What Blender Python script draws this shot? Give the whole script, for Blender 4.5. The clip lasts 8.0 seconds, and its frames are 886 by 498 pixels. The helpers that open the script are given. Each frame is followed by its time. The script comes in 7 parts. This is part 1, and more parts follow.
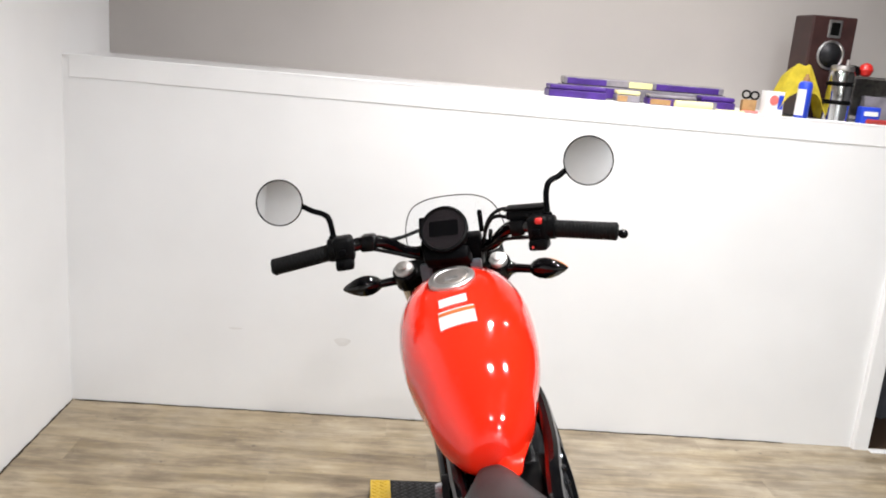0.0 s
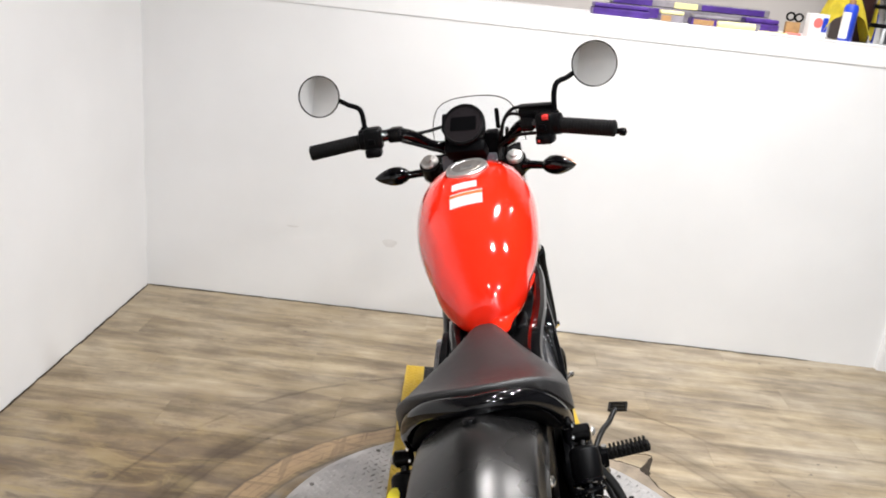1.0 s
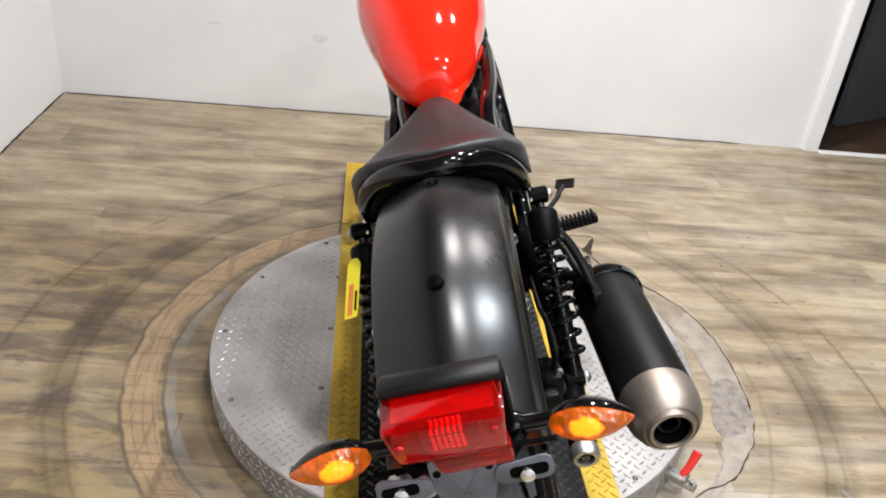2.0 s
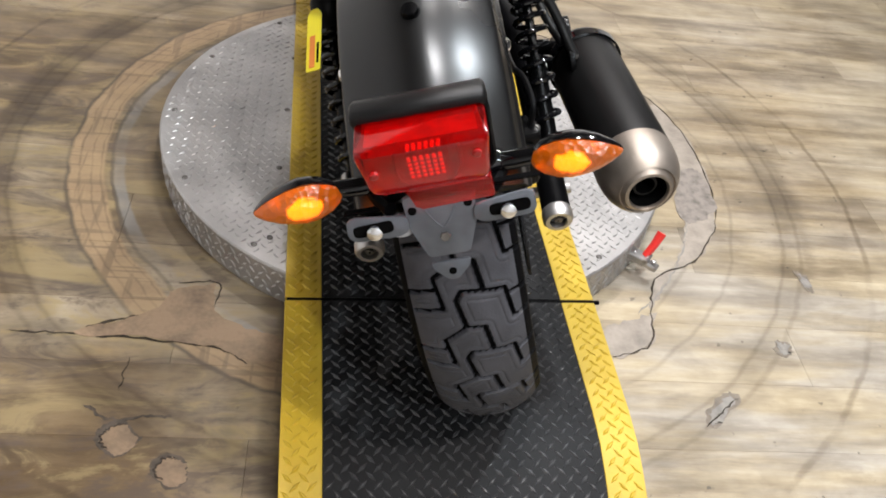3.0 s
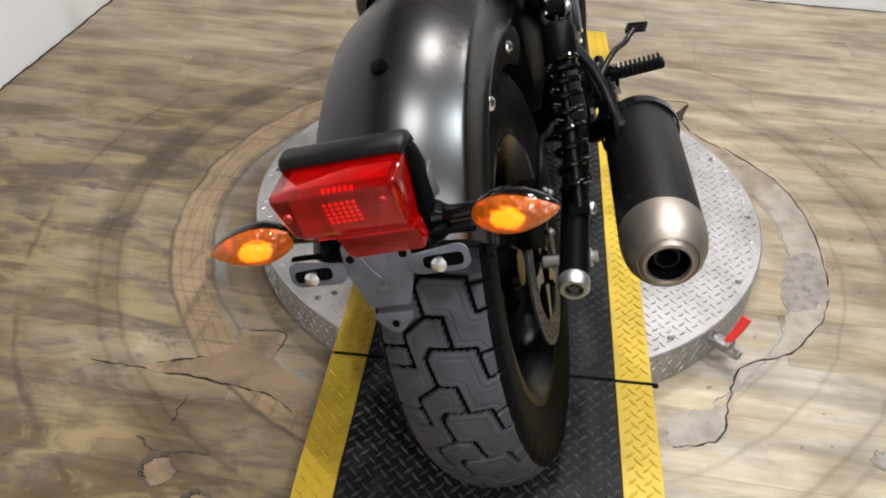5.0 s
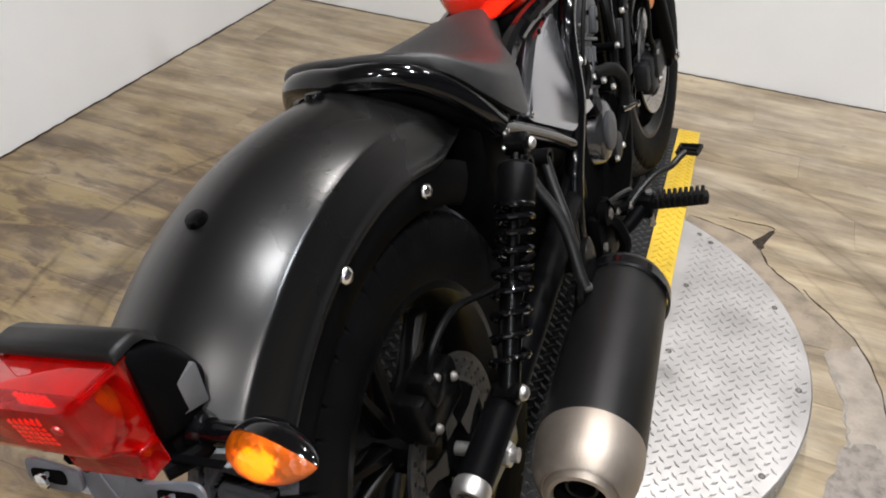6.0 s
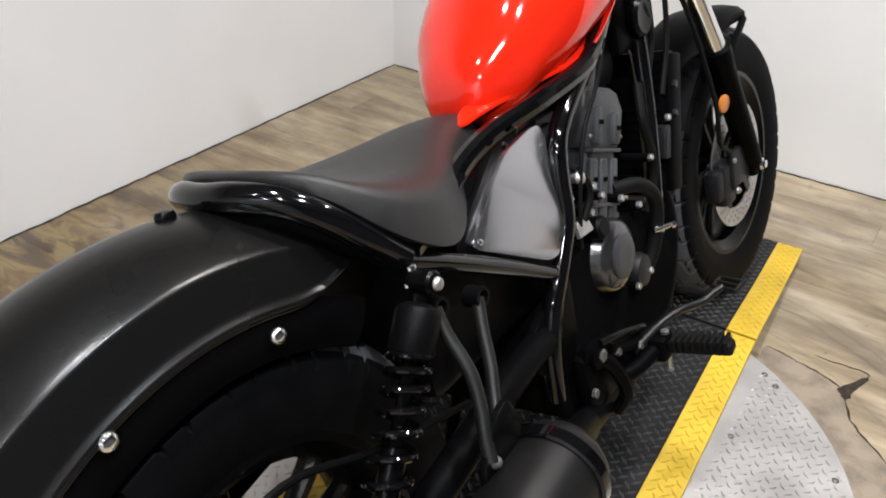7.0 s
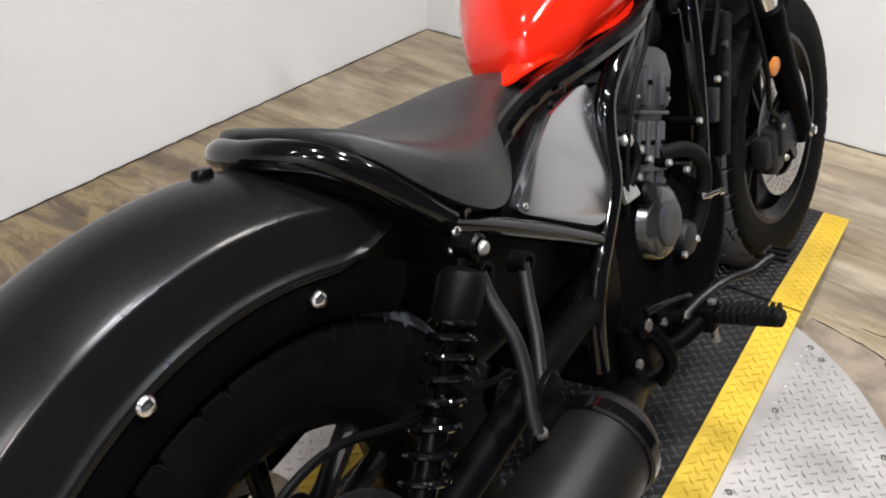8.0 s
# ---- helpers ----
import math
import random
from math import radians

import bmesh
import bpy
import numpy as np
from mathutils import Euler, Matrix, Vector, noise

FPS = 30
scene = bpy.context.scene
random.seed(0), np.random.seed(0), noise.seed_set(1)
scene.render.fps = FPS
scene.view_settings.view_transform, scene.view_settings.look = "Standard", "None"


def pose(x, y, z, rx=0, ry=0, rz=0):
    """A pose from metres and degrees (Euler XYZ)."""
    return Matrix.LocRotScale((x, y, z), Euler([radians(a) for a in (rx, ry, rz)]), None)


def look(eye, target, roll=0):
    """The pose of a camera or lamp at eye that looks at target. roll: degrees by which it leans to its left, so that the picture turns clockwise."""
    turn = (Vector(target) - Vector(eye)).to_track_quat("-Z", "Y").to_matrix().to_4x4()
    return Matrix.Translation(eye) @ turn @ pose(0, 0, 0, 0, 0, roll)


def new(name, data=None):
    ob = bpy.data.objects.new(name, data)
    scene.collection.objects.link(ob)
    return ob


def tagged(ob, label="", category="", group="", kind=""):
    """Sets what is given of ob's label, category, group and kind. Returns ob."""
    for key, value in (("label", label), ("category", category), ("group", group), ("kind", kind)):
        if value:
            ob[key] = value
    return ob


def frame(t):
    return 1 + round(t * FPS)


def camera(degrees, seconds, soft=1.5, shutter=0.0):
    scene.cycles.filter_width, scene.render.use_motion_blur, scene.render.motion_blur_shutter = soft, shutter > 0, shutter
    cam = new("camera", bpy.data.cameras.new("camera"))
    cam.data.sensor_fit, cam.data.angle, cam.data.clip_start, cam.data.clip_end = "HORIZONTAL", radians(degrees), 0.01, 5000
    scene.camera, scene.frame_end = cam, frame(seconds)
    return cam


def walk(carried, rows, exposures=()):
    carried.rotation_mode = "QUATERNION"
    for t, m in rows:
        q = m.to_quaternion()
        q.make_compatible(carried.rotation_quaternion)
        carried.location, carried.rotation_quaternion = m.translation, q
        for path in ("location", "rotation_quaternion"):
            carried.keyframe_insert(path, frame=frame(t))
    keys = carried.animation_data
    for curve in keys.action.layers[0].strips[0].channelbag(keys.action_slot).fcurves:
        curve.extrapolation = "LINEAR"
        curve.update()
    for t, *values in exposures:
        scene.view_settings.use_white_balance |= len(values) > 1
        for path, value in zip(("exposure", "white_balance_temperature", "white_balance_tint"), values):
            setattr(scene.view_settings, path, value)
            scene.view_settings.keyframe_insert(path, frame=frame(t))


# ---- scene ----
cam = camera(56.3, 8.0, 1.9)
PATH = [
    (0, (1.258, -3.006, 1.438), (1.341, -1.066, 0.962), 4.6),
    (0.5, (1.325, -3.152, 1.444), (1.307, -1.212, 0.957), 4.8),
    (1, (1.396, -3.231, 1.409), (1.312, -1.339, 0.764), 5.6),
    (1.2, (1.405, -3.251, 1.391), (1.361, -1.392, 0.656), 5.4),
    (2.3, (1.347, -3.224, 1.282), (1.515, -1.571, 0.168), 7.1),
    (2.5, (1.345, -3.227, 1.257), (1.533, -1.618, 0.085), 8.3),
    (3, (1.349, -3.23, 1.195), (1.614, -1.778, -0.154), 10.2),
    (3.5, (1.353, -3.234, 1.163), (1.671, -1.871, -0.265), 10.6),
    (4, (1.342, -3.248, 1.147), (1.698, -1.934, -0.317), 9.4),
    (4.5, (1.404, -3.25, 1.167), (1.603, -1.787, -0.182), 2.3),
    (4.7, (1.491, -3.256, 1.177), (1.518, -1.736, -0.123), 1.0),
    (5.8, (1.794, -2.97, 1.2), (1.289, -1.436, 0.02), 4.5),
    (6, (1.829, -2.897, 1.198), (1.273, -1.381, 0.019), 3.2),
    (6.5, (1.931, -2.716, 1.202), (1.078, -1.288, 0.091), 1.4),
    (7, (2.006, -2.6, 1.202), (1.071, -1.199, 0.124), 1.7),
    (7.5, (2.013, -2.576, 1.202), (1.05, -1.185, 0.136), 1.4),
    (8, (1.977, -2.589, 1.176), (1.012, -1.258, 0.036), 1.0),
]
EXPOSURES = [(0.0, 0.02), (1.0, 0.0), (2.3, -0.08), (4.0, -0.12), (4.7, -0.22), (5.8, -0.28), (8.0, -0.18)]
walk(cam, [(t, look(eye, target, roll)) for t, eye, target, roll in PATH], EXPOSURES)

# ---- light ----
world = bpy.data.worlds.new("world")
scene.world = world
world.use_nodes = True
world.node_tree.nodes["Background"].inputs[0].default_value = (0.8, 0.85, 1.0, 1)
world.node_tree.nodes["Background"].inputs[1].default_value = 0.02
WARM, NEUTRAL, COOL = (1.0, 0.955, 0.94), (0.95, 0.945, 0.965), (0.86, 0.935, 1.0)
# the last lamp is added to brighten the south wall seen in the mirrors
LAMP_SPOTS = [(1.62, -0.90, 28, WARM), (2.35, -0.60, 22, WARM), (1.58, -2.25, 21, NEUTRAL), (2.42, -1.95, 35, COOL), (1.50, -3.50, 9, WARM), (2.50, -3.30, 28, WARM), (2.40, -4.60, 42, COOL)]
CEILING_Z = 2.75


def ceiling_lamp_light(x, y, watts, tint):
    data = bpy.data.lights.new("lamp_light", "AREA")
    data.shape, data.size, data.energy, data.color = "DISK", 0.13, watts, tint
    data.spread = radians(150)
    ob = new("lamp_light", data)
    ob.matrix_world = look((x, y, CEILING_Z - 0.035), (x, y, 0))


for spot in LAMP_SPOTS:
    ceiling_lamp_light(*spot)



# ---- materials ----
def material(name, color, rough=0.5, metal=0.0, vary=0.12, scale=12.0, bump=0.0, bump_scale=120.0, coat=0.0, rand=0.0, fine=0.0, spec=0.5):
    """A surface with tone variation at a broad and a fine scale, roughness variation and fine relief."""
    m = bpy.data.materials.new(name)
    m.use_nodes = True
    nt = m.node_tree
    b = nt.nodes["Principled BSDF"]
    b.inputs["Metallic"].default_value = metal
    b.inputs["Coat Weight"].default_value = coat
    b.inputs["Specular IOR Level"].default_value = spec
    b.inputs["Coat Roughness"].default_value = 0.04
    geo = nt.nodes.new("ShaderNodeNewGeometry")
    n1 = nt.nodes.new("ShaderNodeTexNoise")
    n1.inputs["Scale"].default_value, n1.inputs["Detail"].default_value = scale, 6
    nt.links.new(geo.outputs["Position"], n1.inputs["Vector"])
    n2 = nt.nodes.new("ShaderNodeTexNoise")
    n2.inputs["Scale"].default_value, n2.inputs["Detail"].default_value = bump_scale, 4
    nt.links.new(geo.outputs["Position"], n2.inputs["Vector"])
    mix = nt.nodes.new("ShaderNodeMix")
    mix.data_type = "RGBA"
    mix.inputs["A"].default_value = tuple(c * (1 - vary) for c in color) + (1,)
    mix.inputs["B"].default_value = tuple(min(1, c * (1 + vary)) for c in color) + (1,)
    ramp = nt.nodes.new("ShaderNodeMapRange")
    ramp.inputs["From Min"].default_value, ramp.inputs["From Max"].default_value = 0.3, 0.7
    nt.links.new(n1.outputs["Fac"], ramp.inputs["Value"])
    fac = ramp.outputs["Result"]
    if fine:
        add = nt.nodes.new("ShaderNodeMath")
        add.operation = "MULTIPLY_ADD"
        add.inputs[1].default_value = fine
        nt.links.new(n2.outputs["Fac"], add.inputs[0])
        nt.links.new(fac, add.inputs[2])
        fac = add.outputs[0]
    if rand:
        info = nt.nodes.new("ShaderNodeObjectInfo")
        add = nt.nodes.new("ShaderNodeMath")
        add.operation = "MULTIPLY_ADD"
        add.inputs[1].default_value = rand
        nt.links.new(info.outputs["Random"], add.inputs[0])
        nt.links.new(fac, add.inputs[2])
        fac = add.outputs[0]
    nt.links.new(fac, mix.inputs["Factor"])
    nt.links.new(mix.outputs["Result"], b.inputs["Base Color"])
    rr = nt.nodes.new("ShaderNodeMapRange")
    rr.inputs["To Min"].default_value, rr.inputs["To Max"].default_value = max(0.0, rough * 0.85), min(1, rough * 1.15)
    nt.links.new(n1.outputs["Fac"], rr.inputs["Value"])
    nt.links.new(rr.outputs["Result"], b.inputs["Roughness"])
    if bump:
        bp = nt.nodes.new("ShaderNodeBump")
        bp.inputs["Strength"].default_value, bp.inputs["Distance"].default_value = bump, 0.002
        nt.links.new(n2.outputs["Fac"], bp.inputs["Height"])
        nt.links.new(bp.outputs["Normal"], b.inputs["Normal"])
    return m


def clear_material(name, color, rough=0.05, glow=0.0, transmission=1.0, ior=1.45, facets=0, coat=0.0):
    m = bpy.data.materials.new(name)
    m.use_nodes = True
    b = m.node_tree.nodes["Principled BSDF"]
    b.inputs["Base Color"].default_value = (*color, 1)
    b.inputs["Roughness"].default_value = rough
    b.inputs["Transmission Weight"].default_value = transmission
    b.inputs["IOR"].default_value = ior
    b.inputs["Coat Weight"].default_value, b.inputs["Coat Roughness"].default_value = coat, 0.05
    if glow:
        b.inputs["Emission Color"].default_value = (*color, 1)
        b.inputs["Emission Strength"].default_value = glow
    if facets:
        # moulded prisms in the plastic
        nt = m.node_tree
        geo, cells, bump = nt.nodes.new("ShaderNodeNewGeometry"), nt.nodes.new("ShaderNodeTexVoronoi"), nt.nodes.new("ShaderNodeBump")
        cells.inputs["Scale"].default_value = facets
        bump.inputs["Strength"].default_value, bump.inputs["Distance"].default_value = 0.6, 0.004
        nt.links.new(geo.outputs["Position"], cells.inputs["Vector"])
        nt.links.new(cells.outputs["Distance"], bump.inputs["Height"])
        nt.links.new(bump.outputs["Normal"], b.inputs["Normal"])
    return m


TABLE = (1.533, -1.610)  # the turntable's centre
TABLE_R = 0.577


def plank_material():
    """Weathered vinyl planks, with the scuffed rings that the turning ramp has ground into them and shade put into the
    west side's colour.
    """
    m = bpy.data.materials.new("floor_planks")
    m.use_nodes = True
    nt = m.node_tree
    N, L = nt.nodes.new, nt.links.new
    b = nt.nodes["Principled BSDF"]
    geo, info = N("ShaderNodeNewGeometry"), N("ShaderNodeObjectInfo")

    def math_node(op, a, c, d=None):
        n = N("ShaderNodeMath")
        n.operation = op
        for i, v in enumerate((a, c, d)):
            if v is None:
                continue
            if isinstance(v, (int, float)):
                n.inputs[i].default_value = v
            else:
                L(v, n.inputs[i])
        return n.outputs[0]

    def noise_tex(vec, scale, detail=5, rough=0.55):
        n = N("ShaderNodeTexNoise")
        n.inputs["Scale"].default_value, n.inputs["Detail"].default_value, n.inputs["Roughness"].default_value = scale, detail, rough
        L(vec, n.inputs["Vector"])
        return n.outputs["Fac"]

    def mix_rgb(fac, a, c):
        n = N("ShaderNodeMix")
        n.data_type = "RGBA"
        if isinstance(fac, float):
            n.inputs["Factor"].default_value = fac
        else:
            L(fac, n.inputs["Factor"])
        for k, v in (("A", a), ("B", c)):
            if isinstance(v, tuple):
                n.inputs[k].default_value = (*v, 1)
            else:
                L(v, n.inputs[k])
        return n.outputs["Result"]

    def darken(fac, a, tint):
        """Multiplies in a darker tint, for grime and for dimmer light alike; the print shows through."""
        n = N("ShaderNodeMix")
        n.data_type, n.blend_type = "RGBA", "MULTIPLY"
        L(fac, n.inputs["Factor"])
        L(a, n.inputs["A"])
        n.inputs["B"].default_value = (*tint, 1)
        return n.outputs["Result"]

    def span(v, lo, hi):
        n = N("ShaderNodeMapRange")
        n.interpolation_type = "SMOOTHSTEP"
        n.inputs["From Min"].default_value, n.inputs["From Max"].default_value = lo, hi
        L(v, n.inputs["Value"])
        return n.outputs["Result"]

    # each plank takes its own stretch of grain
    shift = N("ShaderNodeVectorMath")
    shift.operation = "MULTIPLY_ADD"
    comb = N("ShaderNodeCombineXYZ")
    L(math_node("MULTIPLY", info.outputs["Random"], 40.0), comb.inputs[0])
    L(math_node("MULTIPLY", info.outputs["Random"], 17.0), comb.inputs[2])
    shift.inputs[1].default_value = (1, 1, 1)
    L(geo.outputs["Position"], shift.inputs[0])
    L(comb.outputs[0], shift.inputs[2])
    stretch = N("ShaderNodeMapping")
    stretch.inputs["Scale"].default_value = (0.13, 1.0, 1.0)
    L(shift.outputs[0], stretch.inputs["Vector"])
    run = N("ShaderNodeMapping")
    run.inputs["Scale"].default_value = (0.16, 1.0, 1.0)
    L(geo.outputs["Position"], run.inputs["Vector"])
    streak = noise_tex(run.outputs[0], 15, 5, 0.6)
    hue = noise_tex(run.outputs[0], 8.0, 4, 0.6)
    broad = noise_tex(stretch.outputs[0], 13, 4)
    grain = noise_tex(stretch.outputs[0], 75, 6, 0.7)
    mottle = noise_tex(shift.outputs[0], 7.0, 5, 0.6)
    cloud = noise_tex(geo.outputs["Position"], 3.0, 4)
    ramp = N("ShaderNodeValToRGB")
    e = ramp.color_ramp.elements
    e[0].position, e[0].color = 0.08, (0.092, 0.069, 0.044, 1)
    e[1].position, e[1].color = 0.95, (0.57, 0.485, 0.345, 1)
    for at, tan in ((0.38, (0.232, 0.182, 0.118, 1)), (0.62, (0.392, 0.320, 0.215, 1))):
        e.new(at).color = tan
    tone = math_node("MULTIPLY_ADD", span(grain, 0.22, 0.78), 0.15, math_node("MULTIPLY_ADD", span(broad, 0.27, 0.73), 0.22, math_node("MULTIPLY", span(mottle, 0.28, 0.72), 0.18)))
    tone = math_node("MULTIPLY_ADD", span(streak, 0.30, 0.70), 0.30, math_node("ADD", tone, 0.05))
    level = math_node("MULTIPLY_ADD", info.outputs["Random"], 0.10, tone)
    L(level, ramp.inputs["Fac"])
    base = ramp.outputs["Color"]
    # the print runs from tan to grey along the boards, greyer in the south than in the west
    grey_print = N("ShaderNodeValToRGB")
    e = grey_print.color_ramp.elements
    e[0].position, e[0].color = 0.08, (0.090, 0.076, 0.062, 1)
    e[1].position, e[1].color = 0.95, (0.53, 0.490, 0.435, 1)
    e.new(0.5).color = (0.285, 0.252, 0.212, 1)
    L(level, grey_print.inputs["Fac"])
    side = N("ShaderNodeSeparateXYZ")
    L(geo.outputs["Position"], side.inputs[0])
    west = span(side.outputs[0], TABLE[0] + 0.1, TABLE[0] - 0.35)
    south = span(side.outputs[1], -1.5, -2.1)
    grey_share = math_node("MULTIPLY", math_node("MULTIPLY_ADD", south, 0.50, 0.30), math_node("MULTIPLY_ADD", west, -0.8, 1.0))
    base = mix_rgb(math_node("MULTIPLY", span(hue, 0.40, 0.58), grey_share), base, grey_print.outputs["Color"])
    # greyish film in clouds
    base = mix_rgb(math_node("MULTIPLY", span(cloud, 0.45, 0.7), 0.22), base, (0.325, 0.292, 0.245))
    # scattered dark chips
    chips = noise_tex(geo.outputs["Position"], 26.0, 3, 0.6)
    base = mix_rgb(math_node("MULTIPLY", span(chips, 0.68, 0.72), 0.6), base, (0.05, 0.042, 0.035))
    # rings round the turntable
    d = N("ShaderNodeVectorMath")
    d.operation = "DISTANCE"
    flat = N("ShaderNodeVectorMath")
    flat.operation = "MULTIPLY"
    flat.inputs[1].default_value = (1, 1, 0)
    L(geo.outputs["Position"], flat.inputs[0])
    d.inputs[1].default_value = (*TABLE, 0)
    L(flat.outputs[0], d.inputs[0])
    wob = noise_tex(geo.outputs["Position"], 9.0, 4)
    r = math_node("ADD", d.outputs["Value"], math_node("MULTIPLY_ADD", wob, 0.03, -0.015))

    def ring(r0, r1, soft):
        return math_node("MULTIPLY", span(r, r0 - soft, r0 + soft), math_node("SUBTRACT", 1.0, span(r, r1 - soft, r1 + soft)))

    patch = span(noise_tex(geo.outputs["Position"], 4.5, 3), 0.40, 0.56)

    def lines(sx, sy, scale):
        st = N("ShaderNodeMapping")
        st.inputs["Scale"].default_value = (sx, sy, 1)
        L(geo.outputs["Position"], st.inputs["Vector"])
        return span(noise_tex(st.outputs[0], scale, 2), 0.56, 0.64)

    # brown grime on the west side; its darkening also stands in for dimmer light
    grime_dim = span(noise_tex(geo.outputs["Position"], 2.2, 5, 0.65), 0.30, 0.62)
    base = darken(math_node("MULTIPLY", math_node("MULTIPLY_ADD", grime_dim, 0.75, 0.25), math_node("MULTIPLY", math_node("MULTIPLY", west, math_node("MULTIPLY", span(side.outputs[1], -3.9, -3.0), math_node("MULTIPLY_ADD", span(side.outputs[1], -0.6, -1.4), 0.75, 0.25))), 0.9)), base, (0.40, 0.32, 0.225))
    # south-west corner and far west darkened in blotches, shade put into the colour
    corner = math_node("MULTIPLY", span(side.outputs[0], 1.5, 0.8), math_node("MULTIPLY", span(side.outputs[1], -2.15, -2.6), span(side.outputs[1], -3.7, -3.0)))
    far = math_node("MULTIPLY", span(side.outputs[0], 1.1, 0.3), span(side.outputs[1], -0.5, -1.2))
    blotches = span(noise_tex(run.outputs[0], 5.0, 5, 0.65), 0.36, 0.60)
    base = darken(math_node("MULTIPLY", math_node("MULTIPLY_ADD", far, 0.25, corner), math_node("MULTIPLY_ADD", blotches, 0.65, 0.25)), base, (0.46, 0.38, 0.28))
    # browner, blotchy ring round the north-east of the turntable
    base = darken(math_node("MULTIPLY", math_node("MULTIPLY", ring(0.60, 1.20, 0.10), math_node("SUBTRACT", 1.0, south)), math_node("MULTIPLY", math_node("SUBTRACT", 1.0, west), math_node("MULTIPLY_ADD", blotches, 0.45, 0.1))), base, (0.50, 0.42, 0.32))
    # figured print: olive-yellow flecks and mauve-brown swirls
    swirl = N("ShaderNodeTexNoise")
    wide = N("ShaderNodeMapping")
    wide.inputs["Scale"].default_value = (0.34, 1.0, 1.0)
    L(geo.outputs["Position"], wide.inputs["Vector"])
    L(wide.outputs[0], swirl.inputs["Vector"])
    for socket, v in (("Scale", 12.0), ("Detail", 7.0), ("Roughness", 0.68), ("Distortion", 1.1)):
        swirl.inputs[socket].default_value = v
    figure = swirl.outputs["Fac"]
    flecked = math_node("MULTIPLY", span(side.outputs[1], -3.9, -3.0), math_node("MULTIPLY_ADD", span(side.outputs[1], -0.7, -1.7), 0.85, 0.15))
    amount = math_node("MULTIPLY_ADD", math_node("MULTIPLY", west, flecked), 0.56, 0.14)
    base = mix_rgb(math_node("MULTIPLY", span(figure, 0.50, 0.61), amount), base, (0.285, 0.215, 0.105))
    base = mix_rgb(math_node("MULTIPLY", span(figure, 0.50, 0.39), amount), base, (0.088, 0.064, 0.050))
    band = ring(0.703, 0.775, 0.005)
    base = mix_rgb(math_node("MULTIPLY", math_node("MULTIPLY", band, west), 0.85), base, (0.33, 0.228, 0.128))
    stain = span(noise_tex(geo.outputs["Position"], 17.0, 5, 0.65), 0.42, 0.62)
    base = mix_rgb(math_node("MULTIPLY", math_node("MULTIPLY", band, west), math_node("MULTIPLY", stain, 0.6)), base, (0.24, 0.165, 0.098))
    hatch = math_node("MAXIMUM", lines(0.05, 1.0, 46.0), lines(1.0, 0.08, 40.0))
    base = mix_rgb(math_node("MULTIPLY", math_node("MULTIPLY", band, west), math_node("MULTIPLY", hatch, 0.6)), base, (0.15, 0.105, 0.065))
    for r0, wd in ((0.708, 0.004), (0.729, 0.003), (0.753, 0.004)):
        groove = math_node("MULTIPLY", ring(r0, r0 + wd, 0.0025), math_node("MULTIPLY", west, math_node("MULTIPLY_ADD", stain, 0.4, 0.3)))
        base = mix_rgb(groove, base, (0.13, 0.09, 0.055))
    # darker brown band inside the tan ring, on the west side
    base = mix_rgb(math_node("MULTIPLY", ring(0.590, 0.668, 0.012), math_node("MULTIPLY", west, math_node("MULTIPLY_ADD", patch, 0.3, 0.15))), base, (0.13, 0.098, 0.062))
    base = mix_rgb(math_node("MULTIPLY", ring(0.660, 0.686, 0.004), math_node("MULTIPLY", math_node("MULTIPLY_ADD", west, 0.7, 0.15), math_node("MULTIPLY_ADD", patch, 0.6, 0.15))), base, (0.20, 0.195, 0.185))
    edge = math_node("MAXIMUM", ring(0.682, 0.690, 0.003), ring(0.773, 0.781, 0.004))
    base = mix_rgb(math_node("MULTIPLY", math_node("MULTIPLY", edge, math_node("MULTIPLY_ADD", west, 0.6, 0.3)), math_node("MULTIPLY_ADD", patch, 0.4, 0.5)), base, (0.075, 0.057, 0.04))
    north = span(side.outputs[1], -2.15, -1.7)
    sweep = math_node("MULTIPLY_ADD", west, 0.15, math_node("MULTIPLY_ADD", north, 0.22, math_node("MULTIPLY", patch, 0.16)))
    base = darken(math_node("MULTIPLY", ring(0.882, 0.962, 0.018), math_node("ADD", sweep, 0.10)), base, (0.32, 0.30, 0.29))
    base = darken(math_node("MULTIPLY", ring(0.888, 0.896, 0.004), 0.35), base, (0.40, 0.36, 0.32))
    base = darken(math_node("MULTIPLY", ring(0.926, 0.936, 0.004), 0.30), base, (0.40, 0.36, 0.32))
    base = darken(math_node("MULTIPLY", ring(1.082, 1.094, 0.004), math_node("MULTIPLY_ADD", patch, 0.4, 0.12)), base, (0.36, 0.32, 0.28))
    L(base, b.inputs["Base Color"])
    rough = math_node("MULTIPLY_ADD", cloud, 0.16, math_node("MULTIPLY_ADD", grain, 0.16, 0.26))
    b.inputs["Specular IOR Level"].default_value = 0.42
    L(rough, b.inputs["Roughness"])
    bump = N("ShaderNodeBump")
    bump.inputs["Strength"].default_value, bump.inputs["Distance"].default_value = 0.25, 0.002
    L(grain, bump.inputs["Height"])
    L(bump.outputs["Normal"], b.inputs["Normal"])
    return m


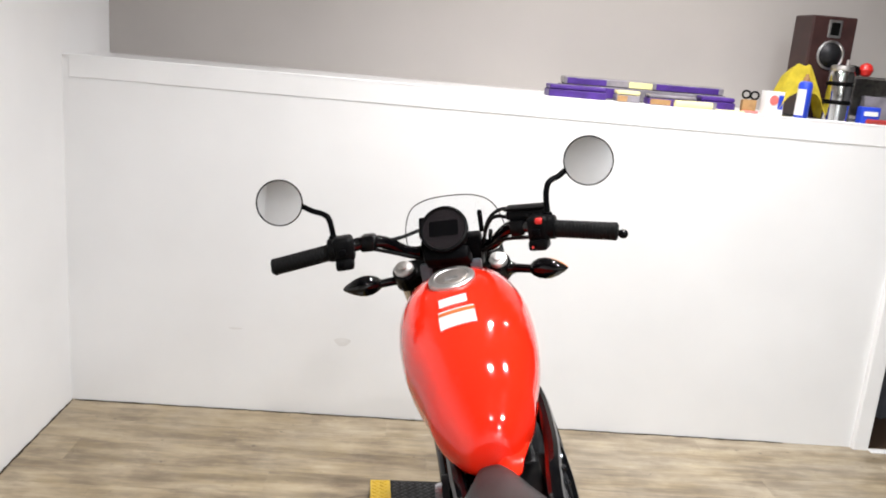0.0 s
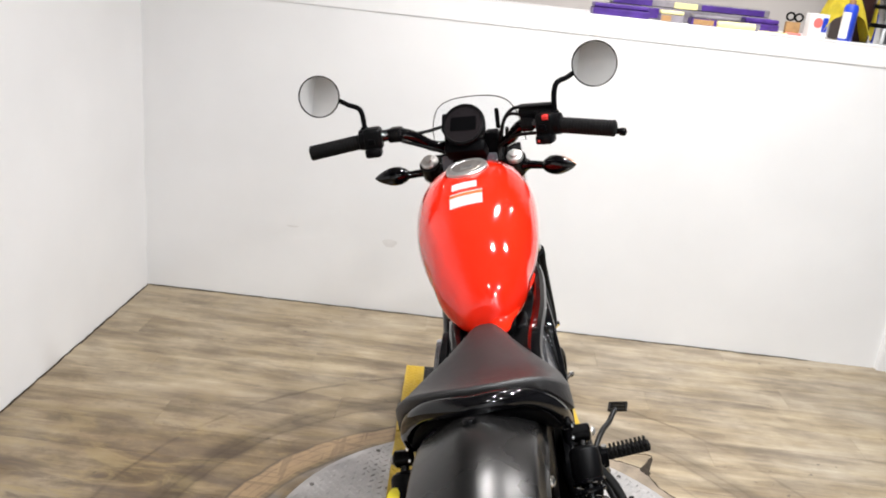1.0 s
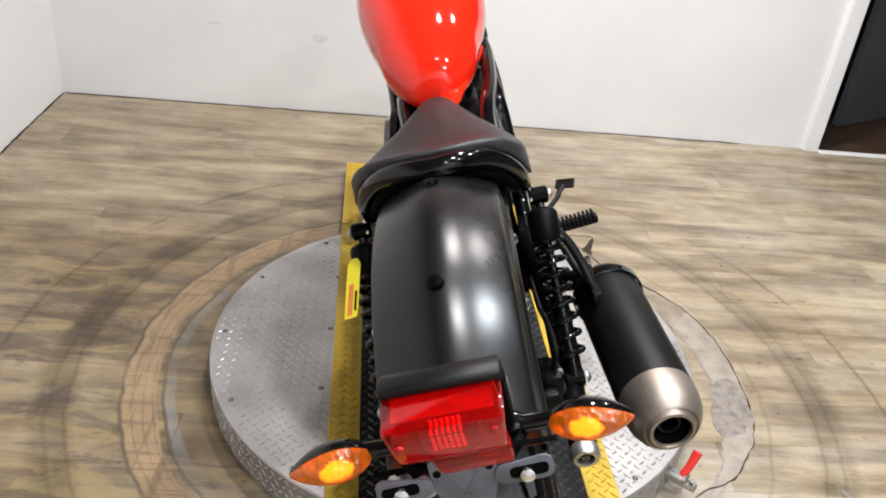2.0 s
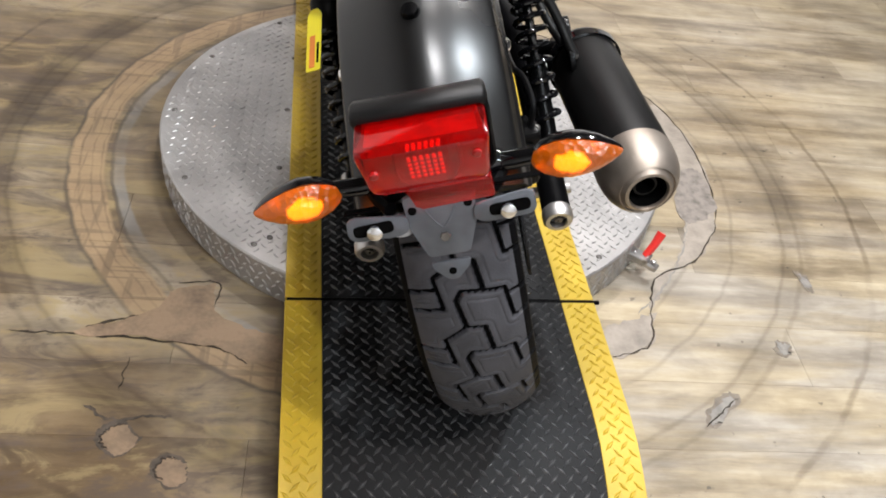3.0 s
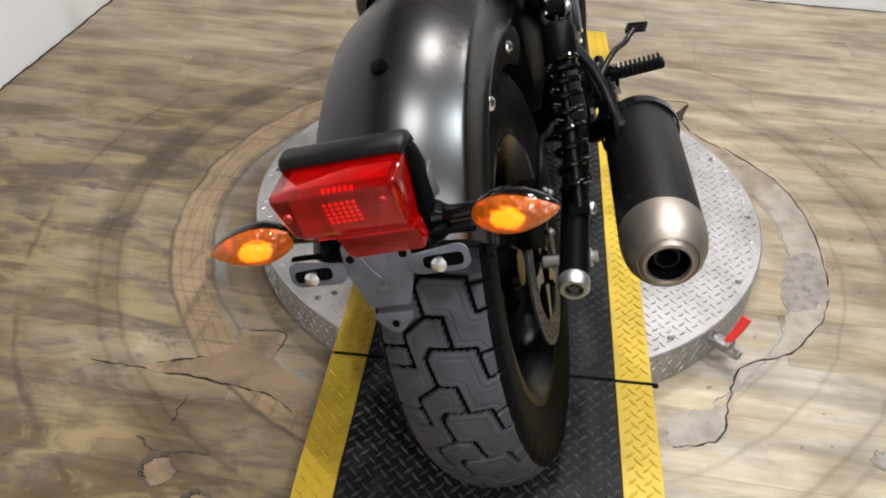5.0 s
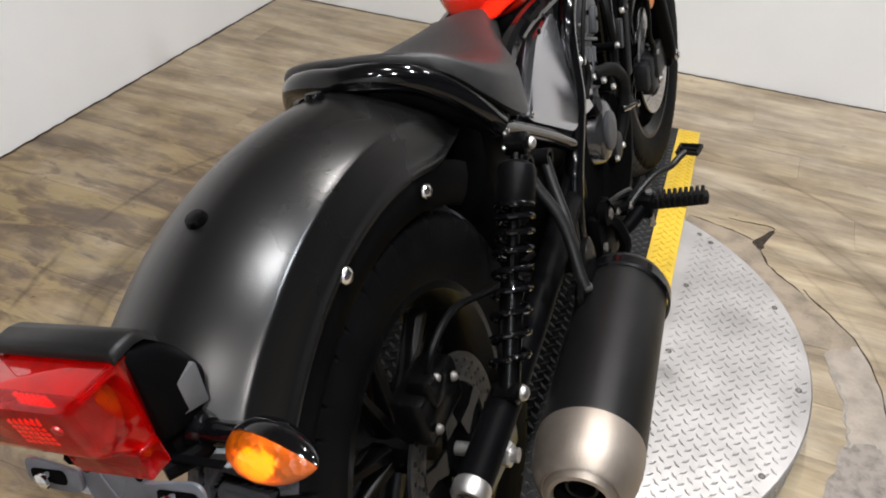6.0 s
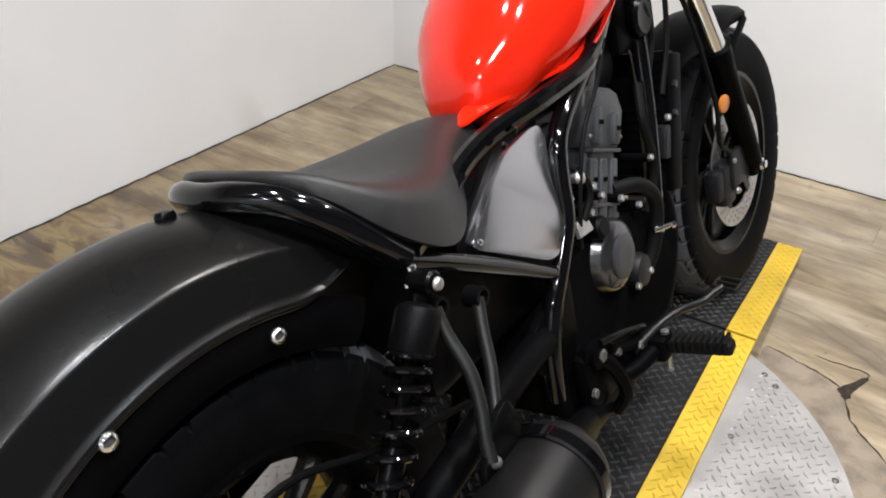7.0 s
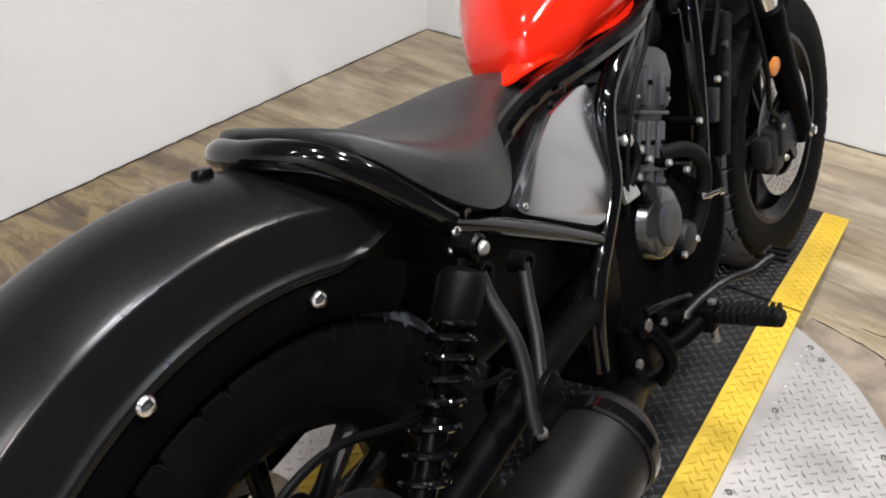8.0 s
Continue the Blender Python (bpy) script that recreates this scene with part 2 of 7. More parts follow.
M = {
    "wall": material("white_wall_paint", (0.80, 0.80, 0.80), 0.55, vary=0.03, scale=2.5, bump=0.15, bump_scale=180),
    "upper": material("beige_grey_wall_paint", (0.41, 0.385, 0.365), 0.6, vary=0.05, scale=2.0, bump=0.15, bump_scale=160),
    "trim": material("white_gloss_trim", (0.82, 0.82, 0.82), 0.35, vary=0.03, scale=4, bump=0.05),
    "ceiling": material("grey_ceiling", (0.20, 0.197, 0.195), 0.8, vary=0.1, scale=3),
    "sub": material("subfloor", (0.10, 0.085, 0.07), 0.8),
    # near-black colours stand in for missing light in the passage and east side
    "dark_room": material("unlit_grey", (0.07, 0.072, 0.08), 0.6, vary=0.1, scale=4),
    "dark_floor": material("unlit_brown_boards", (0.05, 0.028, 0.016), 0.5, vary=0.3, scale=8),
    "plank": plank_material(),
    "alu": material("scuffed_aluminium_plate", (0.44, 0.427, 0.418), 0.40, 0.78, vary=0.2, scale=9, bump=0.2, bump_scale=300, fine=0.35),
    "bolt": material("dull_steel", (0.42, 0.41, 0.40), 0.35, 0.9, vary=0.25, scale=60),
    "cone": material("warm_brushed_steel", (0.31, 0.265, 0.225), 0.46, 0.85, vary=0.2, scale=16, bump=0.12, bump_scale=400, fine=0.2),
    "cap_flap": material("dull_dark_steel", (0.20, 0.19, 0.185), 0.4, 0.9, vary=0.2, scale=40),
    "cap_plate": material("brushed_cap_plate", (0.40, 0.365, 0.34), 0.36, 0.85, vary=0.15, scale=40),
    "dark_bolt": material("dark_steel", (0.14, 0.13, 0.12), 0.5, 0.7, vary=0.3, scale=80),
    "rubber": material("black_rubber_mat", (0.0085, 0.0085, 0.009), 0.55, vary=0.4, scale=14, bump=0.25, bump_scale=250, fine=0.4, spec=0.18),
    # bars are a lighter, shinier copy of the field, painting in their glints
    "rubber_bar": material("light_rubber_bars", (0.033, 0.033, 0.034), 0.32, vary=0.5, scale=10, bump=0.2, bump_scale=250, fine=0.4, spec=0.5),
    "yellow": material("yellow_rubber_edge", (0.50, 0.335, 0.025), 0.48, vary=0.2, scale=7, bump=0.2, bump_scale=200, fine=0.45),
    # two greys of one rubber: the darker puts shade into sidewalls, shoulders and grooves
    "tyre": material("grey_tread_rubber", (0.056, 0.056, 0.063), 0.6, vary=0.2, scale=25, bump=0.25, bump_scale=400, spec=0.15),
    "tyre_shaded": material("tyre_rubber_shaded", (0.003, 0.003, 0.0034), 0.55, vary=0.2, scale=25, bump=0.2, bump_scale=400, spec=0.03),
    "gloss_black": material("gloss_black_paint", (0.002, 0.002, 0.0024), 0.08, vary=0.1, coat=0.3, spec=0.3),
    "satin_black": material("satin_black_paint", (0.002, 0.002, 0.0023), 0.42, vary=0.15, scale=20, bump=0.06, bump_scale=500, spec=0.025),
    "fender": material("satin_black_fender_paint", (0.0035, 0.0034, 0.0034), 0.28, 0.0, vary=0.08, scale=3, bump=0.05, bump_scale=600, spec=0.45),
    "plastic": material("black_plastic", (0.0025, 0.0025, 0.0028), 0.40, vary=0.15, scale=40, bump=0.2, bump_scale=500, spec=0.08),
    "grip": material("black_grip_rubber", (0.0035, 0.0035, 0.0035), 0.6, vary=0.2, scale=60, bump=0.3, bump_scale=400, spec=0.12),
    "red": material("gloss_red_paint", (0.74, 0.018, 0.005), 0.08, vary=0.03, scale=5, coat=0.6),
    "seat": material("black_vinyl_seat", (0.014, 0.0132, 0.0132), 0.44, vary=0.14, scale=30, bump=0.3, bump_scale=700, spec=0.5),
    "chrome": material("chrome", (0.8, 0.8, 0.8), 0.09, 1.0, vary=0.04),
    "steel": material("brushed_steel", (0.58, 0.565, 0.55), 0.42, 1.0, vary=0.12, scale=20, bump=0.1, bump_scale=400),
    "engine": material("dark_grey_cast_alloy", (0.022, 0.022, 0.024), 0.4, 0.5, vary=0.25, scale=35, bump=0.3, bump_scale=300, spec=0.2),
    "cast": material("grey_cast_alloy", (0.058, 0.059, 0.063), 0.42, 0.35, vary=0.25, scale=35, bump=0.3, bump_scale=300, spec=0.3),
    "cover": material("polished_engine_cover", (0.13, 0.13, 0.135), 0.2, 0.9, vary=0.12, scale=35),
    "grey_panel": material("silver_grey_side_panel", (0.46, 0.46, 0.49), 0.22, 0.96, vary=0.01, scale=2),
    "bracket": material("grey_steel_bracket", (0.10, 0.110, 0.128), 0.45, 0.2, vary=0.2, scale=40),
    "black_metal": material("black_coated_metal", (0.002, 0.002, 0.0022), 0.26, 0.1, vary=0.2, scale=30, bump=0.08, bump_scale=300, spec=0.14),
    "muffler": material("matt_black_exhaust", (0.0055, 0.0053, 0.0053), 0.40, 0.2, vary=0.15, scale=25, bump=0.06, bump_scale=500, spec=0.3),
    "hanger_black": material("worn_black_tube", (0.008, 0.008, 0.008), 0.4, 0.1, vary=0.2, scale=30, spec=0.3),
    "pale_rubber": material("pale_grey_rubber", (0.34, 0.345, 0.37), 0.5, vary=0.2, scale=60),
    "grey_gusset": material("grey_painted_gusset", (0.075, 0.075, 0.078), 0.5, vary=0.15, scale=40),
    "hole": material("sheenless_black", (0.004, 0.004, 0.004), 0.9, spec=0.0),
    "red_lens": clear_material("red_lens", (0.62, 0.002, 0.002), 0.06, 0.05, 0.92, 1.45),
    "red_inner": clear_material("red_reflector", (0.9, 0.05, 0.03), 0.3, 0.30, 0.0),
    "red_plate": material("dark_red_reflector", (0.26, 0.004, 0.004), 0.3, vary=0.3, scale=90),
    "amber": clear_material("amber_lens", (0.95, 0.19, 0.002), 0.30, 0.14, 0.76, 1.45, 120, 0.6),
    "amber_inner": clear_material("amber_bulb", (1.0, 0.36, 0.02), 0.3, 4.0, 0.0),
    "amber_dull": material("amber_reflector", (0.5, 0.16, 0.02), 0.3, vary=0.1),
    "glass": clear_material("clear_screen", (0.97, 0.98, 0.99), 0.01, 0.0, 1.0, 1.12),
    "display": material("dark_display_glass", (0.012, 0.010, 0.011), 0.12, vary=0.1),
    "white_label": material("white_label", (0.8, 0.8, 0.79), 0.4, vary=0.03),
    "orange_label": material("orange_label", (0.75, 0.22, 0.04), 0.4, vary=0.05),
    "yellow_label": material("bright_yellow_label", (0.85, 0.72, 0.03), 0.4, vary=0.05),
    "red_label": material("red_label", (0.50, 0.014, 0.012), 0.35, vary=0.12, scale=60),
    "mark": material("faint_grey_lettering", (0.05, 0.05, 0.052), 0.45, vary=0.05),
    "red_plastic": material("red_plastic_grip", (0.60, 0.025, 0.02), 0.35, vary=0.08, scale=30),
    "walnut": material("dark_walnut_veneer", (0.032, 0.013, 0.012), 0.4, vary=0.3, scale=20),
    "purple": material("purple_card", (0.06, 0.02, 0.20), 0.4, vary=0.25, scale=25),
    "clear_plastic": material("cloudy_plastic", (0.22, 0.205, 0.23), 0.2, vary=0.3, scale=20),
    "cream": material("cream_paper", (0.78, 0.72, 0.36), 0.5, vary=0.06, scale=30),
    "yellow_cloth": material("yellow_cloth", (0.70, 0.58, 0.05), 0.9, vary=0.15, scale=30, bump=0.5, bump_scale=300),
    "blue": material("blue_plastic", (0.02, 0.06, 0.55), 0.35, vary=0.1),
    "pink": material("coral_plastic", (0.8, 0.2, 0.18), 0.5, vary=0.1),
    "brown": material("tan_card", (0.35, 0.2, 0.08), 0.6, vary=0.2, scale=40),
    "worn": material("bare_brown_board", (0.150, 0.102, 0.062), 0.6, vary=0.75, scale=12, bump=0.5, bump_scale=120, fine=0.6),
    "worn_grey": material("grey_filler", (0.185, 0.17, 0.15), 0.65, vary=0.32, scale=45, bump=0.5, bump_scale=150, fine=0.6),
    "worn_pale": material("pale_bare_board", (0.235, 0.20, 0.165), 0.55, vary=0.35, scale=18, bump=0.5, bump_scale=140, fine=0.5),
    "worn_brown": material("brown_bare_board", (0.185, 0.148, 0.108), 0.55, vary=0.5, scale=16, bump=0.5, bump_scale=140, fine=0.5),
    "worn_dull": material("dull_grey_brown_board", (0.145, 0.125, 0.108), 0.55, vary=0.6, scale=38, bump=0.5, bump_scale=140, fine=0.7),
    "rim_dirt": material("dark_grey_dirt", (0.070, 0.057, 0.046), 0.8, vary=0.6, scale=34, fine=0.6, spec=0.15),
    "crack": material("dark_crack", (0.038, 0.030, 0.023), 0.9, vary=0.4, scale=60, spec=0.1),
    "scuff": material("faint_brown_scuff", (0.17, 0.14, 0.11), 0.7, vary=0.3, scale=40),
    "dark_red": material("dark_red_cloth", (0.35, 0.03, 0.025), 0.8, vary=0.2, scale=40),
    "smudge": material("grey_scuff", (0.71, 0.70, 0.69), 0.6, vary=0.06, scale=30),
    "lamp_glass": clear_material("lamp_diffuser", (1.0, 0.955, 0.9), 0.5, 8.0, 0.0),
}


def mirror_material():
    m = bpy.data.materials.new("mirror_glass")
    m.use_nodes = True
    b = m.node_tree.nodes["Principled BSDF"]
    b.inputs["Base Color"].default_value, b.inputs["Metallic"].default_value, b.inputs["Roughness"].default_value = (0.93, 0.93, 0.94, 1), 1.0, 0.015
    return m


M["mirror"] = mirror_material()


# ---- mesh helpers ----
def part(name, bm, mat, parent=None, label="", sharp=35):
    me = bpy.data.meshes.new(name)
    bmesh.ops.recalc_face_normals(bm, faces=bm.faces)
    bm.to_mesh(me)
    bm.free()
    me.materials.append(M[mat] if isinstance(mat, str) else mat)
    for p in me.polygons:
        p.use_smooth = True
    me.set_sharp_from_angle(angle=radians(sharp))
    ob = new(name, me)
    if parent is not None:
        ob.parent = parent
    return tagged(ob, label)


def thing(name, m, label, category, group=""):
    ob = new(name)
    ob.matrix_world = m
    return tagged(ob, label, category, group)


def box(bm, c, s, bevel=0.0, m=None, seg=1):
    """A box of size s round c, bevelled, then moved by m."""
    r = bmesh.ops.create_cube(bm, size=1)
    vs = r["verts"]
    for v in vs:
        v.co = Vector((v.co.x * s[0] + c[0], v.co.y * s[1] + c[1], v.co.z * s[2] + c[2]))
    if bevel:
        es = list({e for v in vs for e in v.link_edges})
        r = bmesh.ops.bevel(bm, geom=es, offset=bevel, segments=seg, affect="EDGES", profile=0.5)
        vs = list({v for f in r["faces"] for v in f.verts} | {v for v in vs if v.is_valid})
    if m is not None:
        for v in vs:
            v.co = m @ v.co


def bridge(bm, a, b, closed=True):
    n = len(a)
    for i in range(n if closed else n - 1):
        j = (i + 1) % n
        if a[i] is not a[j] or b[i] is not b[j]:
            bm.faces.new((a[i], a[j], b[j], b[i]))


def loft(bm, rings, cap=True, loop=False):
    """Skins a row of rings, each a list of as many points."""
    vs = [[bm.verts.new(p) for p in r] for r in rings]
    for a, b in zip(vs, vs[1:]):
        bridge(bm, a, b)
    if loop:
        bridge(bm, vs[-1], vs[0])
    elif cap:
        bm.faces.new(vs[0][::-1])
        bm.faces.new(vs[-1])


def smooth_path(pts, k=6):
    """A Catmull-Rom path through pts."""
    P = [Vector(p) for p in pts]
    if len(P) < 3:
        return P
    Q = [2 * P[0] - P[1]] + P + [2 * P[-1] - P[-2]]
    out = []
    for i in range(1, len(Q) - 2):
        a, b, c, d = Q[i - 1:i + 3]
        for s in range(k):
            t = s / k
            out.append(0.5 * (2 * b + (c - a) * t + (2 * a - 5 * b + 4 * c - d) * t * t + (3 * b - a - 3 * c + d) * t ** 3))
    return out + [P[-1]]


def tube(bm, pts, r, n=10, k=6, closed=False):
    """A pipe along a smooth path; r is a radius, or a function of the way along it from 0 to 1."""
    path = smooth_path(pts, k) if k else [Vector(p) for p in pts]
    rings, ref = [], None
    for i, p in enumerate(path):
        a, b = path[max(0, i - 1)], path[min(len(path) - 1, i + 1)]
        if closed:
            a, b = path[i - 1], path[(i + 1) % len(path)]
        t = (b - a).normalized()
        if ref is None:
            ref = t.orthogonal().normalized()
        ref = (ref - t * ref.dot(t)).normalized()
        s = t.cross(ref)
        rad = r(i / (len(path) - 1)) if callable(r) else r
        rings.append([p + rad * (math.cos(2 * math.pi * j / n) * ref + math.sin(2 * math.pi * j / n) * s) for j in range(n)])
    loft(bm, rings, loop=closed)


def axis_frame(p, d):
    """A pose at p whose z points along d."""
    return Matrix.Translation(p) @ Vector(d).to_track_quat("Z", "Y").to_matrix().to_4x4()


def lathe(bm, profile, m, n=24, cap=True):
    """Turns (radius, height) pairs round the z axis of m."""
    rings = [[m @ Vector((r * math.cos(2 * math.pi * j / n), r * math.sin(2 * math.pi * j / n), z)) for j in range(n)] for r, z in profile]
    loft(bm, rings, cap)


def rod(bm, a, b, r, n=12, bevel=0.0):
    a, b = Vector(a), Vector(b)
    h = (b - a).length
    q = min(bevel, r * 0.6, h * 0.4)
    pr = [(r - q, 0), (r, q), (r, h - q), (r - q, h)] if q else [(r, 0), (r, h)]
    lathe(bm, pr, axis_frame(a, b - a), n)


def prism(bm, poly, m, depth, bevel=0.0):
    """A plate: a flat outline in the xy plane of m, depth thick along z."""
    lo = [bm.verts.new(m @ Vector((x, y, 0))) for x, y in poly]
    hi = [bm.verts.new(m @ Vector((x, y, depth))) for x, y in poly]
    f0, f1 = bm.faces.new(lo[::-1]), bm.faces.new(hi)
    bridge(bm, lo, hi)
    if bevel:
        bmesh.ops.bevel(bm, geom=list(f1.edges), offset=bevel, segments=2, affect="EDGES", profile=0.5)


def round_poly(poly, r, k=4):
    """Rounds the corners of an outline."""
    out = []
    n = len(poly)
    for i in range(n):
        a, b, c = (Vector(poly[(i + d) % n]) for d in (-1, 0, 1))
        q = min(r, (a - b).length * 0.45, (c - b).length * 0.45)
        p0, p1 = b + (a - b).normalized() * q, b + (c - b).normalized() * q
        for s in range(k + 1):
            t = s / k
            out.append(tuple(p0 * (1 - t) ** 2 + b * 2 * t * (1 - t) + p1 * t * t))
    return out


def hexbolt(bm, p, d, r, h):
    lathe(bm, [(r, 0), (r, h * 0.8), (r * 0.85, h)], axis_frame(p, d), 6)


def dome_bolt(bm, p, d, r, h):
    lathe(bm, [(r, 0), (r * 0.97, h * 0.35), (r * 0.75, h * 0.75), (r * 0.4, h)], axis_frame(p, d), 14)


# ---- the room ----
WALL_END, POST_END, LEDGE_Z, LEDGE_DEPTH = 3.085, 3.150, 1.306, 0.46
ROOM_X, ROOM_Y = 4.25, -5.2


def ledge_z(x):
    """The ledge's height, tilted down towards the doorway to fit the camera's view."""
    return LEDGE_Z - 0.0095 * x


def slab(name, lo, hi, mat, label, category="wall", bevel=0.0, fall=False):
    bm = bmesh.new()
    c = [(a + b) / 2 for a, b in zip(lo, hi)]
    box(bm, c, [b - a for a, b in zip(lo, hi)], bevel)
    if fall:
        for v in bm.verts:
            if v.co.z > 1.0:
                v.co.z -= 0.0095 * v.co.x
    return tagged(part(name, bm, mat), label, category, kind="structure")


floor = slab("floor", (-0.1, ROOM_Y, -0.12), (ROOM_X, 0.02, -0.006), "sub", "worn wood-look vinyl plank floor with scuffed rings", "floor")
slab("wall_west", (-0.12, ROOM_Y, -0.1), (0.0, 0.6, CEILING_Z), "wall", "plain white painted side wall")
slab("wall_north", (0.0, 0.0, -0.1), (WALL_END, LEDGE_DEPTH, LEDGE_Z - 0.004), "wall", "white painted half-height wall below a ledge", fall=True)
slab("ledge_top", (0.0, -0.004, LEDGE_Z - 0.0035), (POST_END, LEDGE_DEPTH, LEDGE_Z), "trim", "white painted ledge on the half-height wall", "ledge", fall=True)
slab("wall_upper", (0.0, LEDGE_DEPTH, LEDGE_Z - 0.05), (3.45, LEDGE_DEPTH + 0.12, CEILING_Z), "upper", "beige-grey painted wall behind the ledge")
slab("trim_ledge", (0.024, -0.003, LEDGE_Z - 0.076), (WALL_END, 0.001, LEDGE_Z + 0.003), "trim", "white painted board along the ledge edge", "trim", 0.0015, fall=True)
slab("trim_post", (WALL_END, -0.022, -0.05), (POST_END, LEDGE_DEPTH - 0.002, LEDGE_Z + 0.003), "trim", "white painted post beside the dark doorway", "trim", 0.004, fall=True)
slab("threshold", (POST_END, -0.045, -0.02), (4.0, -0.015, 0.006), "trim", "thin white strip across the doorway floor", "threshold", 0.002)
slab("wall_header", (POST_END, -0.0, 2.05), (ROOM_X, 0.12, CEILING_Z), "dark_room", "unseen wall over the doorway, dark as an unlit room")
slab("wall_jamb", (4.0, 0.0, -0.1), (ROOM_X, 0.12, 2.05), "dark_room", "unseen wall beside the doorway, dark as an unlit room")
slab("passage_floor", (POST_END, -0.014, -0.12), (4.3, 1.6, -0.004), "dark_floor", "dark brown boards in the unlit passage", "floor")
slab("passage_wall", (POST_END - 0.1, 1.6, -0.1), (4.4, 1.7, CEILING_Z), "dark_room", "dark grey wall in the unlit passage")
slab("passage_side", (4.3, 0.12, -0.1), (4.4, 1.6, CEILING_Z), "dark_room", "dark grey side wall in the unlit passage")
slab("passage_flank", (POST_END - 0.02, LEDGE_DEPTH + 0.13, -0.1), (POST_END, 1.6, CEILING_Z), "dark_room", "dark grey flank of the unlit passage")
# added wall out of view, dark so the bike's right side reflects little
slab("wall_east", (ROOM_X, ROOM_Y, -0.1), (ROOM_X + 0.12, 0.0, CEILING_Z), "dark_room", "unseen wall, coloured dark for an unlit side of the room")
# out of view; set near and white so the mirrors reflect bright
slab("wall_south", (-0.12, ROOM_Y - 0.12, -0.1), (ROOM_X + 0.12, ROOM_Y, CEILING_Z), "wall", "unseen plain white wall behind the viewer")
# out of view; dark grey keeps bounce and reflections low
slab("ceiling", (-0.12, ROOM_Y - 0.12, CEILING_Z), (4.45, 1.7, CEILING_Z + 0.1), "ceiling", "plain dark grey ceiling", "ceiling")


def passage_panel():
    """The slanting grey panel inside the passage."""
    bm = bmesh.new()
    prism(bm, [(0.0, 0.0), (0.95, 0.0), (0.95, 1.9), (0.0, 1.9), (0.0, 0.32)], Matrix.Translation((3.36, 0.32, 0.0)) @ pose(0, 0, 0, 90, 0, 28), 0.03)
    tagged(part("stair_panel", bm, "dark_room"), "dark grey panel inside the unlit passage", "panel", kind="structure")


passage_panel()


def ceiling_lamp(x, y, watts, tint):
    t = thing("ceiling_lamp", pose(x, y, CEILING_Z), "round white recessed ceiling lamp, switched on", "lamp", "ceiling lamps")
    bm = bmesh.new()
    lathe(bm, [(0.13, 0.0), (0.13, -0.02), (0.118, -0.03), (0.108, -0.03), (0.108, -0.012)], Matrix.Identity(4), 32, False)
    part("ring", bm, "trim", t)
    bm = bmesh.new()
    lathe(bm, [(0.107, -0.012), (0.05, -0.016)], Matrix.Identity(4), 32)
    part("diffuser", bm, "lamp_glass", t)


for spot in LAMP_SPOTS:
    ceiling_lamp(*spot)


# ---- turntable and mats ----
MAT_TURN = radians(2.9)  # how far the ramp's line is turned from the room's


def lozenge(verts, faces, c, ex, ey, ez, ln, wd, ht):
    """One raised bar of tread plate, with sloping ends."""
    i = len(verts)
    c = Vector(c)
    for a, b, h in ((-1, 0, 0), (0, -1, 0), (1, 0, 0), (0, 1, 0), (-0.45, 0, 1), (0, -0.35, 1), (0.45, 0, 1), (0, 0.35, 1)):
        verts.append(c + ex * (a * ln) + ey * (b * wd) + ez * (h * ht))
    for k in range(4):
        j = (k + 1) % 4
        faces.append((i + k, i + j, i + 4 + j, i + 4 + k))
    faces.append((i + 4, i + 5, i + 6, i + 7))


def tread_part(name, verts, faces, mat, parent, label=""):
    me = bpy.data.meshes.new(name)
    me.from_pydata([tuple(v) for v in verts], [], faces)
    me.materials.append(M[mat])
    ob = new(name, me)
    ob.parent = parent
    return tagged(ob, label, kind="stuff")


def weave(x0, x1, y0, y1, p):
    """Places and directions of the bars of five-bar tread: a basket weave turned by 45 degrees."""
    n = int(max(x1 - x0, y1 - y0) / p) + 2
    cx, cy, h = (x0 + x1) / 2, (y0 + y1) / 2, math.sqrt(0.5)
    for i in range(-n, n + 1):
        for j in range(-n, n + 1):
            x, y = cx + (i - j) * p * h, cy + (i + j) * p * h
            if x0 <= x <= x1 and y0 <= y <= y1:
                s = 1 if (i + j) % 2 else -1
                yield x, y, Vector((s * h, h, 0))


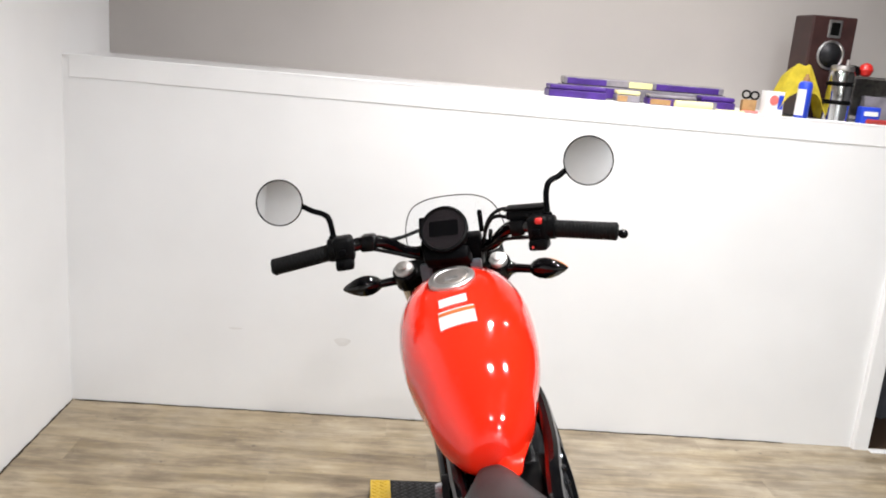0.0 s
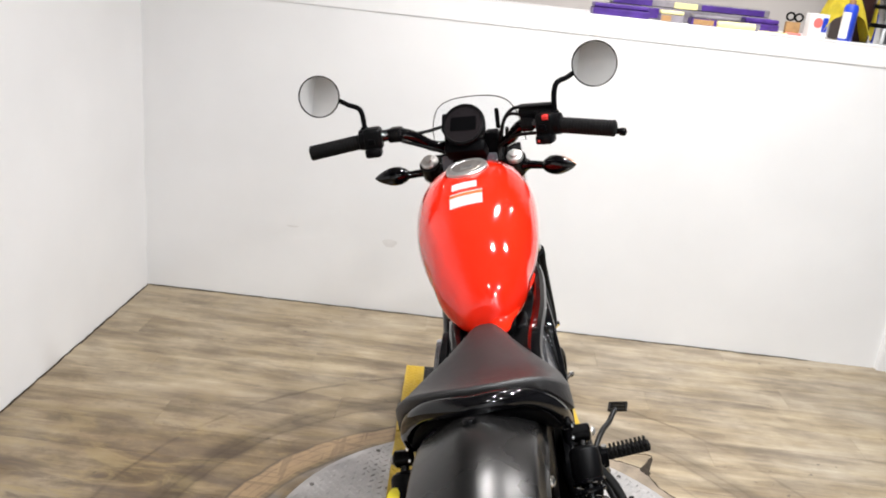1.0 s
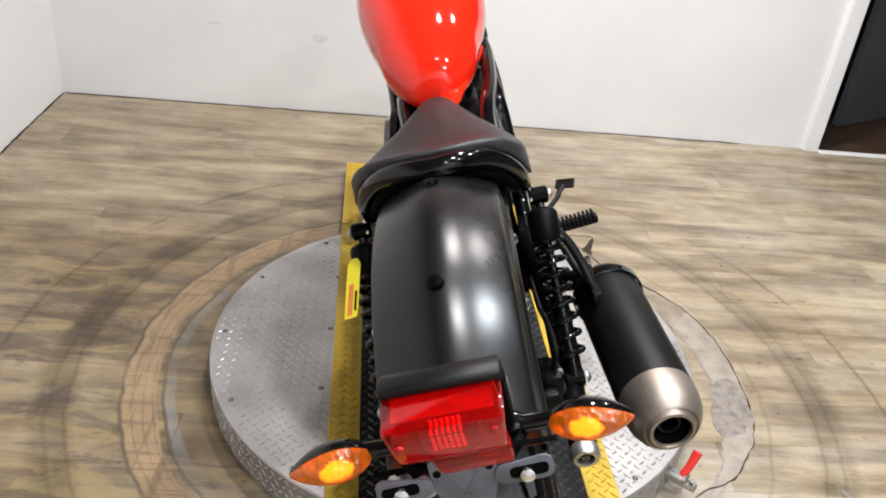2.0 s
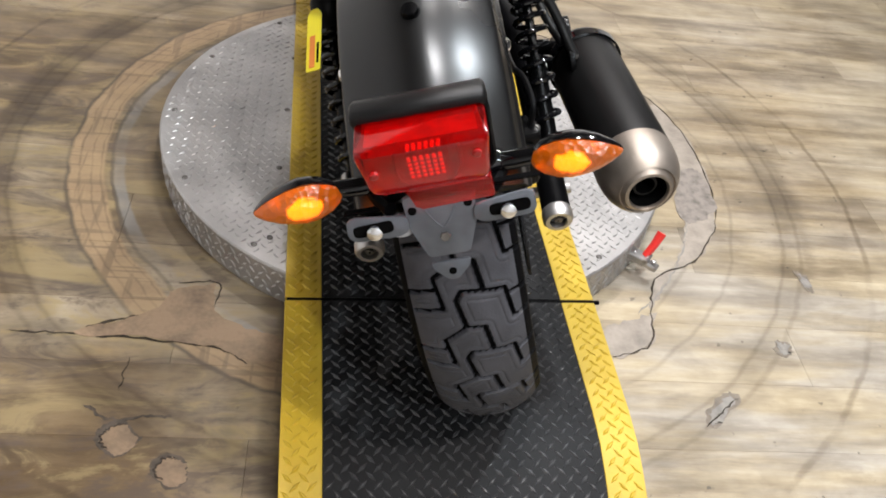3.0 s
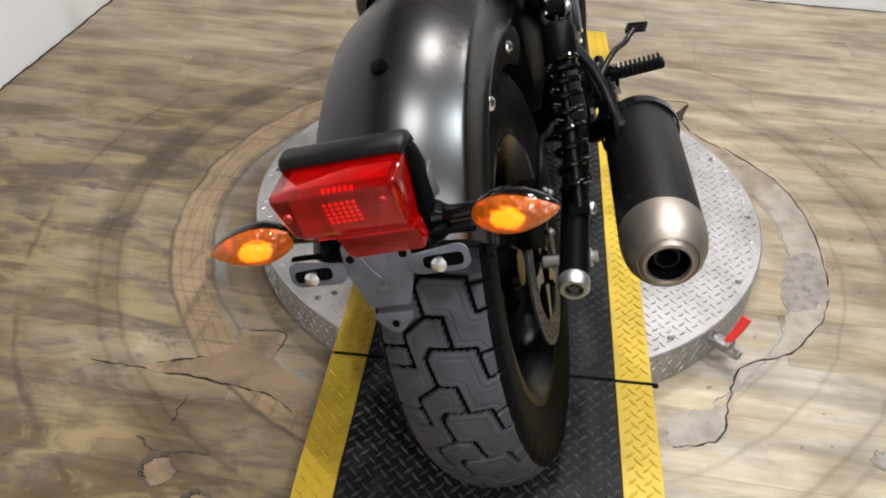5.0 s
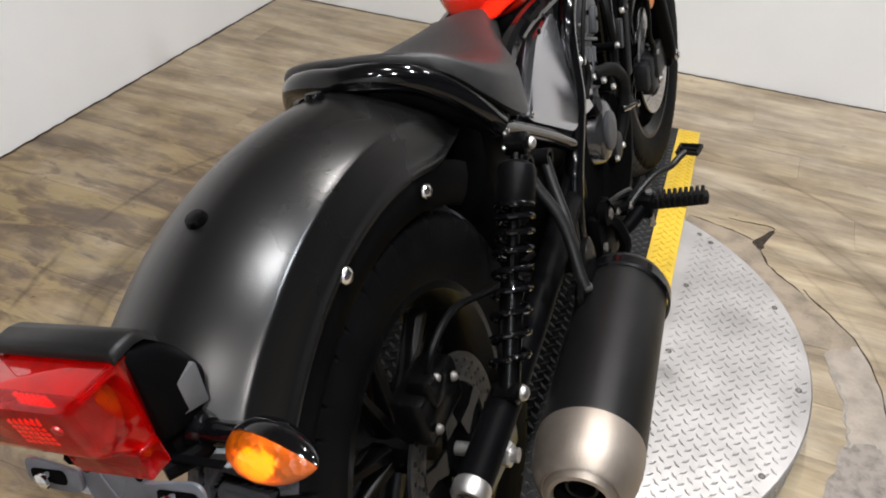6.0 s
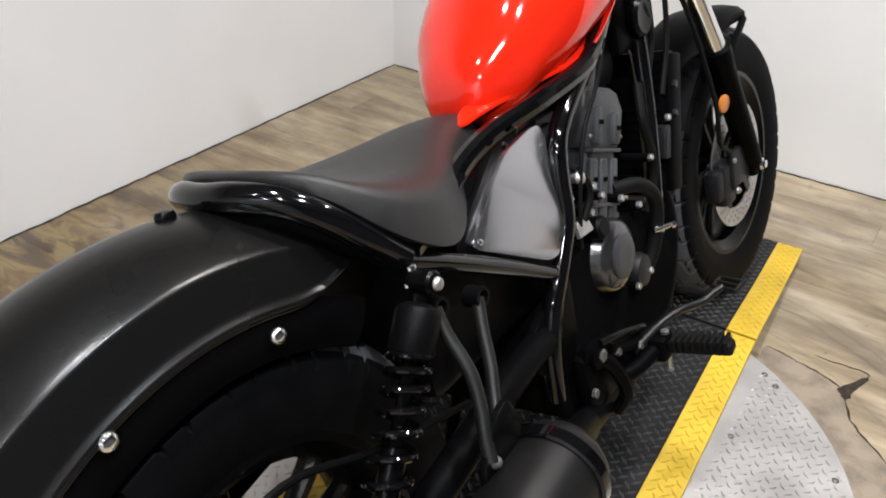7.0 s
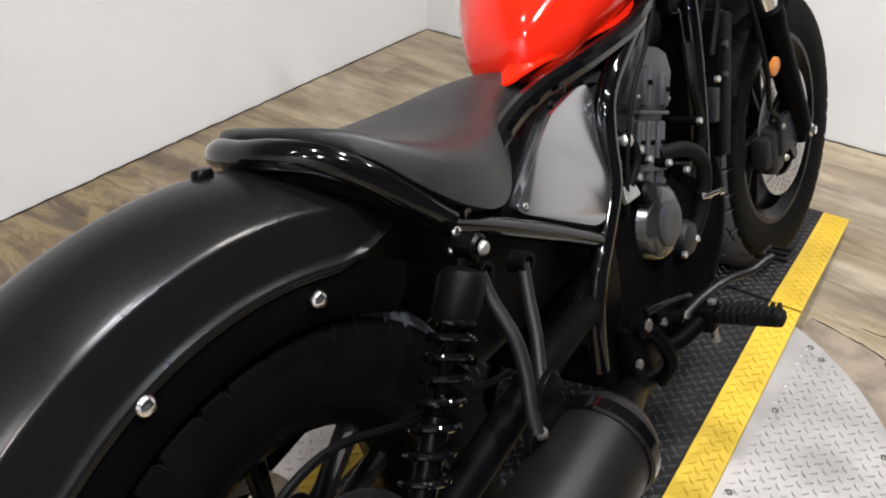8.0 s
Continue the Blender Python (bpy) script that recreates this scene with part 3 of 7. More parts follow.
def turntable():
    t = thing("turntable", pose(*TABLE, 0), "low round turntable of scuffed aluminium tread plate on the floor", "turntable")
    bm = bmesh.new()
    lathe(bm, [(TABLE_R, 0.0), (TABLE_R, 0.077), (TABLE_R - 0.003, 0.08)], Matrix.Identity(4), 128)
    part("skirt", bm, "alu", t)
    bm = bmesh.new()
    lathe(bm, [(TABLE_R + 0.001, 0.0802), (TABLE_R + 0.002, 0.0825), (TABLE_R - 0.001, 0.085)], Matrix.Identity(4), 128)
    part("top_plate", bm, "alu", t)
    vs, fs = [], []
    for x, y, ex in weave(-TABLE_R, TABLE_R, -TABLE_R, TABLE_R, 0.0185):
        if math.hypot(x, y) < TABLE_R - 0.012 and abs(x - 0.03) > 0.26:
            lozenge(vs, fs, (x, y, 0.0851), ex, Vector((-ex.y, ex.x, 0)), Vector((0, 0, 1)), 0.0095, 0.0034, 0.0018)
    tread_part("tread", vs, fs, "alu", t, "raised bars of the tread plate")
    vs, fs = [], []
    m = int(2 * math.pi * TABLE_R / 0.02)
    for i in range(m):
        for j in range(4):
            a = 2 * math.pi * (i + 0.5 * (j % 2)) / m
            out = Vector((math.cos(a), math.sin(a), 0))
            side = Vector((-out.y, out.x, 0))
            s = 1 if (i + j) % 2 else -1
            ex = (side * s + Vector((0, 0, 1))).normalized()
            lozenge(vs, fs, out * (TABLE_R + 0.0003) + Vector((0, 0, 0.012 + j * 0.018)), ex, ex.cross(out), out, 0.010, 0.0036, 0.0022)
    tread_part("skirt_tread", vs, fs, "alu", t, "raised bars of the tread plate")
    for a in range(14):
        for rr in (0.553,):
            x, y = rr * math.cos(radians(181.5 + a * 25.714)), rr * math.sin(radians(181.5 + a * 25.714))
            if abs(x - 0.03) < 0.3:
                continue
            bm = bmesh.new()
            dome_bolt(bm, (x, y, 0.085), (0, 0, 1), 0.0065, 0.003)
            part("screw", bm, "dark_bolt", t)
    for x in (-0.305, 0.305):
        for y in (-0.42, -0.2, 0.02, 0.25, 0.465):
            bm = bmesh.new()
            dome_bolt(bm, (x, y, 0.085), (0, 0, 1), 0.0065, 0.003)
            part("screw", bm, "dark_bolt", t)
    # latch at the rim
    bm = bmesh.new()
    m = pose(0.452, -0.372, 0.045, 0, 0, -38)
    box(bm, (0.008, 0, 0), (0.098, 0.020, 0.014), 0.003, m)
    box(bm, (0.004, 0.0, 0.010), (0.060, 0.028, 0.010), 0.002, m)
    for dx in (-0.028, 0.0, 0.045):
        dome_bolt(bm, m @ Vector((dx, 0.0, 0.013)), (0, 0, 1), 0.0055, 0.004)
    rod(bm, m @ Vector((0.03, 0.014, 0.012)), m @ Vector((0.03, -0.014, 0.012)), 0.006)
    latch = part("latch", bm, "bolt", t, "steel toggle latch")
    bm = bmesh.new()
    tube(bm, [m @ Vector(p) for p in ((0.022, 0.005, 0.012), (0.028, 0.022, 0.034), (0.031, 0.040, 0.060))], lambda s: 0.0075 + 0.003 * s, 12)
    part("latch_grip", bm, "red_plastic", latch, "red plastic grip")


turntable()

MAT_W, EDGE_W = 0.578, 0.065


def mat_frame():
    """The mats' line: origin at the middle of the turntable's rear seam, y along the ramp."""
    return Matrix.Translation((1.559, -2.185, 0)) @ Matrix.Rotation(MAT_TURN, 4, "Z")


def rubber_mat(label, profile, extra=0.0):
    """A tread mat that follows profile, pairs of the way along and its height; extra widens it at the far end."""
    t = thing("ramp_mat", mat_frame(), label, "mat", "ramp mats")
    th = 0.009

    def strip(x0, x1, name, mat, lab=""):
        bm = bmesh.new()
        rings = []
        for y, z in profile:
            rings.append([(x0, y, z - th), (x1, y, z - th), (x1, y, z - 0.001), (x1 - 0.001 * (x1 > x0), y, z), (x0 + 0.001, y, z), (x0, y, z - 0.001)])
        loft(bm, rings)
        return part(name, bm, mat, t, lab, 20)

    h = MAT_W / 2
    strip(-h, -h + EDGE_W, "edge_strip", "yellow", "yellow rubber edge")
    strip(-h + EDGE_W, h - EDGE_W, "field", "rubber", "black rubber field")
    strip(h - EDGE_W, h, "edge_strip", "yellow", "yellow rubber edge")
    bars = list(weave(-h, h, profile[0][0] + 0.006, profile[-1][0] - 0.006, 0.0178))
    for mat, test in (("rubber_bar", lambda x: abs(x) < h - EDGE_W - 0.005), ("yellow", lambda x: h - EDGE_W + 0.005 < abs(x) < h - 0.006)):
        vs, fs = [], []
        for x, y, e in bars:
            if not test(x):
                continue
            for (ya, za), (yb, zb) in zip(profile, profile[1:]):
                if ya <= y <= yb:
                    n = Vector((0, -(zb - za), yb - ya)).normalized()
                    along = Vector((0, yb - ya, zb - za)).normalized()
                    z = za + (zb - za) * (y - ya) / (yb - ya)
                    ex = (Vector((e.x, 0, 0)) + along * e.y).normalized()
                    lozenge(vs, fs, (x, y, z + 0.0002), ex, n.cross(ex), n, 0.0118, 0.0036, 0.0028)
                    break
        tread_part("tread", vs, fs, mat, t, "raised bars of the rubber tread")
    return t


SEAM = 1.115
rubber_mat("black rubber tread mat with yellow edges lying on the turntable", [(0.004, 0.096), (0.3, 0.0955), (0.8, 0.0955), (SEAM - 0.004, 0.096)])
rubber_mat("black rubber tread ramp mat with yellow edges behind the turntable", [(-0.548, 0.0105), (-0.46, 0.035), (-0.36, 0.074), (-0.31, 0.089), (-0.25, 0.0955), (-0.004, 0.096)])
rubber_mat("black rubber tread ramp mat with yellow edges ahead of the turntable", [(SEAM + 0.004, 0.096), (SEAM + 0.07, 0.088), (SEAM + 0.27, 0.060), (SEAM + 0.46, 0.042), (SEAM + 0.555, 0.032)])


def hinge_rod():
    """The steel rod in the seam between the ramp and the turntable."""
    t = thing("hinge_rod", mat_frame(), "thin dark steel rod across the seam of the mats", "rod")
    bm = bmesh.new()
    rod(bm, (-0.286, 0.0, 0.0925), (0.300, 0.0, 0.0925), 0.0042, 10, 0.001)
    part("bar", bm, "satin_black", t)


hinge_rod()


def ramp_base(name, profile, label):
    """The solid wedge under a ramp mat."""
    t = thing(name, mat_frame(), label, "ramp")
    bm = bmesh.new()
    w = MAT_W / 2 - 0.012
    rings = [[(-w, y, 0.0), (w, y, 0.0), (w, y, max(0.002, z - 0.0092)), (-w, y, max(0.002, z - 0.0092))] for y, z in profile]
    loft(bm, rings)
    part("wedge", bm, "satin_black", t)


ramp_base("ramp", [(-0.535, 0.012), (-0.46, 0.035), (-0.36, 0.074), (-0.31, 0.089), (-0.25, 0.0955), (-0.1, 0.096)], "dark wedge under the rear ramp mat")
ramp_base("ramp", [(SEAM + 0.10, 0.082), (SEAM + 0.27, 0.060), (SEAM + 0.46, 0.042), (SEAM + 0.54, 0.033)], "dark wedge under the front ramp mat")


# ---- wear in the floor ----
def ribbon(name, pts, width, mat, label, z=0.0012):
    """A crack: a thin uneven strip along a path on the floor."""
    path = smooth_path([(x, y, 0) for x, y in pts], 7)
    rnd = random.Random(len(pts) + int(pts[0][0] * 1000))
    bm = bmesh.new()
    rows = []
    for i, p in enumerate(path):
        d = (path[min(len(path) - 1, i + 1)] - path[max(0, i - 1)]).normalized()
        s = Vector((-d.y, d.x, 0))
        end = min(1.0, 0.25 + min(i, len(path) - 1 - i) / 3)
        w = width * (0.35 + 0.9 * rnd.random()) * end
        c = p + s * rnd.uniform(-0.003, 0.003)
        rows.append([c + s * w / 2 + Vector((0, 0, 0.0001)), c + s * w / 2 + Vector((0, 0, z)), c - s * w / 2 + Vector((0, 0, z)), c - s * w / 2 + Vector((0, 0, 0.0001))])
    loft(bm, rows)
    return tagged(part(name, bm, mat), label, "floor wear", kind="structure")


def worn_patch(pts, mat, label, z=0.0008, rag=0.006):
    """A worn-through spot: a thin ragged sheet on the floor."""
    path = smooth_path([(x, y, 0) for x, y in pts + pts[:1]], 6)[:-1]
    rnd = random.Random(int(pts[0][0] * 777))
    bm = bmesh.new()
    vs = [bm.verts.new((p.x + rnd.uniform(-rag, rag), p.y + rnd.uniform(-rag, rag), z)) for p in path]
    f = bm.faces.new(vs)
    bmesh.ops.triangulate(bm, faces=[f])
    bmesh.ops.solidify(bm, geom=bm.faces[:], thickness=0.0005)
    return tagged(part("floor_patch", bm, mat), label, "floor wear", kind="structure")


def arc(r, a0, a1, n):
    return [(TABLE[0] + r * math.cos(radians(a0 + (a1 - a0) * i / n)), TABLE[1] + r * math.sin(radians(a0 + (a1 - a0) * i / n))) for i in range(n + 1)]


TORN = [(1.132, -2.077), (1.135, -2.150), (1.20, -2.190), (1.268, -2.215), (1.265, -2.262), (1.205, -2.268), (1.145, -2.238), (1.02, -2.222), (0.90, -2.220), (0.965, -2.185), (1.03, -2.150), (1.055, -2.10)]
worn_patch(TORN, "worn", "torn patch of bare tan board", 0.0008, 0.004)
ribbon("floor_crack", [(0.79, -2.217), (0.898, -2.220), (1.022, -2.226), (1.145, -2.239), (1.21, -2.272)], 0.0045, "crack", "dark ragged tear in the vinyl")
ribbon("floor_crack", [(0.898, -2.220), (0.955, -2.186), (1.018, -2.166)], 0.007, "crack", "dark ragged tear in the vinyl")
ribbon("floor_crack", [(1.06, -2.085), (1.132, -2.078), (1.136, -2.145)], 0.003, "crack", "thin dark seam in the vinyl")
ribbon("floor_crack", [(1.005, -2.27), (1.004, -2.31), (1.003, -2.345)], 0.002, "crack", "thin dark seam in the vinyl")
OUTER = [(2.098, -1.14), (2.225, -1.302), (2.272, -1.482), (2.270, -1.690), (2.238, -1.815), (2.150, -1.940), (2.052, -1.992), (2.012, -2.09), (1.985, -2.19), (1.90, -2.225)]
worn_patch(OUTER[1:8] + arc(0.665, -36, 22, 8), "worn_pale", "long worn strip of bare board beside the turntable", 0.0007)
worn_patch([(2.02, -2.10), (1.985, -2.19), (1.90, -2.225), (1.895, -2.165), (1.955, -2.125)], "worn_pale", "worn spot of bare board")
worn_patch([(2.19, -1.62), (2.262, -1.60), (2.262, -1.74), (2.205, -1.80), (2.16, -1.79)], "worn_dull", "grey filled spot in the floor", 0.0011)
ribbon("floor_crack", OUTER, 0.0038, "crack", "dark edge of the worn strip", 0.0015)
ribbon("floor_crack", arc(0.668, -48, 20, 12), 0.004, "worn_grey", "grey line beside the turntable", 0.0015)
ribbon("floor_crack", [(1.80, -0.93), (1.90, -0.952), (1.976, -0.985), (2.014, -1.074), (2.100, -1.16)], 0.005, "crack", "dark ragged tear in the vinyl")
worn_patch([(1.80, -0.93), (1.90, -0.952), (1.976, -0.985), (2.014, -1.074), (2.100, -1.16), (2.22, -1.30)] + arc(0.62, 25, 66, 7), "worn_brown", "brown worn board beside the turntable", 0.0006, 0.004)
worn_patch([(1.968, -0.990), (2.018, -0.902), (2.005, -0.955), (1.992, -1.012)], "crack", "dark torn corner in the vinyl", 0.0010, 0.004)
ribbon("floor_crack", [(1.976, -0.985), (2.015, -0.900), (1.90, -0.90)], 0.003, "crack", "dark ragged tear in the vinyl")


def blot(x, y, r, seed):
    """A spot worn through to the brown board, with a dark torn lip on one side."""
    rnd = random.Random(seed)
    ring = [(x + r * rnd.uniform(0.8, 1.25) * math.cos(a), y + r * rnd.uniform(0.8, 1.25) * math.sin(a)) for a in [2 * math.pi * k / 9 for k in range(9)]]
    worn_patch([(x + (px - x) * 1.22 - r * 0.16, y + (py - y) * 1.2 + r * 0.14) for px, py in ring], "rim_dirt", "dark rim of a worn spot", 0.0007, 0.0025)
    worn_patch(ring, "worn", "worn-through spot in the vinyl", 0.0009, 0.0025)
    ribbon("floor_crack", ring[2:7], r * 0.14, "crack", "dark torn lip of a worn spot", 0.0014)


blot(1.024, -2.437, 0.026, 2)
blot(1.118, -2.496, 0.024, 4)
ribbon("floor_crack", [(0.955, -2.372), (0.985, -2.392), (1.012, -2.400), (1.06, -2.392), (1.10, -2.392)], 0.006, "rim_dirt", "dark smear in the vinyl")
for pts in ([(2.045, -2.385), (2.075, -2.372), (2.13, -2.318), (2.108, -2.305), (2.06, -2.345)], [(2.385, -1.955), (2.408, -1.97), (2.405, -2.015), (2.385, -2.005)], [(2.262, -2.165), (2.288, -2.175), (2.275, -2.205), (2.25, -2.20)]):
    mx, my = sum(p[0] for p in pts) / len(pts), sum(p[1] for p in pts) / len(pts)
    worn_patch([(mx + (x - mx) * 1.06, my + (y - my) * 1.06) for x, y in pts], "scuff", "dark rim of a grey pit", 0.0007, 0.004)
    worn_patch([(mx + (x - mx) * 0.78, my + (y - my) * 0.78) for x, y in pts], "worn_grey", "grey worn pit in the vinyl", 0.0012, 0.006)
ribbon("floor_crack", [(2.047, -2.383), (2.085, -2.350), (2.128, -2.316)], 0.003, "crack", "dark ragged tear in the vinyl", 0.0017)


def wall_scuff(x, z, w, h):
    bm = bmesh.new()
    prism(bm, [(x + w / 2 * math.cos(a) * (1 + 0.2 * math.sin(3 * a)), z + h / 2 * math.sin(a)) for a in [2 * math.pi * k / 14 for k in range(14)]], Matrix(((1, 0, 0, 0), (0, 0, -1, 0), (0, 1, 0, 0), (0, 0, 0, 1))), 0.0008)
    tagged(part("wall_scuff", bm, "smudge"), "faint grey scuff on the white wall", "scuff", kind="structure")


wall_scuff(0.622, 0.333, 0.05, 0.008)
wall_scuff(1.030, 0.306, 0.06, 0.035)

# a dark strip for the dirt and the shadow gap at the foot of the walls
ribbon("wall_foot_strip", [(0.004, -4.2 + 0.2 * i) for i in range(22)], 0.006, "crack", "dark strip for the dirt and shadow gap at the wall foot", 0.0025)
ribbon("wall_foot_strip", [(0.01 + 0.2 * i, -0.004) for i in range(15)], 0.006, "crack", "dark strip for the dirt and shadow gap at the wall foot", 0.0025)


# ---- the motorcycle ----
# Its own axes: x to its right, y ahead from the rear axle, z up from the ground; it leans on its side stand.
BIKE_POSE = pose(1.638, -2.258, 0.078, 0, -17.5, 0)
bike = thing("motorcycle", BIKE_POSE, "red and black cruiser motorcycle leaning on its side stand", "motorcycle")
REAR_R, FRONT_R = 0.317, 0.310
REAR_AXLE = Vector((0, 0, 0.318))
FRONT_AXLE = Vector((0, 1.435, 0.288))
STEER = Matrix.Translation((0, 1.05, 0.95)) @ Matrix.Rotation(radians(-3), 4, Vector((0, -0.47, 0.883))) @ Matrix.Translation((0, -1.05, -0.95))
BAR = Matrix.Translation((0, 0.985, 0.95)) @ Matrix.Rotation(radians(-11), 4, Vector((0, -0.42, 0.907))) @ Matrix.Translation((0, -0.985, -0.95))


SPLIT = {"boss", "bolt", "frame_bolt", "eye", "hanger_eye", "hanger", "fitting", "cover_bolt", "riser", "clamp_cover", "radiator_side", "rib", "hose", "cable", "stay", "switch", "inner_skirt", "seam", "square", "wire_guard", "throttle_body", "bracket", "stop_switch"}


def islands(bm):
    """Each connected piece of bm as a mesh of its own; a bolt's head and shank that touch stay apart only as pieces."""
    todo, out = set(bm.verts), []
    while todo:
        first = next(iter(todo))
        seen, stack = {first}, [first]
        while stack:
            for e in stack.pop().link_edges:
                for v in e.verts:
                    if v not in seen:
                        seen.add(v)
                        stack.append(v)
        todo -= seen
        order = sorted(seen, key=lambda v: v.index)
        new_bm = bmesh.new()
        made = {v: new_bm.verts.new(v.co) for v in order}
        for f in {f for v in order for f in v.link_faces}:
            new_bm.faces.new([made[v] for v in f.verts])
        out.append(new_bm)
    out.sort(key=lambda b: min(tuple(round(c, 5) for c in v.co) for v in b.verts))
    bm.free()
    return out


def bpart(name, bm, mat, parent=None, label="", m=None, sharp=35):
    if m is not None:
        bm.transform(m)
    if name not in SPLIT:
        return part(name, bm, mat, parent or bike, label, sharp)
    for piece in islands(bm):
        ob = part(name, piece, mat, parent or bike, label, sharp)
    return ob


def ring_mesh(bm, sect, n, m):
    """Turns a closed section of (radius, across) round the x axis of m."""
    loft(bm, [[m @ Vector((a, r * math.sin(2 * math.pi * i / n), r * math.cos(2 * math.pi * i / n))) for r, a in sect] for i in range(n)], loop=True)


TREAD_CUTS = [[(-0.12, 0), (0.48, 0.1), (0.56, 0.6)], [(0.54, 0.2), (0.95, 0.17)], [(0.58, 0.6), (0.95, 0.56)], [(-0.12, 0), (-0.22, 0.14), (-0.14, 0.56), (-0.48, 0.78), (-0.40, 1.25), (-0.85, 1.28)],
              [(-0.48, 0.95), (-0.9, 0.98)], [(-0.14, 0.56), (0.10, 0.60), (0.16, 1.0)]]


def groove_depth(s, c, pitch):
    """Depth of the tread at s along and c across (-1 to 1): a zigzag down the middle with side cuts to the shoulders."""
    u = (s / pitch) % 1.0
    lines = []
    for du in (-1, 0, 1, 2):
        for cuts in TREAD_CUTS:
            lines += [((ax + 0.09, du + 0.86 - ay), (bx + 0.09, du + 0.86 - by)) for (ax, ay), (bx, by) in zip(cuts, cuts[1:])]
    best, near = 0.0, 1.0
    for (ax, ay), (bx, by) in lines:
        px, py = (c - ax) * 0.078, (u - ay) * pitch
        dx, dy = (bx - ax) * 0.078, (by - ay) * pitch
        t = max(0.0, min(1.0, (px * dx + py * dy) / (dx * dx + dy * dy)))
        d = math.hypot(px - t * dx, py - t * dy)
        near = min(near, d)
        best = max(best, max(0.0, min(1.0, (0.0040 - d) / 0.0020)))
    if abs(c) < 0.72:
        best = max(best, 0.14 * max(0.0, min(1.0, (0.0014 - abs(near - 0.0105)) / 0.0008)))
    return best


def tyre_mesh(bm, centre, R, W, rim_r, pitch, m=None, rough_n=1):
    """A tyre with cut tread, all the way round."""
    reps = round(2 * math.pi * R / pitch)
    per = 64 // rough_n
    na, nc = reps * per, 120 // rough_n
    pitch = 2 * math.pi * R / reps
    H = R - rim_r
    cache = {}
    rows = []
    for i in range(na):
        a = 2 * math.pi * i / na
        row = []
        for j in range(nc + 1):
            c = -1 + 2 * j / nc
            key = (i % per, j)
            if key not in cache:
                cache[key] = groove_depth((i % per) / per * pitch, c, pitch)
            # crown: rounded across the tread
            th = c * radians(62)
            r = R - W * 0.44 * (1 - math.cos(th)) - 0.0085 * cache[key]
            x = W * 0.5 * math.sin(th) / math.sin(radians(62)) * 0.985
            row.append(Vector((x, r * math.sin(a), r * math.cos(a))))
        # side walls
        edge = R - W * 0.44 * (1 - math.cos(radians(62)))
        for f, bulge in ((0.18, 1.0), (0.45, 1.005), (0.75, 0.94), (1.0, 0.84)):
            r = edge + (rim_r - edge) * f
            row.append(Vector((W * 0.5 * bulge, r * math.sin(a), r * math.cos(a))))
            row.insert(0, Vector((-W * 0.5 * bulge, r * math.sin(a), r * math.cos(a))))
        rows.append(row)
    vs = [[bm.verts.new((m @ p if m else p) + Vector(centre) if m is None else m @ (p + Vector(centre))) for p in row] for row in rows]
    for i in range(na):
        a, b = vs[i], vs[(i + 1) % na]
        for j in range(len(a) - 1):
            f = bm.faces.new((a[j], a[j + 1], b[j + 1], b[j]))
            jj = j - 4
            # sidewalls, shoulders and groove floors take the darker rubber, in place of shade
            if not 0 <= jj < nc:
                f.material_index = 1
            elif sum(cache[((i + di) % per, jj + dj)] for di in (0, 1) for dj in (0, 1)) > 2.9 or not nc // 11 <= jj < nc - nc // 11:
                f.material_index = 1


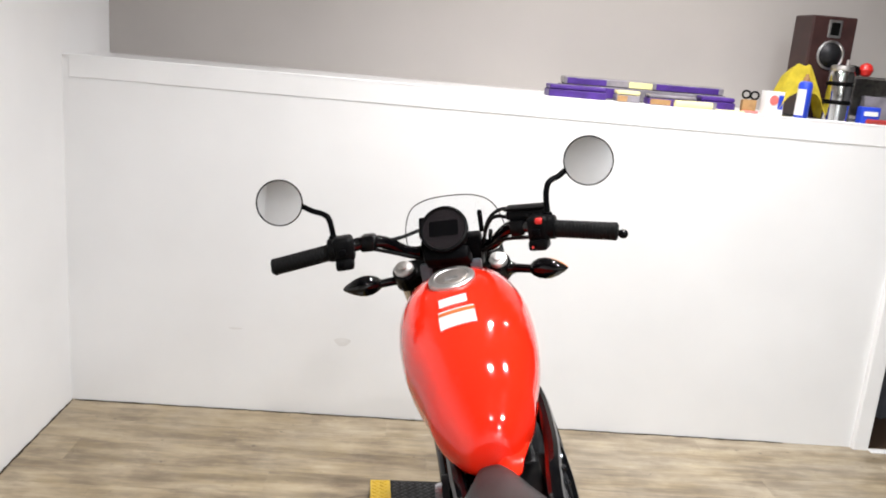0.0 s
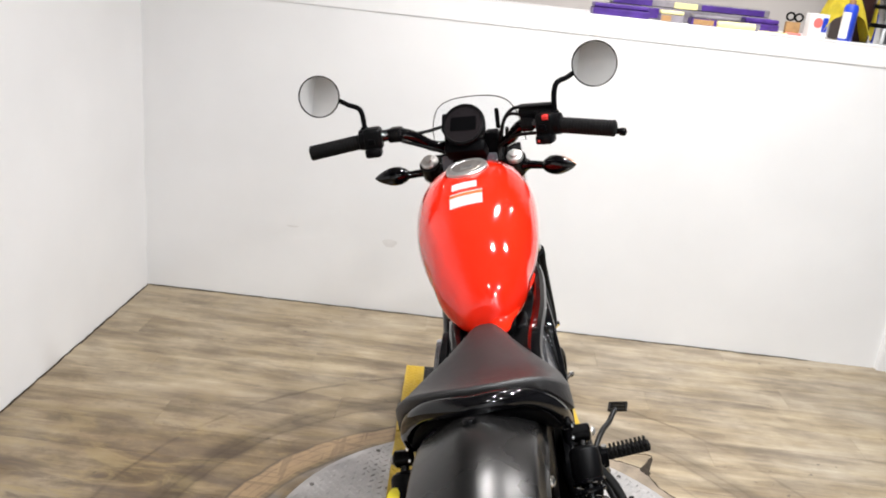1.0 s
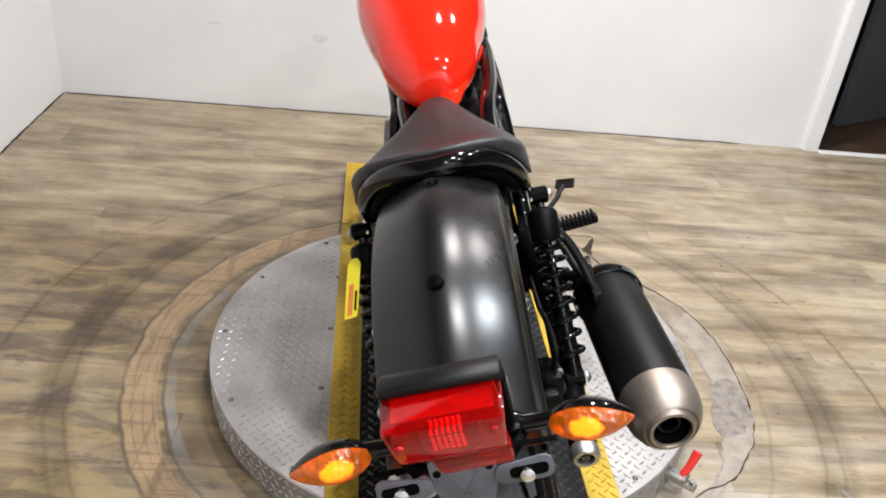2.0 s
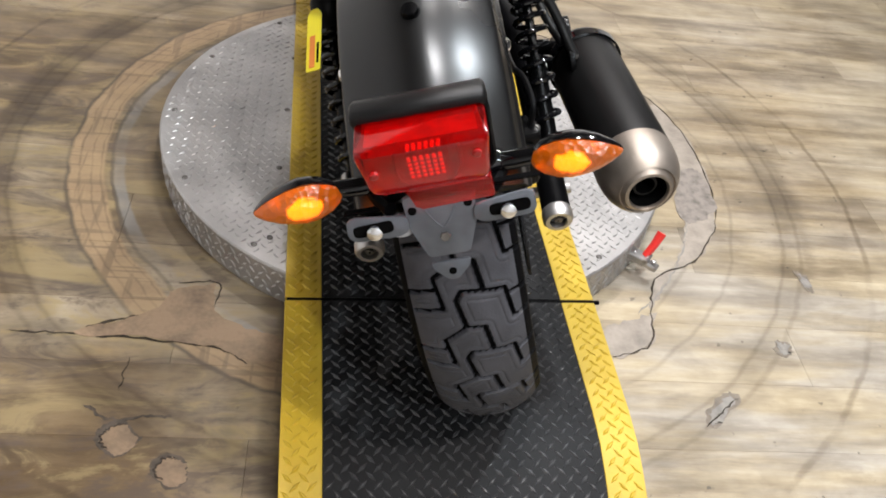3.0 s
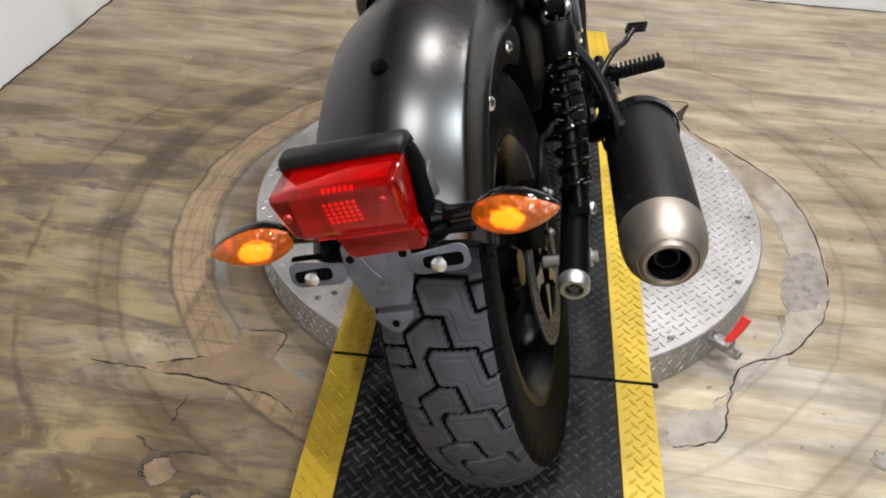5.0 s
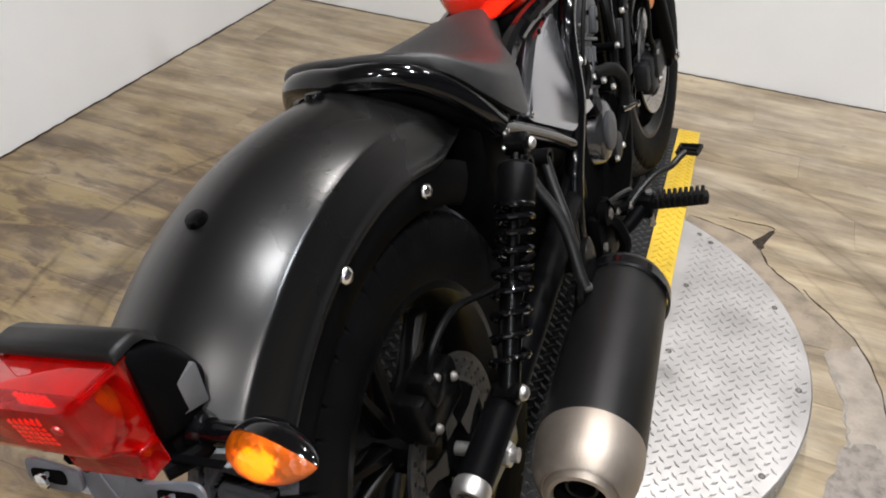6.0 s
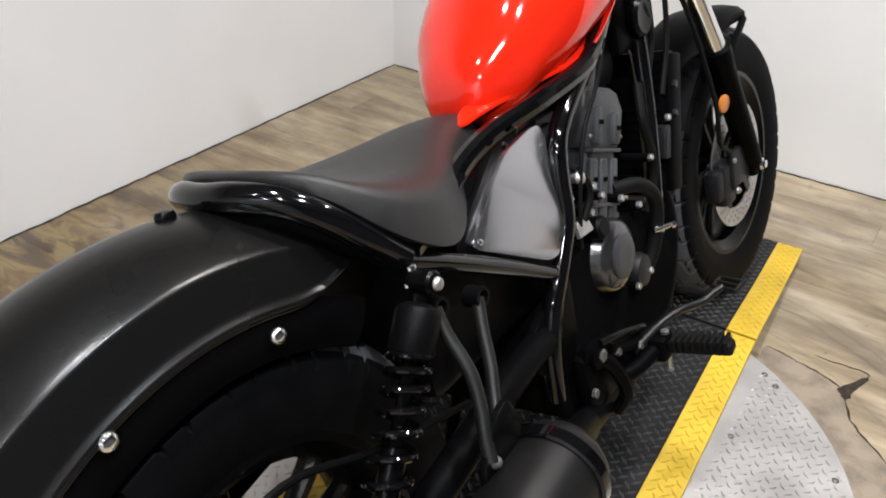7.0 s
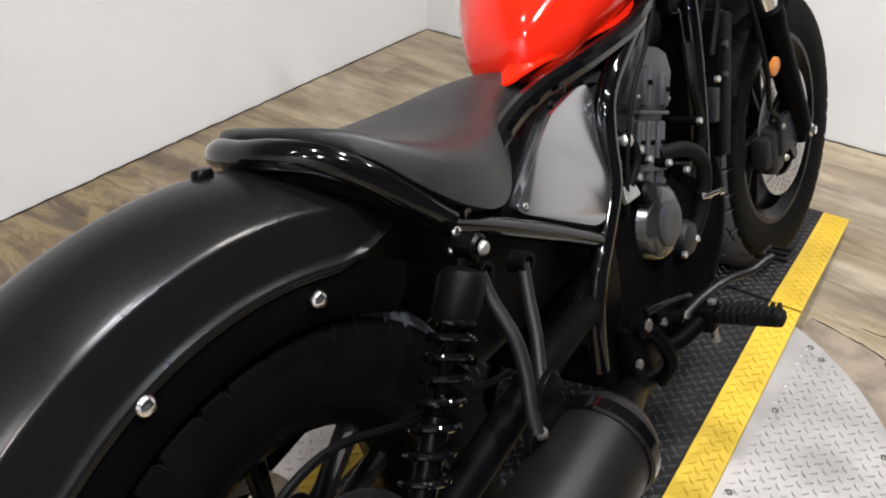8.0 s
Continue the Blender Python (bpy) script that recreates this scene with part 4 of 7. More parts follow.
def wheel(name, axle, R, W, rim_r, m, disc_x, disc_r, spokes, tread_pitch, label, coarse=1, disc_mat="steel"):
    bm = bmesh.new()
    tyre_mesh(bm, axle, R, W, rim_r, tread_pitch, m, coarse)
    w = bpart("tyre", bm, "tyre", None, "black rubber tyre with a cut zigzag tread", None, 50)
    w.data.materials.append(M["tyre_shaded"])
    w.name = name
    tagged(w, label)
    A = m @ Matrix.Translation(axle)
    bm = bmesh.new()
    q = W * 0.43
    ring_mesh(bm, [(rim_r + 0.012, -q), (rim_r + 0.012, -q + 0.008), (rim_r - 0.012, -q * 0.75), (rim_r - 0.022, 0), (rim_r - 0.012, q * 0.75), (rim_r + 0.012, q - 0.008), (rim_r + 0.012, q),
                   (rim_r - 0.006, q), (rim_r - 0.026, q * 0.7), (rim_r - 0.036, 0), (rim_r - 0.026, -q * 0.7), (rim_r - 0.006, -q)], 72, A)
    part("rim", bm, "black_metal", w, "black cast rim")
    for i in range(spokes):
        a = 2 * math.pi * (i + 0.3) / spokes
        bm = bmesh.new()
        o, i0 = Vector((0, math.sin(a), math.cos(a))), Vector((0, math.cos(a), -math.sin(a)))
        tilt = 0.022 * (1 if i % 2 else -1)
        rings = []
        for f, hw, hx in ((0.03, 0.013, 0.020), (0.10, 0.009, 0.013), (rim_r - 0.028, 0.012, 0.014)):
            c = o * f + i0 * (tilt * (f / rim_r))
            rings.append([A @ (c + i0 * (hw * sx) + Vector((hx * sz, 0, 0))) for sx, sz in ((-1, -0.5), (-0.5, -1), (0.5, -1), (1, -0.5), (1, 0.5), (0.5, 1), (-0.5, 1), (-1, 0.5))])
        loft(bm, rings)
        part("spoke", bm, "black_metal", w)
    bm = bmesh.new()
    lathe(bm, [(0.028, -0.055), (0.036, -0.045), (0.036, 0.045), (0.028, 0.055)], A @ Matrix.Rotation(radians(90), 4, "Y"), 28)
    part("hub", bm, "black_metal", w)
    bm = bmesh.new()
    rings = disc_r * 0.70
    n = 60
    # drilled brake disc: bands of small plates with gaps where the holes are
    T = A @ Matrix.Translation((disc_x, 0, 0))
    ring_mesh(bm, [(disc_r, -0.002), (disc_r, 0.002), (disc_r - 0.008, 0.002), (disc_r - 0.008, -0.002)], n, T)
    ring_mesh(bm, [(rings + 0.006, -0.002), (rings + 0.006, 0.002), (rings, 0.002), (rings, -0.002)], n, T)
    bands = 3
    r0, r1 = rings + 0.006, disc_r - 0.008
    for k in range(bands):
        ra, rb = r0 + (r1 - r0) * k / bands, r0 + (r1 - r0) * (k + 1) / bands
        cnt = 30
        for i in range(cnt):
            a0 = 2 * math.pi * (i + 0.33 * k) / cnt
            a1 = a0 + 2 * math.pi / cnt * 0.72
            pts = [(ra, a0), (rb, a0), (rb, a1), (ra, a1)]
            lo = [T @ Vector((-0.002, r * math.sin(a), r * math.cos(a))) for r, a in pts]
            hi = [T @ Vector((0.002, r * math.sin(a), r * math.cos(a))) for r, a in pts]
            loft(bm, [lo, hi])
        if k < bands - 1:
            ring_mesh(bm, [(rb + 0.0022, -0.002), (rb + 0.0022, 0.002), (rb - 0.0022, 0.002), (rb - 0.0022, -0.002)], n, T)
    part("brake_disc", bm, disc_mat, w, "drilled steel brake disc", 20)
    bm = bmesh.new()
    for i in range(5):
        a = 2 * math.pi * i / 5
        o = Vector((0, math.sin(a), math.cos(a)))
        i0 = Vector((0, math.cos(a), -math.sin(a)))
        rr = [[T @ (o * f + i0 * (hw * sx) + Vector((0.003 * sz, 0, 0))) for sx, sz in ((-1, -1), (1, -1), (1, 1), (-1, 1))] for f, hw in ((0.03, 0.016), (0.06, 0.009), (rings + 0.003, 0.012))]
        loft(bm, rr)
    part("disc_carrier", bm, "black_metal", w)
    return w


I4 = Matrix.Identity(4)
# rear disc in dark grey instead of steel, standing in for its shadow
rear_wheel = wheel("rear_wheel", REAR_AXLE, REAR_R, 0.152, 0.203, I4, 0.088, 0.12, 10, 0.0905, "wide rear wheel with black cast spokes", 1, "engine")
front_wheel = wheel("front_wheel", FRONT_AXLE, FRONT_R, 0.13, 0.203, STEER, 0.062, 0.142, 10, 0.098, "front wheel with black cast spokes", 2)


# rear fender: a shell round the wheel, with a soft shoulder and turned-down sides
def fender_shell(bm, centre, sect, a0, a1, n, m=I4, taper=None):
    """Sweeps an open section of (radius, across) from angle a0 (ahead of the top) to a1 (behind it), with thickness."""
    rings = []
    inner = [(r - 0.004, a * 0.975) for r, a in sect][::-1]
    for i in range(n + 1):
        f = i / n
        a = a0 + (a1 - a0) * f
        ring = []
        for r, x in list(sect) + inner:
            rr = r if taper is None else taper(r, x, f, a)
            ring.append(m @ (Vector(centre) + Vector((x, rr * math.sin(a), rr * math.cos(a)))))
        rings.append(ring)
    loft(bm, rings)


FENDER_C = Vector((0, 0, 0.30))


def fender_section(r_low):
    half = [(0.459, 0.0), (0.4565, 0.016), (0.4514, 0.032), (0.4449, 0.047), (0.4377, 0.061), (0.4306, 0.073), (0.4258, 0.0805), (0.4226, 0.0852), (0.4206, 0.0876), (0.4186, 0.0890), (0.4155, 0.0898), (0.404, 0.0915), (0.388, 0.0935), (r_low + 0.011, 0.0943), (r_low + 0.006, 0.0958), (r_low + 0.003, 0.0985), (r_low, 0.0998), (r_low - 0.003, 0.0990), (r_low - 0.003, 0.0945)]
    return [(r, -x) for r, x in half[::-1]] + half[1:]


def fender_taper(r, x, f, a):
    # the skirt rises towards the front end and falls away at the tail
    k = (math.degrees(a) - 15) / 15
    if r < 0.4155 and k > 0:
        r += (0.4155 - r) * min(1.0, k) ** 2.6
    return r


bm = bmesh.new()
fender_shell(bm, FENDER_C, fender_section(0.366), radians(31), radians(-45.6), 80, I4, fender_taper)
rear_fender = bpart("rear_fender", bm, "fender", None, "satin black steel rear fender", None, 45)
bm = bmesh.new()
for s in (-1, 1):
    half = [(0.368, s * 0.091), (0.350, s * 0.0945), (0.330, s * 0.0925), (0.316, s * 0.087), (0.314, s * 0.083), (0.330, s * 0.0885), (0.350, s * 0.0905), (0.366, s * 0.0875)]
    rings = []
    for i in range(41):
        a = radians(34) + (radians(-47) - radians(34)) * i / 40
        rings.append([FENDER_C + Vector((x, r * math.sin(a), r * math.cos(a))) for r, x in half])
    loft(bm, rings)
bpart("inner_skirt", bm, "satin_black", rear_fender, "black inner fender stay")
for s in (-1, 1):
    for y, z in ((0.080, 0.632), (-0.103, 0.643)):
        bm = bmesh.new()
        dome_bolt(bm, (s * 0.097, y, z), (s, 0, 0), 0.0098, 0.007)
        bpart("bolt", bm, "chrome", rear_fender, "bright dome-headed bolt")
for y, z in ((-0.152, 0.732), (0.072, 0.753)):
    bm = bmesh.new()
    lathe(bm, [(0.0105, -0.002), (0.011, 0.002), (0.009, 0.0065), (0.004, 0.0075)], axis_frame((0, y, z), (0, y, z - 0.30)), 16)
    bpart("bolt", bm, "black_metal", rear_fender)
# the maker's word mark, as plain bars
for f, x0, x1, wd in ((-37.5, -0.045, 0.05, 0.011), (-40.6, -0.028, 0.038, 0.005)):
    bm = bmesh.new()
    rings = []
    for k in range(2):
        a = radians(f) + (k - 0.5) * wd / 0.459
        rings.append([FENDER_C + Vector((x, rr * math.sin(a), rr * math.cos(a))) for x, rr in ((x0, 0.4592), (x1, 0.4592), (x1, 0.4600), (x0, 0.4600))])
    loft(bm, rings)
    bpart("word_mark", bm, "mark", rear_fender, "faint grey bar where a word is printed")

# tail lamp: housing and lens
TAIL = Matrix.Translation((0, -0.312, 0.680))


def rounded_box(bm, lo, hi, r, m, n=4):
    c = [(a + b) / 2 for a, b in zip(lo, hi)]
    box(bm, c, [b - a for a, b in zip(lo, hi)], r, m, n)


bm = bmesh.new()
rings = []
for y, hw, z0, z1 in ((0.06, 0.050, -0.06, -0.02), (0.04, 0.060, -0.055, 0.012), (0.015, 0.065, -0.05, 0.042), (-0.006, 0.066, -0.046, 0.050), (-0.012, 0.063, -0.043, 0.048)):
    rings.append([TAIL @ Vector((x, y, z)) for x, z in round_poly([(-hw, z0), (hw, z0), (hw, z1), (-hw, z1)], 0.02, 4)])
loft(bm, rings)
tail_lamp = bpart("tail_lamp", bm, "satin_black", None, "black tail lamp housing with a red lens")
bm = bmesh.new()
rings = []
for z, hw, d in ((-0.0415, 0.0500, 0.016), (-0.032, 0.0535, 0.034), (-0.016, 0.0555, 0.054), (-0.009, 0.0563, 0.0615), (-0.002, 0.0572, 0.0645), (0.030, 0.0602, 0.0715), (0.0370, 0.0610, 0.0725), (0.0410, 0.0611, 0.0712), (0.0425, 0.0600, 0.0670)):
    q = 0.007
    rings.append([TAIL @ Vector((x, y, z)) for x, y in ((-hw, -0.008), (-hw, -d + q), (-hw + q * 0.4, -d + q * 0.3), (-hw + q, -d), (hw - q, -d), (hw - q * 0.4, -d + q * 0.3), (hw, -d + q), (hw, -0.008))])
loft(bm, rings)
lens = bpart("lens", bm, "red_lens", tail_lamp, "glossy red plastic lens")
lens.visible_shadow = False
bm = bmesh.new()
for i in range(6):
    for j in range(5):
        box(bm, (-0.014 + i * 0.0056, -0.045 - j * 0.0008, 0.002 + j * 0.0052), (0.0036, 0.003, 0.0034), 0.0008, TAIL)
bpart("bulb_reflector", bm, "red_inner", tail_lamp, "lit red reflector squares")
bm = bmesh.new()
box(bm, (0, -0.0145, 0.002), (0.108, 0.004, 0.076), 0.001, TAIL)
bpart("reflector_plate", bm, "red_plate", tail_lamp)
bm = bmesh.new()
lathe(bm, [(0.030, 0.0), (0.028, 0.006), (0.018, -0.001), (0.010, -0.003)], axis_frame(TAIL @ Vector((0, -0.017, 0.006)), (0, -1, 0.1)), 24, False)
bpart("dish", bm, "red_plate", tail_lamp, "red moulded dish round the bulb")
bm = bmesh.new()
lathe(bm, [(0.004, -0.012), (0.011, -0.007), (0.0135, 0.0), (0.011, 0.006), (0.004, 0.009)], axis_frame((-0.043, -0.331, 0.592), (0.1, -1, 0.3)) @ Matrix.Diagonal((1.25, 1, 1, 1)), 20)
bpart("spacer", bm, "pale_rubber", None, "pale grey rubber spacer beside the plate bracket")
for z, y, d in ((-0.035, -0.020, 0.020), (0.034, -0.034, 0.034)):
    bm = bmesh.new()
    box(bm, (0, y, z), (0.102, d, 0.002), 0.0, TAIL)
    bpart("rib", bm, "red_plate", tail_lamp)
for x, z in ((-0.047, 0.021), (0.048, 0.027)):
    bm = bmesh.new()
    lathe(bm, [(0.0045, 0), (0.0045, 0.003), (0.003, 0.004)], axis_frame(TAIL @ Vector((x, -0.0695, z)), TAIL.to_3x3() @ Vector((0, -1, -0.2))), 10)
    bpart("screw", bm, "red_plate", tail_lamp)
bm = bmesh.new()
rings = []
for y, hw, z in ((-0.021, 0.0615, 0.0500), (-0.019, 0.0640, 0.0530), (-0.014, 0.0655, 0.0545), (-0.002, 0.0655, 0.0550), (0.008, 0.0645, 0.0520), (0.020, 0.0620, 0.0400)):
    rings.append([TAIL @ Vector((x, y, zz)) for x, zz in ((-hw, z - 0.009), (-hw * 0.985, z - 0.003), (-hw * 0.93, z), (hw * 0.93, z), (hw * 0.985, z - 0.003), (hw, z - 0.009), (hw * 0.94, z - 0.006), (-hw * 0.94, z - 0.006))])
loft(bm, rings)
bpart("visor", bm, "muffler", tail_lamp, "", None, 60)
bm = bmesh.new()
prism(bm, round_poly([(-0.030, -0.030), (0.056, -0.030), (0.058, -0.057), (-0.020, -0.057)], 0.004, 3), TAIL @ Matrix(((1, 0, 0, 0), (0, 0, -1, -0.014), (0, 1, 0, 0), (0, 0, 0, 1))), 0.022, 0.003)
bpart("lower_lens", bm, "red_lens", tail_lamp, "red lip under the tail lamp lens").visible_shadow = False


def turn_signal(root, tip, back, lens_mat, m, label, lit=True):
    """A pod on a stalk: a pointed leaf-shaped shell that opens along back, with its lens."""
    root, tip, back = Vector(root), Vector(tip), Vector(back).normalized()
    out = (tip - root).normalized()
    up = out.cross(back).normalized()
    back = up.cross(out).normalized()
    if up.z < 0:
        up = -up
    ln = (tip - root).length
    pod = 0.094
    p0 = tip - out * pod

    def section(f, front):
        h = (0.0228 if front else 0.0245) * max(0.04, math.sin(math.pi * min(1, f ** 0.80)) ** 0.75)
        d = 0.024 * max(0.05, math.sin(math.pi * min(1, f ** 0.8)) ** 0.6)
        c = p0 + out * (pod * f)
        pts = []
        for k in range(13):
            a = math.pi * k / 12
            pts.append(c + up * (h * math.cos(a)) + back * ((d if front else -d * 1.05) * math.sin(a)))
        return pts
    bm = bmesh.new()
    loft(bm, [section(f, False) for f in (0.01, 0.06, 0.15, 0.3, 0.45, 0.6, 0.75, 0.88, 0.96, 0.995)])
    tube(bm, [root, root.lerp(p0, 0.5), p0 + out * 0.02 - back * 0.006], lambda s: 0.0115 - 0.002 * s, 12, 4)
    lathe(bm, [(0.015, 0), (0.017, 0.006), (0.012, 0.016)], axis_frame(root, out), 14)
    pod_ob = bpart("turn_signal", bm, "gloss_black", None, label, m)
    bm = bmesh.new()
    loft(bm, [section(f, True) for f in (0.02, 0.06, 0.15, 0.3, 0.45, 0.6, 0.75, 0.88, 0.96, 0.99)])
    bpart("lens", bm, lens_mat, pod_ob, "amber plastic lens", m).visible_shadow = False
    if lit:
        bm = bmesh.new()
        c = p0 + out * (pod * 0.45) + back * 0.009
        lathe(bm, [(0.002, -0.017), (0.0065, -0.012), (0.0085, 0.0), (0.0065, 0.012), (0.002, 0.017)], axis_frame(c, out), 12)
        bpart("bulb", bm, "amber_inner", pod_ob, "lit amber bulb", m)


for s in (-1, 1):
    turn_signal((s * 0.055, -0.290, 0.622), (s * 0.190, -0.320, 0.632), (0, -1.0, -0.22), "amber", I4, "black rear turn signal with a lit amber lens")

# number plate bracket, with no plate on it
BR = Matrix.Translation((0, -0.338, 0.60)) @ Matrix.Rotation(radians(78), 4, "X")
bm = bmesh.new()
prism(bm, round_poly([(-0.036, 0.030), (0.037, 0.030), (0.036, -0.004), (0.0225, -0.044), (-0.0205, -0.044), (-0.035, -0.004)], 0.005, 3), BR, 0.003, 0.0006)
plate_bracket = bpart("plate_bracket", bm, "bracket", None, "grey steel number plate bracket without a plate")
bm = bmesh.new()
prism(bm, round_poly([(-0.0215, -0.0535), (0.0215, -0.0535), (0.019, -0.062), (0.005, -0.077), (-0.005, -0.077), (-0.019, -0.062)], 0.004, 3), BR @ Matrix.Translation((0, 0, -0.003)), 0.003, 0.0006)
tab = bpart("tab", bm, "bracket", plate_bracket)
# thin black discs on the bracket stand in for the dark of its holes
bm = bmesh.new()
lathe(bm, [(0.0042, 0), (0.0042, 0.0008)], BR @ Matrix.Translation((0, -0.066, 0.0002)), 14)
bpart("hole", bm, "hole", tab)
for x, y in ((-0.028, 0.014), (0.029, 0.014)):
    bm = bmesh.new()
    lathe(bm, [(0.0045, 0), (0.0045, 0.0008)], BR @ Matrix.Translation((x, y, 0.0032)), 14)
    bpart("hole", bm, "hole", plate_bracket)
for s in (-1, 1):
    bm = bmesh.new()
    arm = round_poly([(s * 0.034, 0.012), (s * 0.088, 0.019), (s * 0.096, 0.015), (s * 0.097, -0.003), (s * 0.090, -0.009), (s * 0.042, -0.010), (s * 0.033, -0.004)], 0.008, 3)
    if s < 0:
        arm = arm[::-1]
    prism(bm, arm, BR @ Matrix.Translation((0, 0, 0.0045)), 0.003, 0.0005)
    bpart("arm", bm, "bracket", plate_bracket)
    bm = bmesh.new()
    lathe(bm, [(0.005, 0), (0.006, 0.002), (0.0065, 0.007), (0.0078, 0.008), (0.0078, 0.011), (0.003, 0.013)], BR @ Matrix.Translation((s * 0.068, 0.0035, 0.0075)), 16)
    bpart("bolt", bm, "chrome", plate_bracket, "bright bolt")
    # a flat black sheet stands in for the slot's shade
    bm = bmesh.new()
    prism(bm, round_poly([(s * 0.070 - 0.021, -0.004), (s * 0.070 + 0.021, -0.003), (s * 0.070 + 0.021, 0.011), (s * 0.070 - 0.021, 0.009)], 0.0065, 4), BR @ Matrix.Translation((0, 0, 0.0077)), 0.0005)
    bpart("slot", bm, "hole", plate_bracket)
    bm = bmesh.new()
    tube(bm, [BR @ Vector((s * 0.05, 0.016, -0.004)), BR @ Vector((s * 0.065, 0.02, -0.03)), BR @ Vector((s * 0.07, 0.03, -0.055))], 0.008, 8, 3)
    bpart("stay", bm, "satin_black", plate_bracket)
bm = bmesh.new()
hexbolt(bm, BR @ Vector((0, -0.021, 0.002)), BR.to_3x3() @ Vector((0, 0, 1)), 0.0055, 0.004)
bpart("bolt", bm, "dark_bolt", plate_bracket)
bm = bmesh.new()
for s in (-1, 1):
    tube(bm, [BR @ Vector((s * 0.016, 0.014, 0.003)), BR @ Vector((s * 0.008, -0.001, 0.003)), BR @ Vector((s * 0.001, -0.010, 0.003))], 0.0011, 6, 2)
bpart("embossing", bm, "bracket", plate_bracket)
bm = bmesh.new()
rounded_box(bm, (-0.055, -0.318, 0.592), (0.055, -0.25, 0.635), 0.012, I4, 2)
bpart("mud_flap", bm, "satin_black", plate_bracket)
bm = bmesh.new()
box(bm, (0.075, -0.322, 0.622), (0.06, 0.008, 0.003), 0.001)
box(bm, (-0.075, -0.322, 0.612), (0.05, 0.008, 0.003), 0.001)
bpart("wire_guard", bm, "satin_black", plate_bracket)
bm = bmesh.new()
prism(bm, round_poly([(-0.272, 0.678), (-0.318, 0.672), (-0.314, 0.653), (-0.276, 0.640)], 0.004, 3), Matrix(((0, 0, 1, 0.060), (1, 0, 0, 0), (0, 1, 0, 0), (0, 0, 0, 1))), 0.005, 0.001)
bpart("side_plate", bm, "grey_gusset", plate_bracket, "grey gusset beside the tail lamp")


# ---- seat ----
def seat_ring(y, hw, zt, zb, dish, n=14):
    """Half-round over the top, flat below."""
    pts = []
    for k in range(n + 1):
        a = math.pi * k / n
        x = hw * math.copysign(abs(math.cos(a)) ** 0.68, math.cos(a))
        q = abs(math.cos(a))
        z = zb + (zt - zb) * max(0.0, math.sin(a)) ** 0.5 + dish * q * q * max(0.0, math.sin(a)) ** 0.5
        pts.append(Vector((x, y, z)))
    for k in range(1, n // 2):
        x = -hw + 2 * hw * k / (n // 2)
        pts.append(Vector((x * 0.94, y, zb - 0.006)))
    return pts


def interp_rows(rows, n):
    """Smoothly fills in between rows of numbers."""
    out = []
    P = [list(r) for r in rows]
    Q = [[2 * a - b for a, b in zip(P[0], P[1])]] + P + [[2 * a - b for a, b in zip(P[-1], P[-2])]]
    for i in range(1, len(Q) - 2):
        for s in range(n):
            t = s / n
            out.append([0.5 * (2 * b + (c - a) * t + (2 * a - 5 * b + 4 * c - d) * t * t + (3 * b - a - 3 * c + d) * t ** 3) for a, b, c, d in zip(*Q[i - 1:i + 3])])
    return out + [P[-1]]


SEAT = [  # y, half width, top, foot, side lift
    (0.565, 0.012, 0.682, 0.664, 0.0), (0.555, 0.026, 0.694, 0.656, 0.0), (0.53, 0.037, 0.705, 0.648, 0.0), (0.47, 0.058, 0.713, 0.640, 0.002), (0.41, 0.092, 0.711, 0.626, 0.006),
    (0.35, 0.128, 0.706, 0.618, 0.016), (0.30, 0.145, 0.708, 0.624, 0.021), (0.25, 0.147, 0.720, 0.652, 0.022), (0.21, 0.137, 0.738, 0.688, 0.016),
    (0.178, 0.113, 0.758, 0.728, 0.009), (0.157, 0.080, 0.768, 0.748, 0.004), (0.146, 0.045, 0.770, 0.756, 0.0), (0.142, 0.015, 0.768, 0.761, 0.0)]
bm = bmesh.new()
loft(bm, [seat_ring(*r) for r in interp_rows(SEAT, 4)])
seat = bpart("seat", bm, "seat", None, "black vinyl solo seat with a narrow nose", None, 50)

# ---- tank ----
TANK = [  # y, half width, top, foot
    (0.538, 0.020, 0.725, 0.700), (0.542, 0.040, 0.746, 0.686), (0.555, 0.057, 0.774, 0.678), (0.580, 0.077, 0.806, 0.676), (0.605, 0.093, 0.836, 0.680), (0.640, 0.104, 0.868, 0.690), (0.685, 0.119, 0.893, 0.702), (0.73, 0.130, 0.912, 0.718), (0.80, 0.136, 0.930, 0.741), (0.87, 0.133, 0.943, 0.763), (0.94, 0.116, 0.944, 0.790), (0.99, 0.088, 0.930, 0.817), (1.018, 0.050, 0.905, 0.846)]


def tank_power(y):
    """How fast the crown narrows upwards: sharper towards the rear."""
    return 1.0 - 0.2 * min(1.0, max(0.0, (y - 0.57) / 0.2))


def tank_ring(y, hw, zt, zb, n=36):
    pts = []
    for k in range(n):
        a = 2 * math.pi * k / n
        ca, sa = math.cos(a), math.sin(a)
        z0 = zb + (zt - zb) * 0.46
        if sa >= 0:
            x = hw * math.copysign(abs(ca) ** tank_power(y), ca)
            z = z0 + (zt - z0) * abs(sa) ** 0.90
        else:
            x = hw * math.copysign(abs(ca) ** 0.48, ca) * (1 - 0.07 * abs(sa))
            z = z0 - (z0 - zb) * abs(sa) ** 0.72
        pts.append(Vector((x, y, z)))
    return pts


bm = bmesh.new()
loft(bm, [tank_ring(*r) for r in interp_rows(TANK, 4)])
tank = bpart("fuel_tank", bm, "red", None, "glossy red teardrop fuel tank", None, 60)

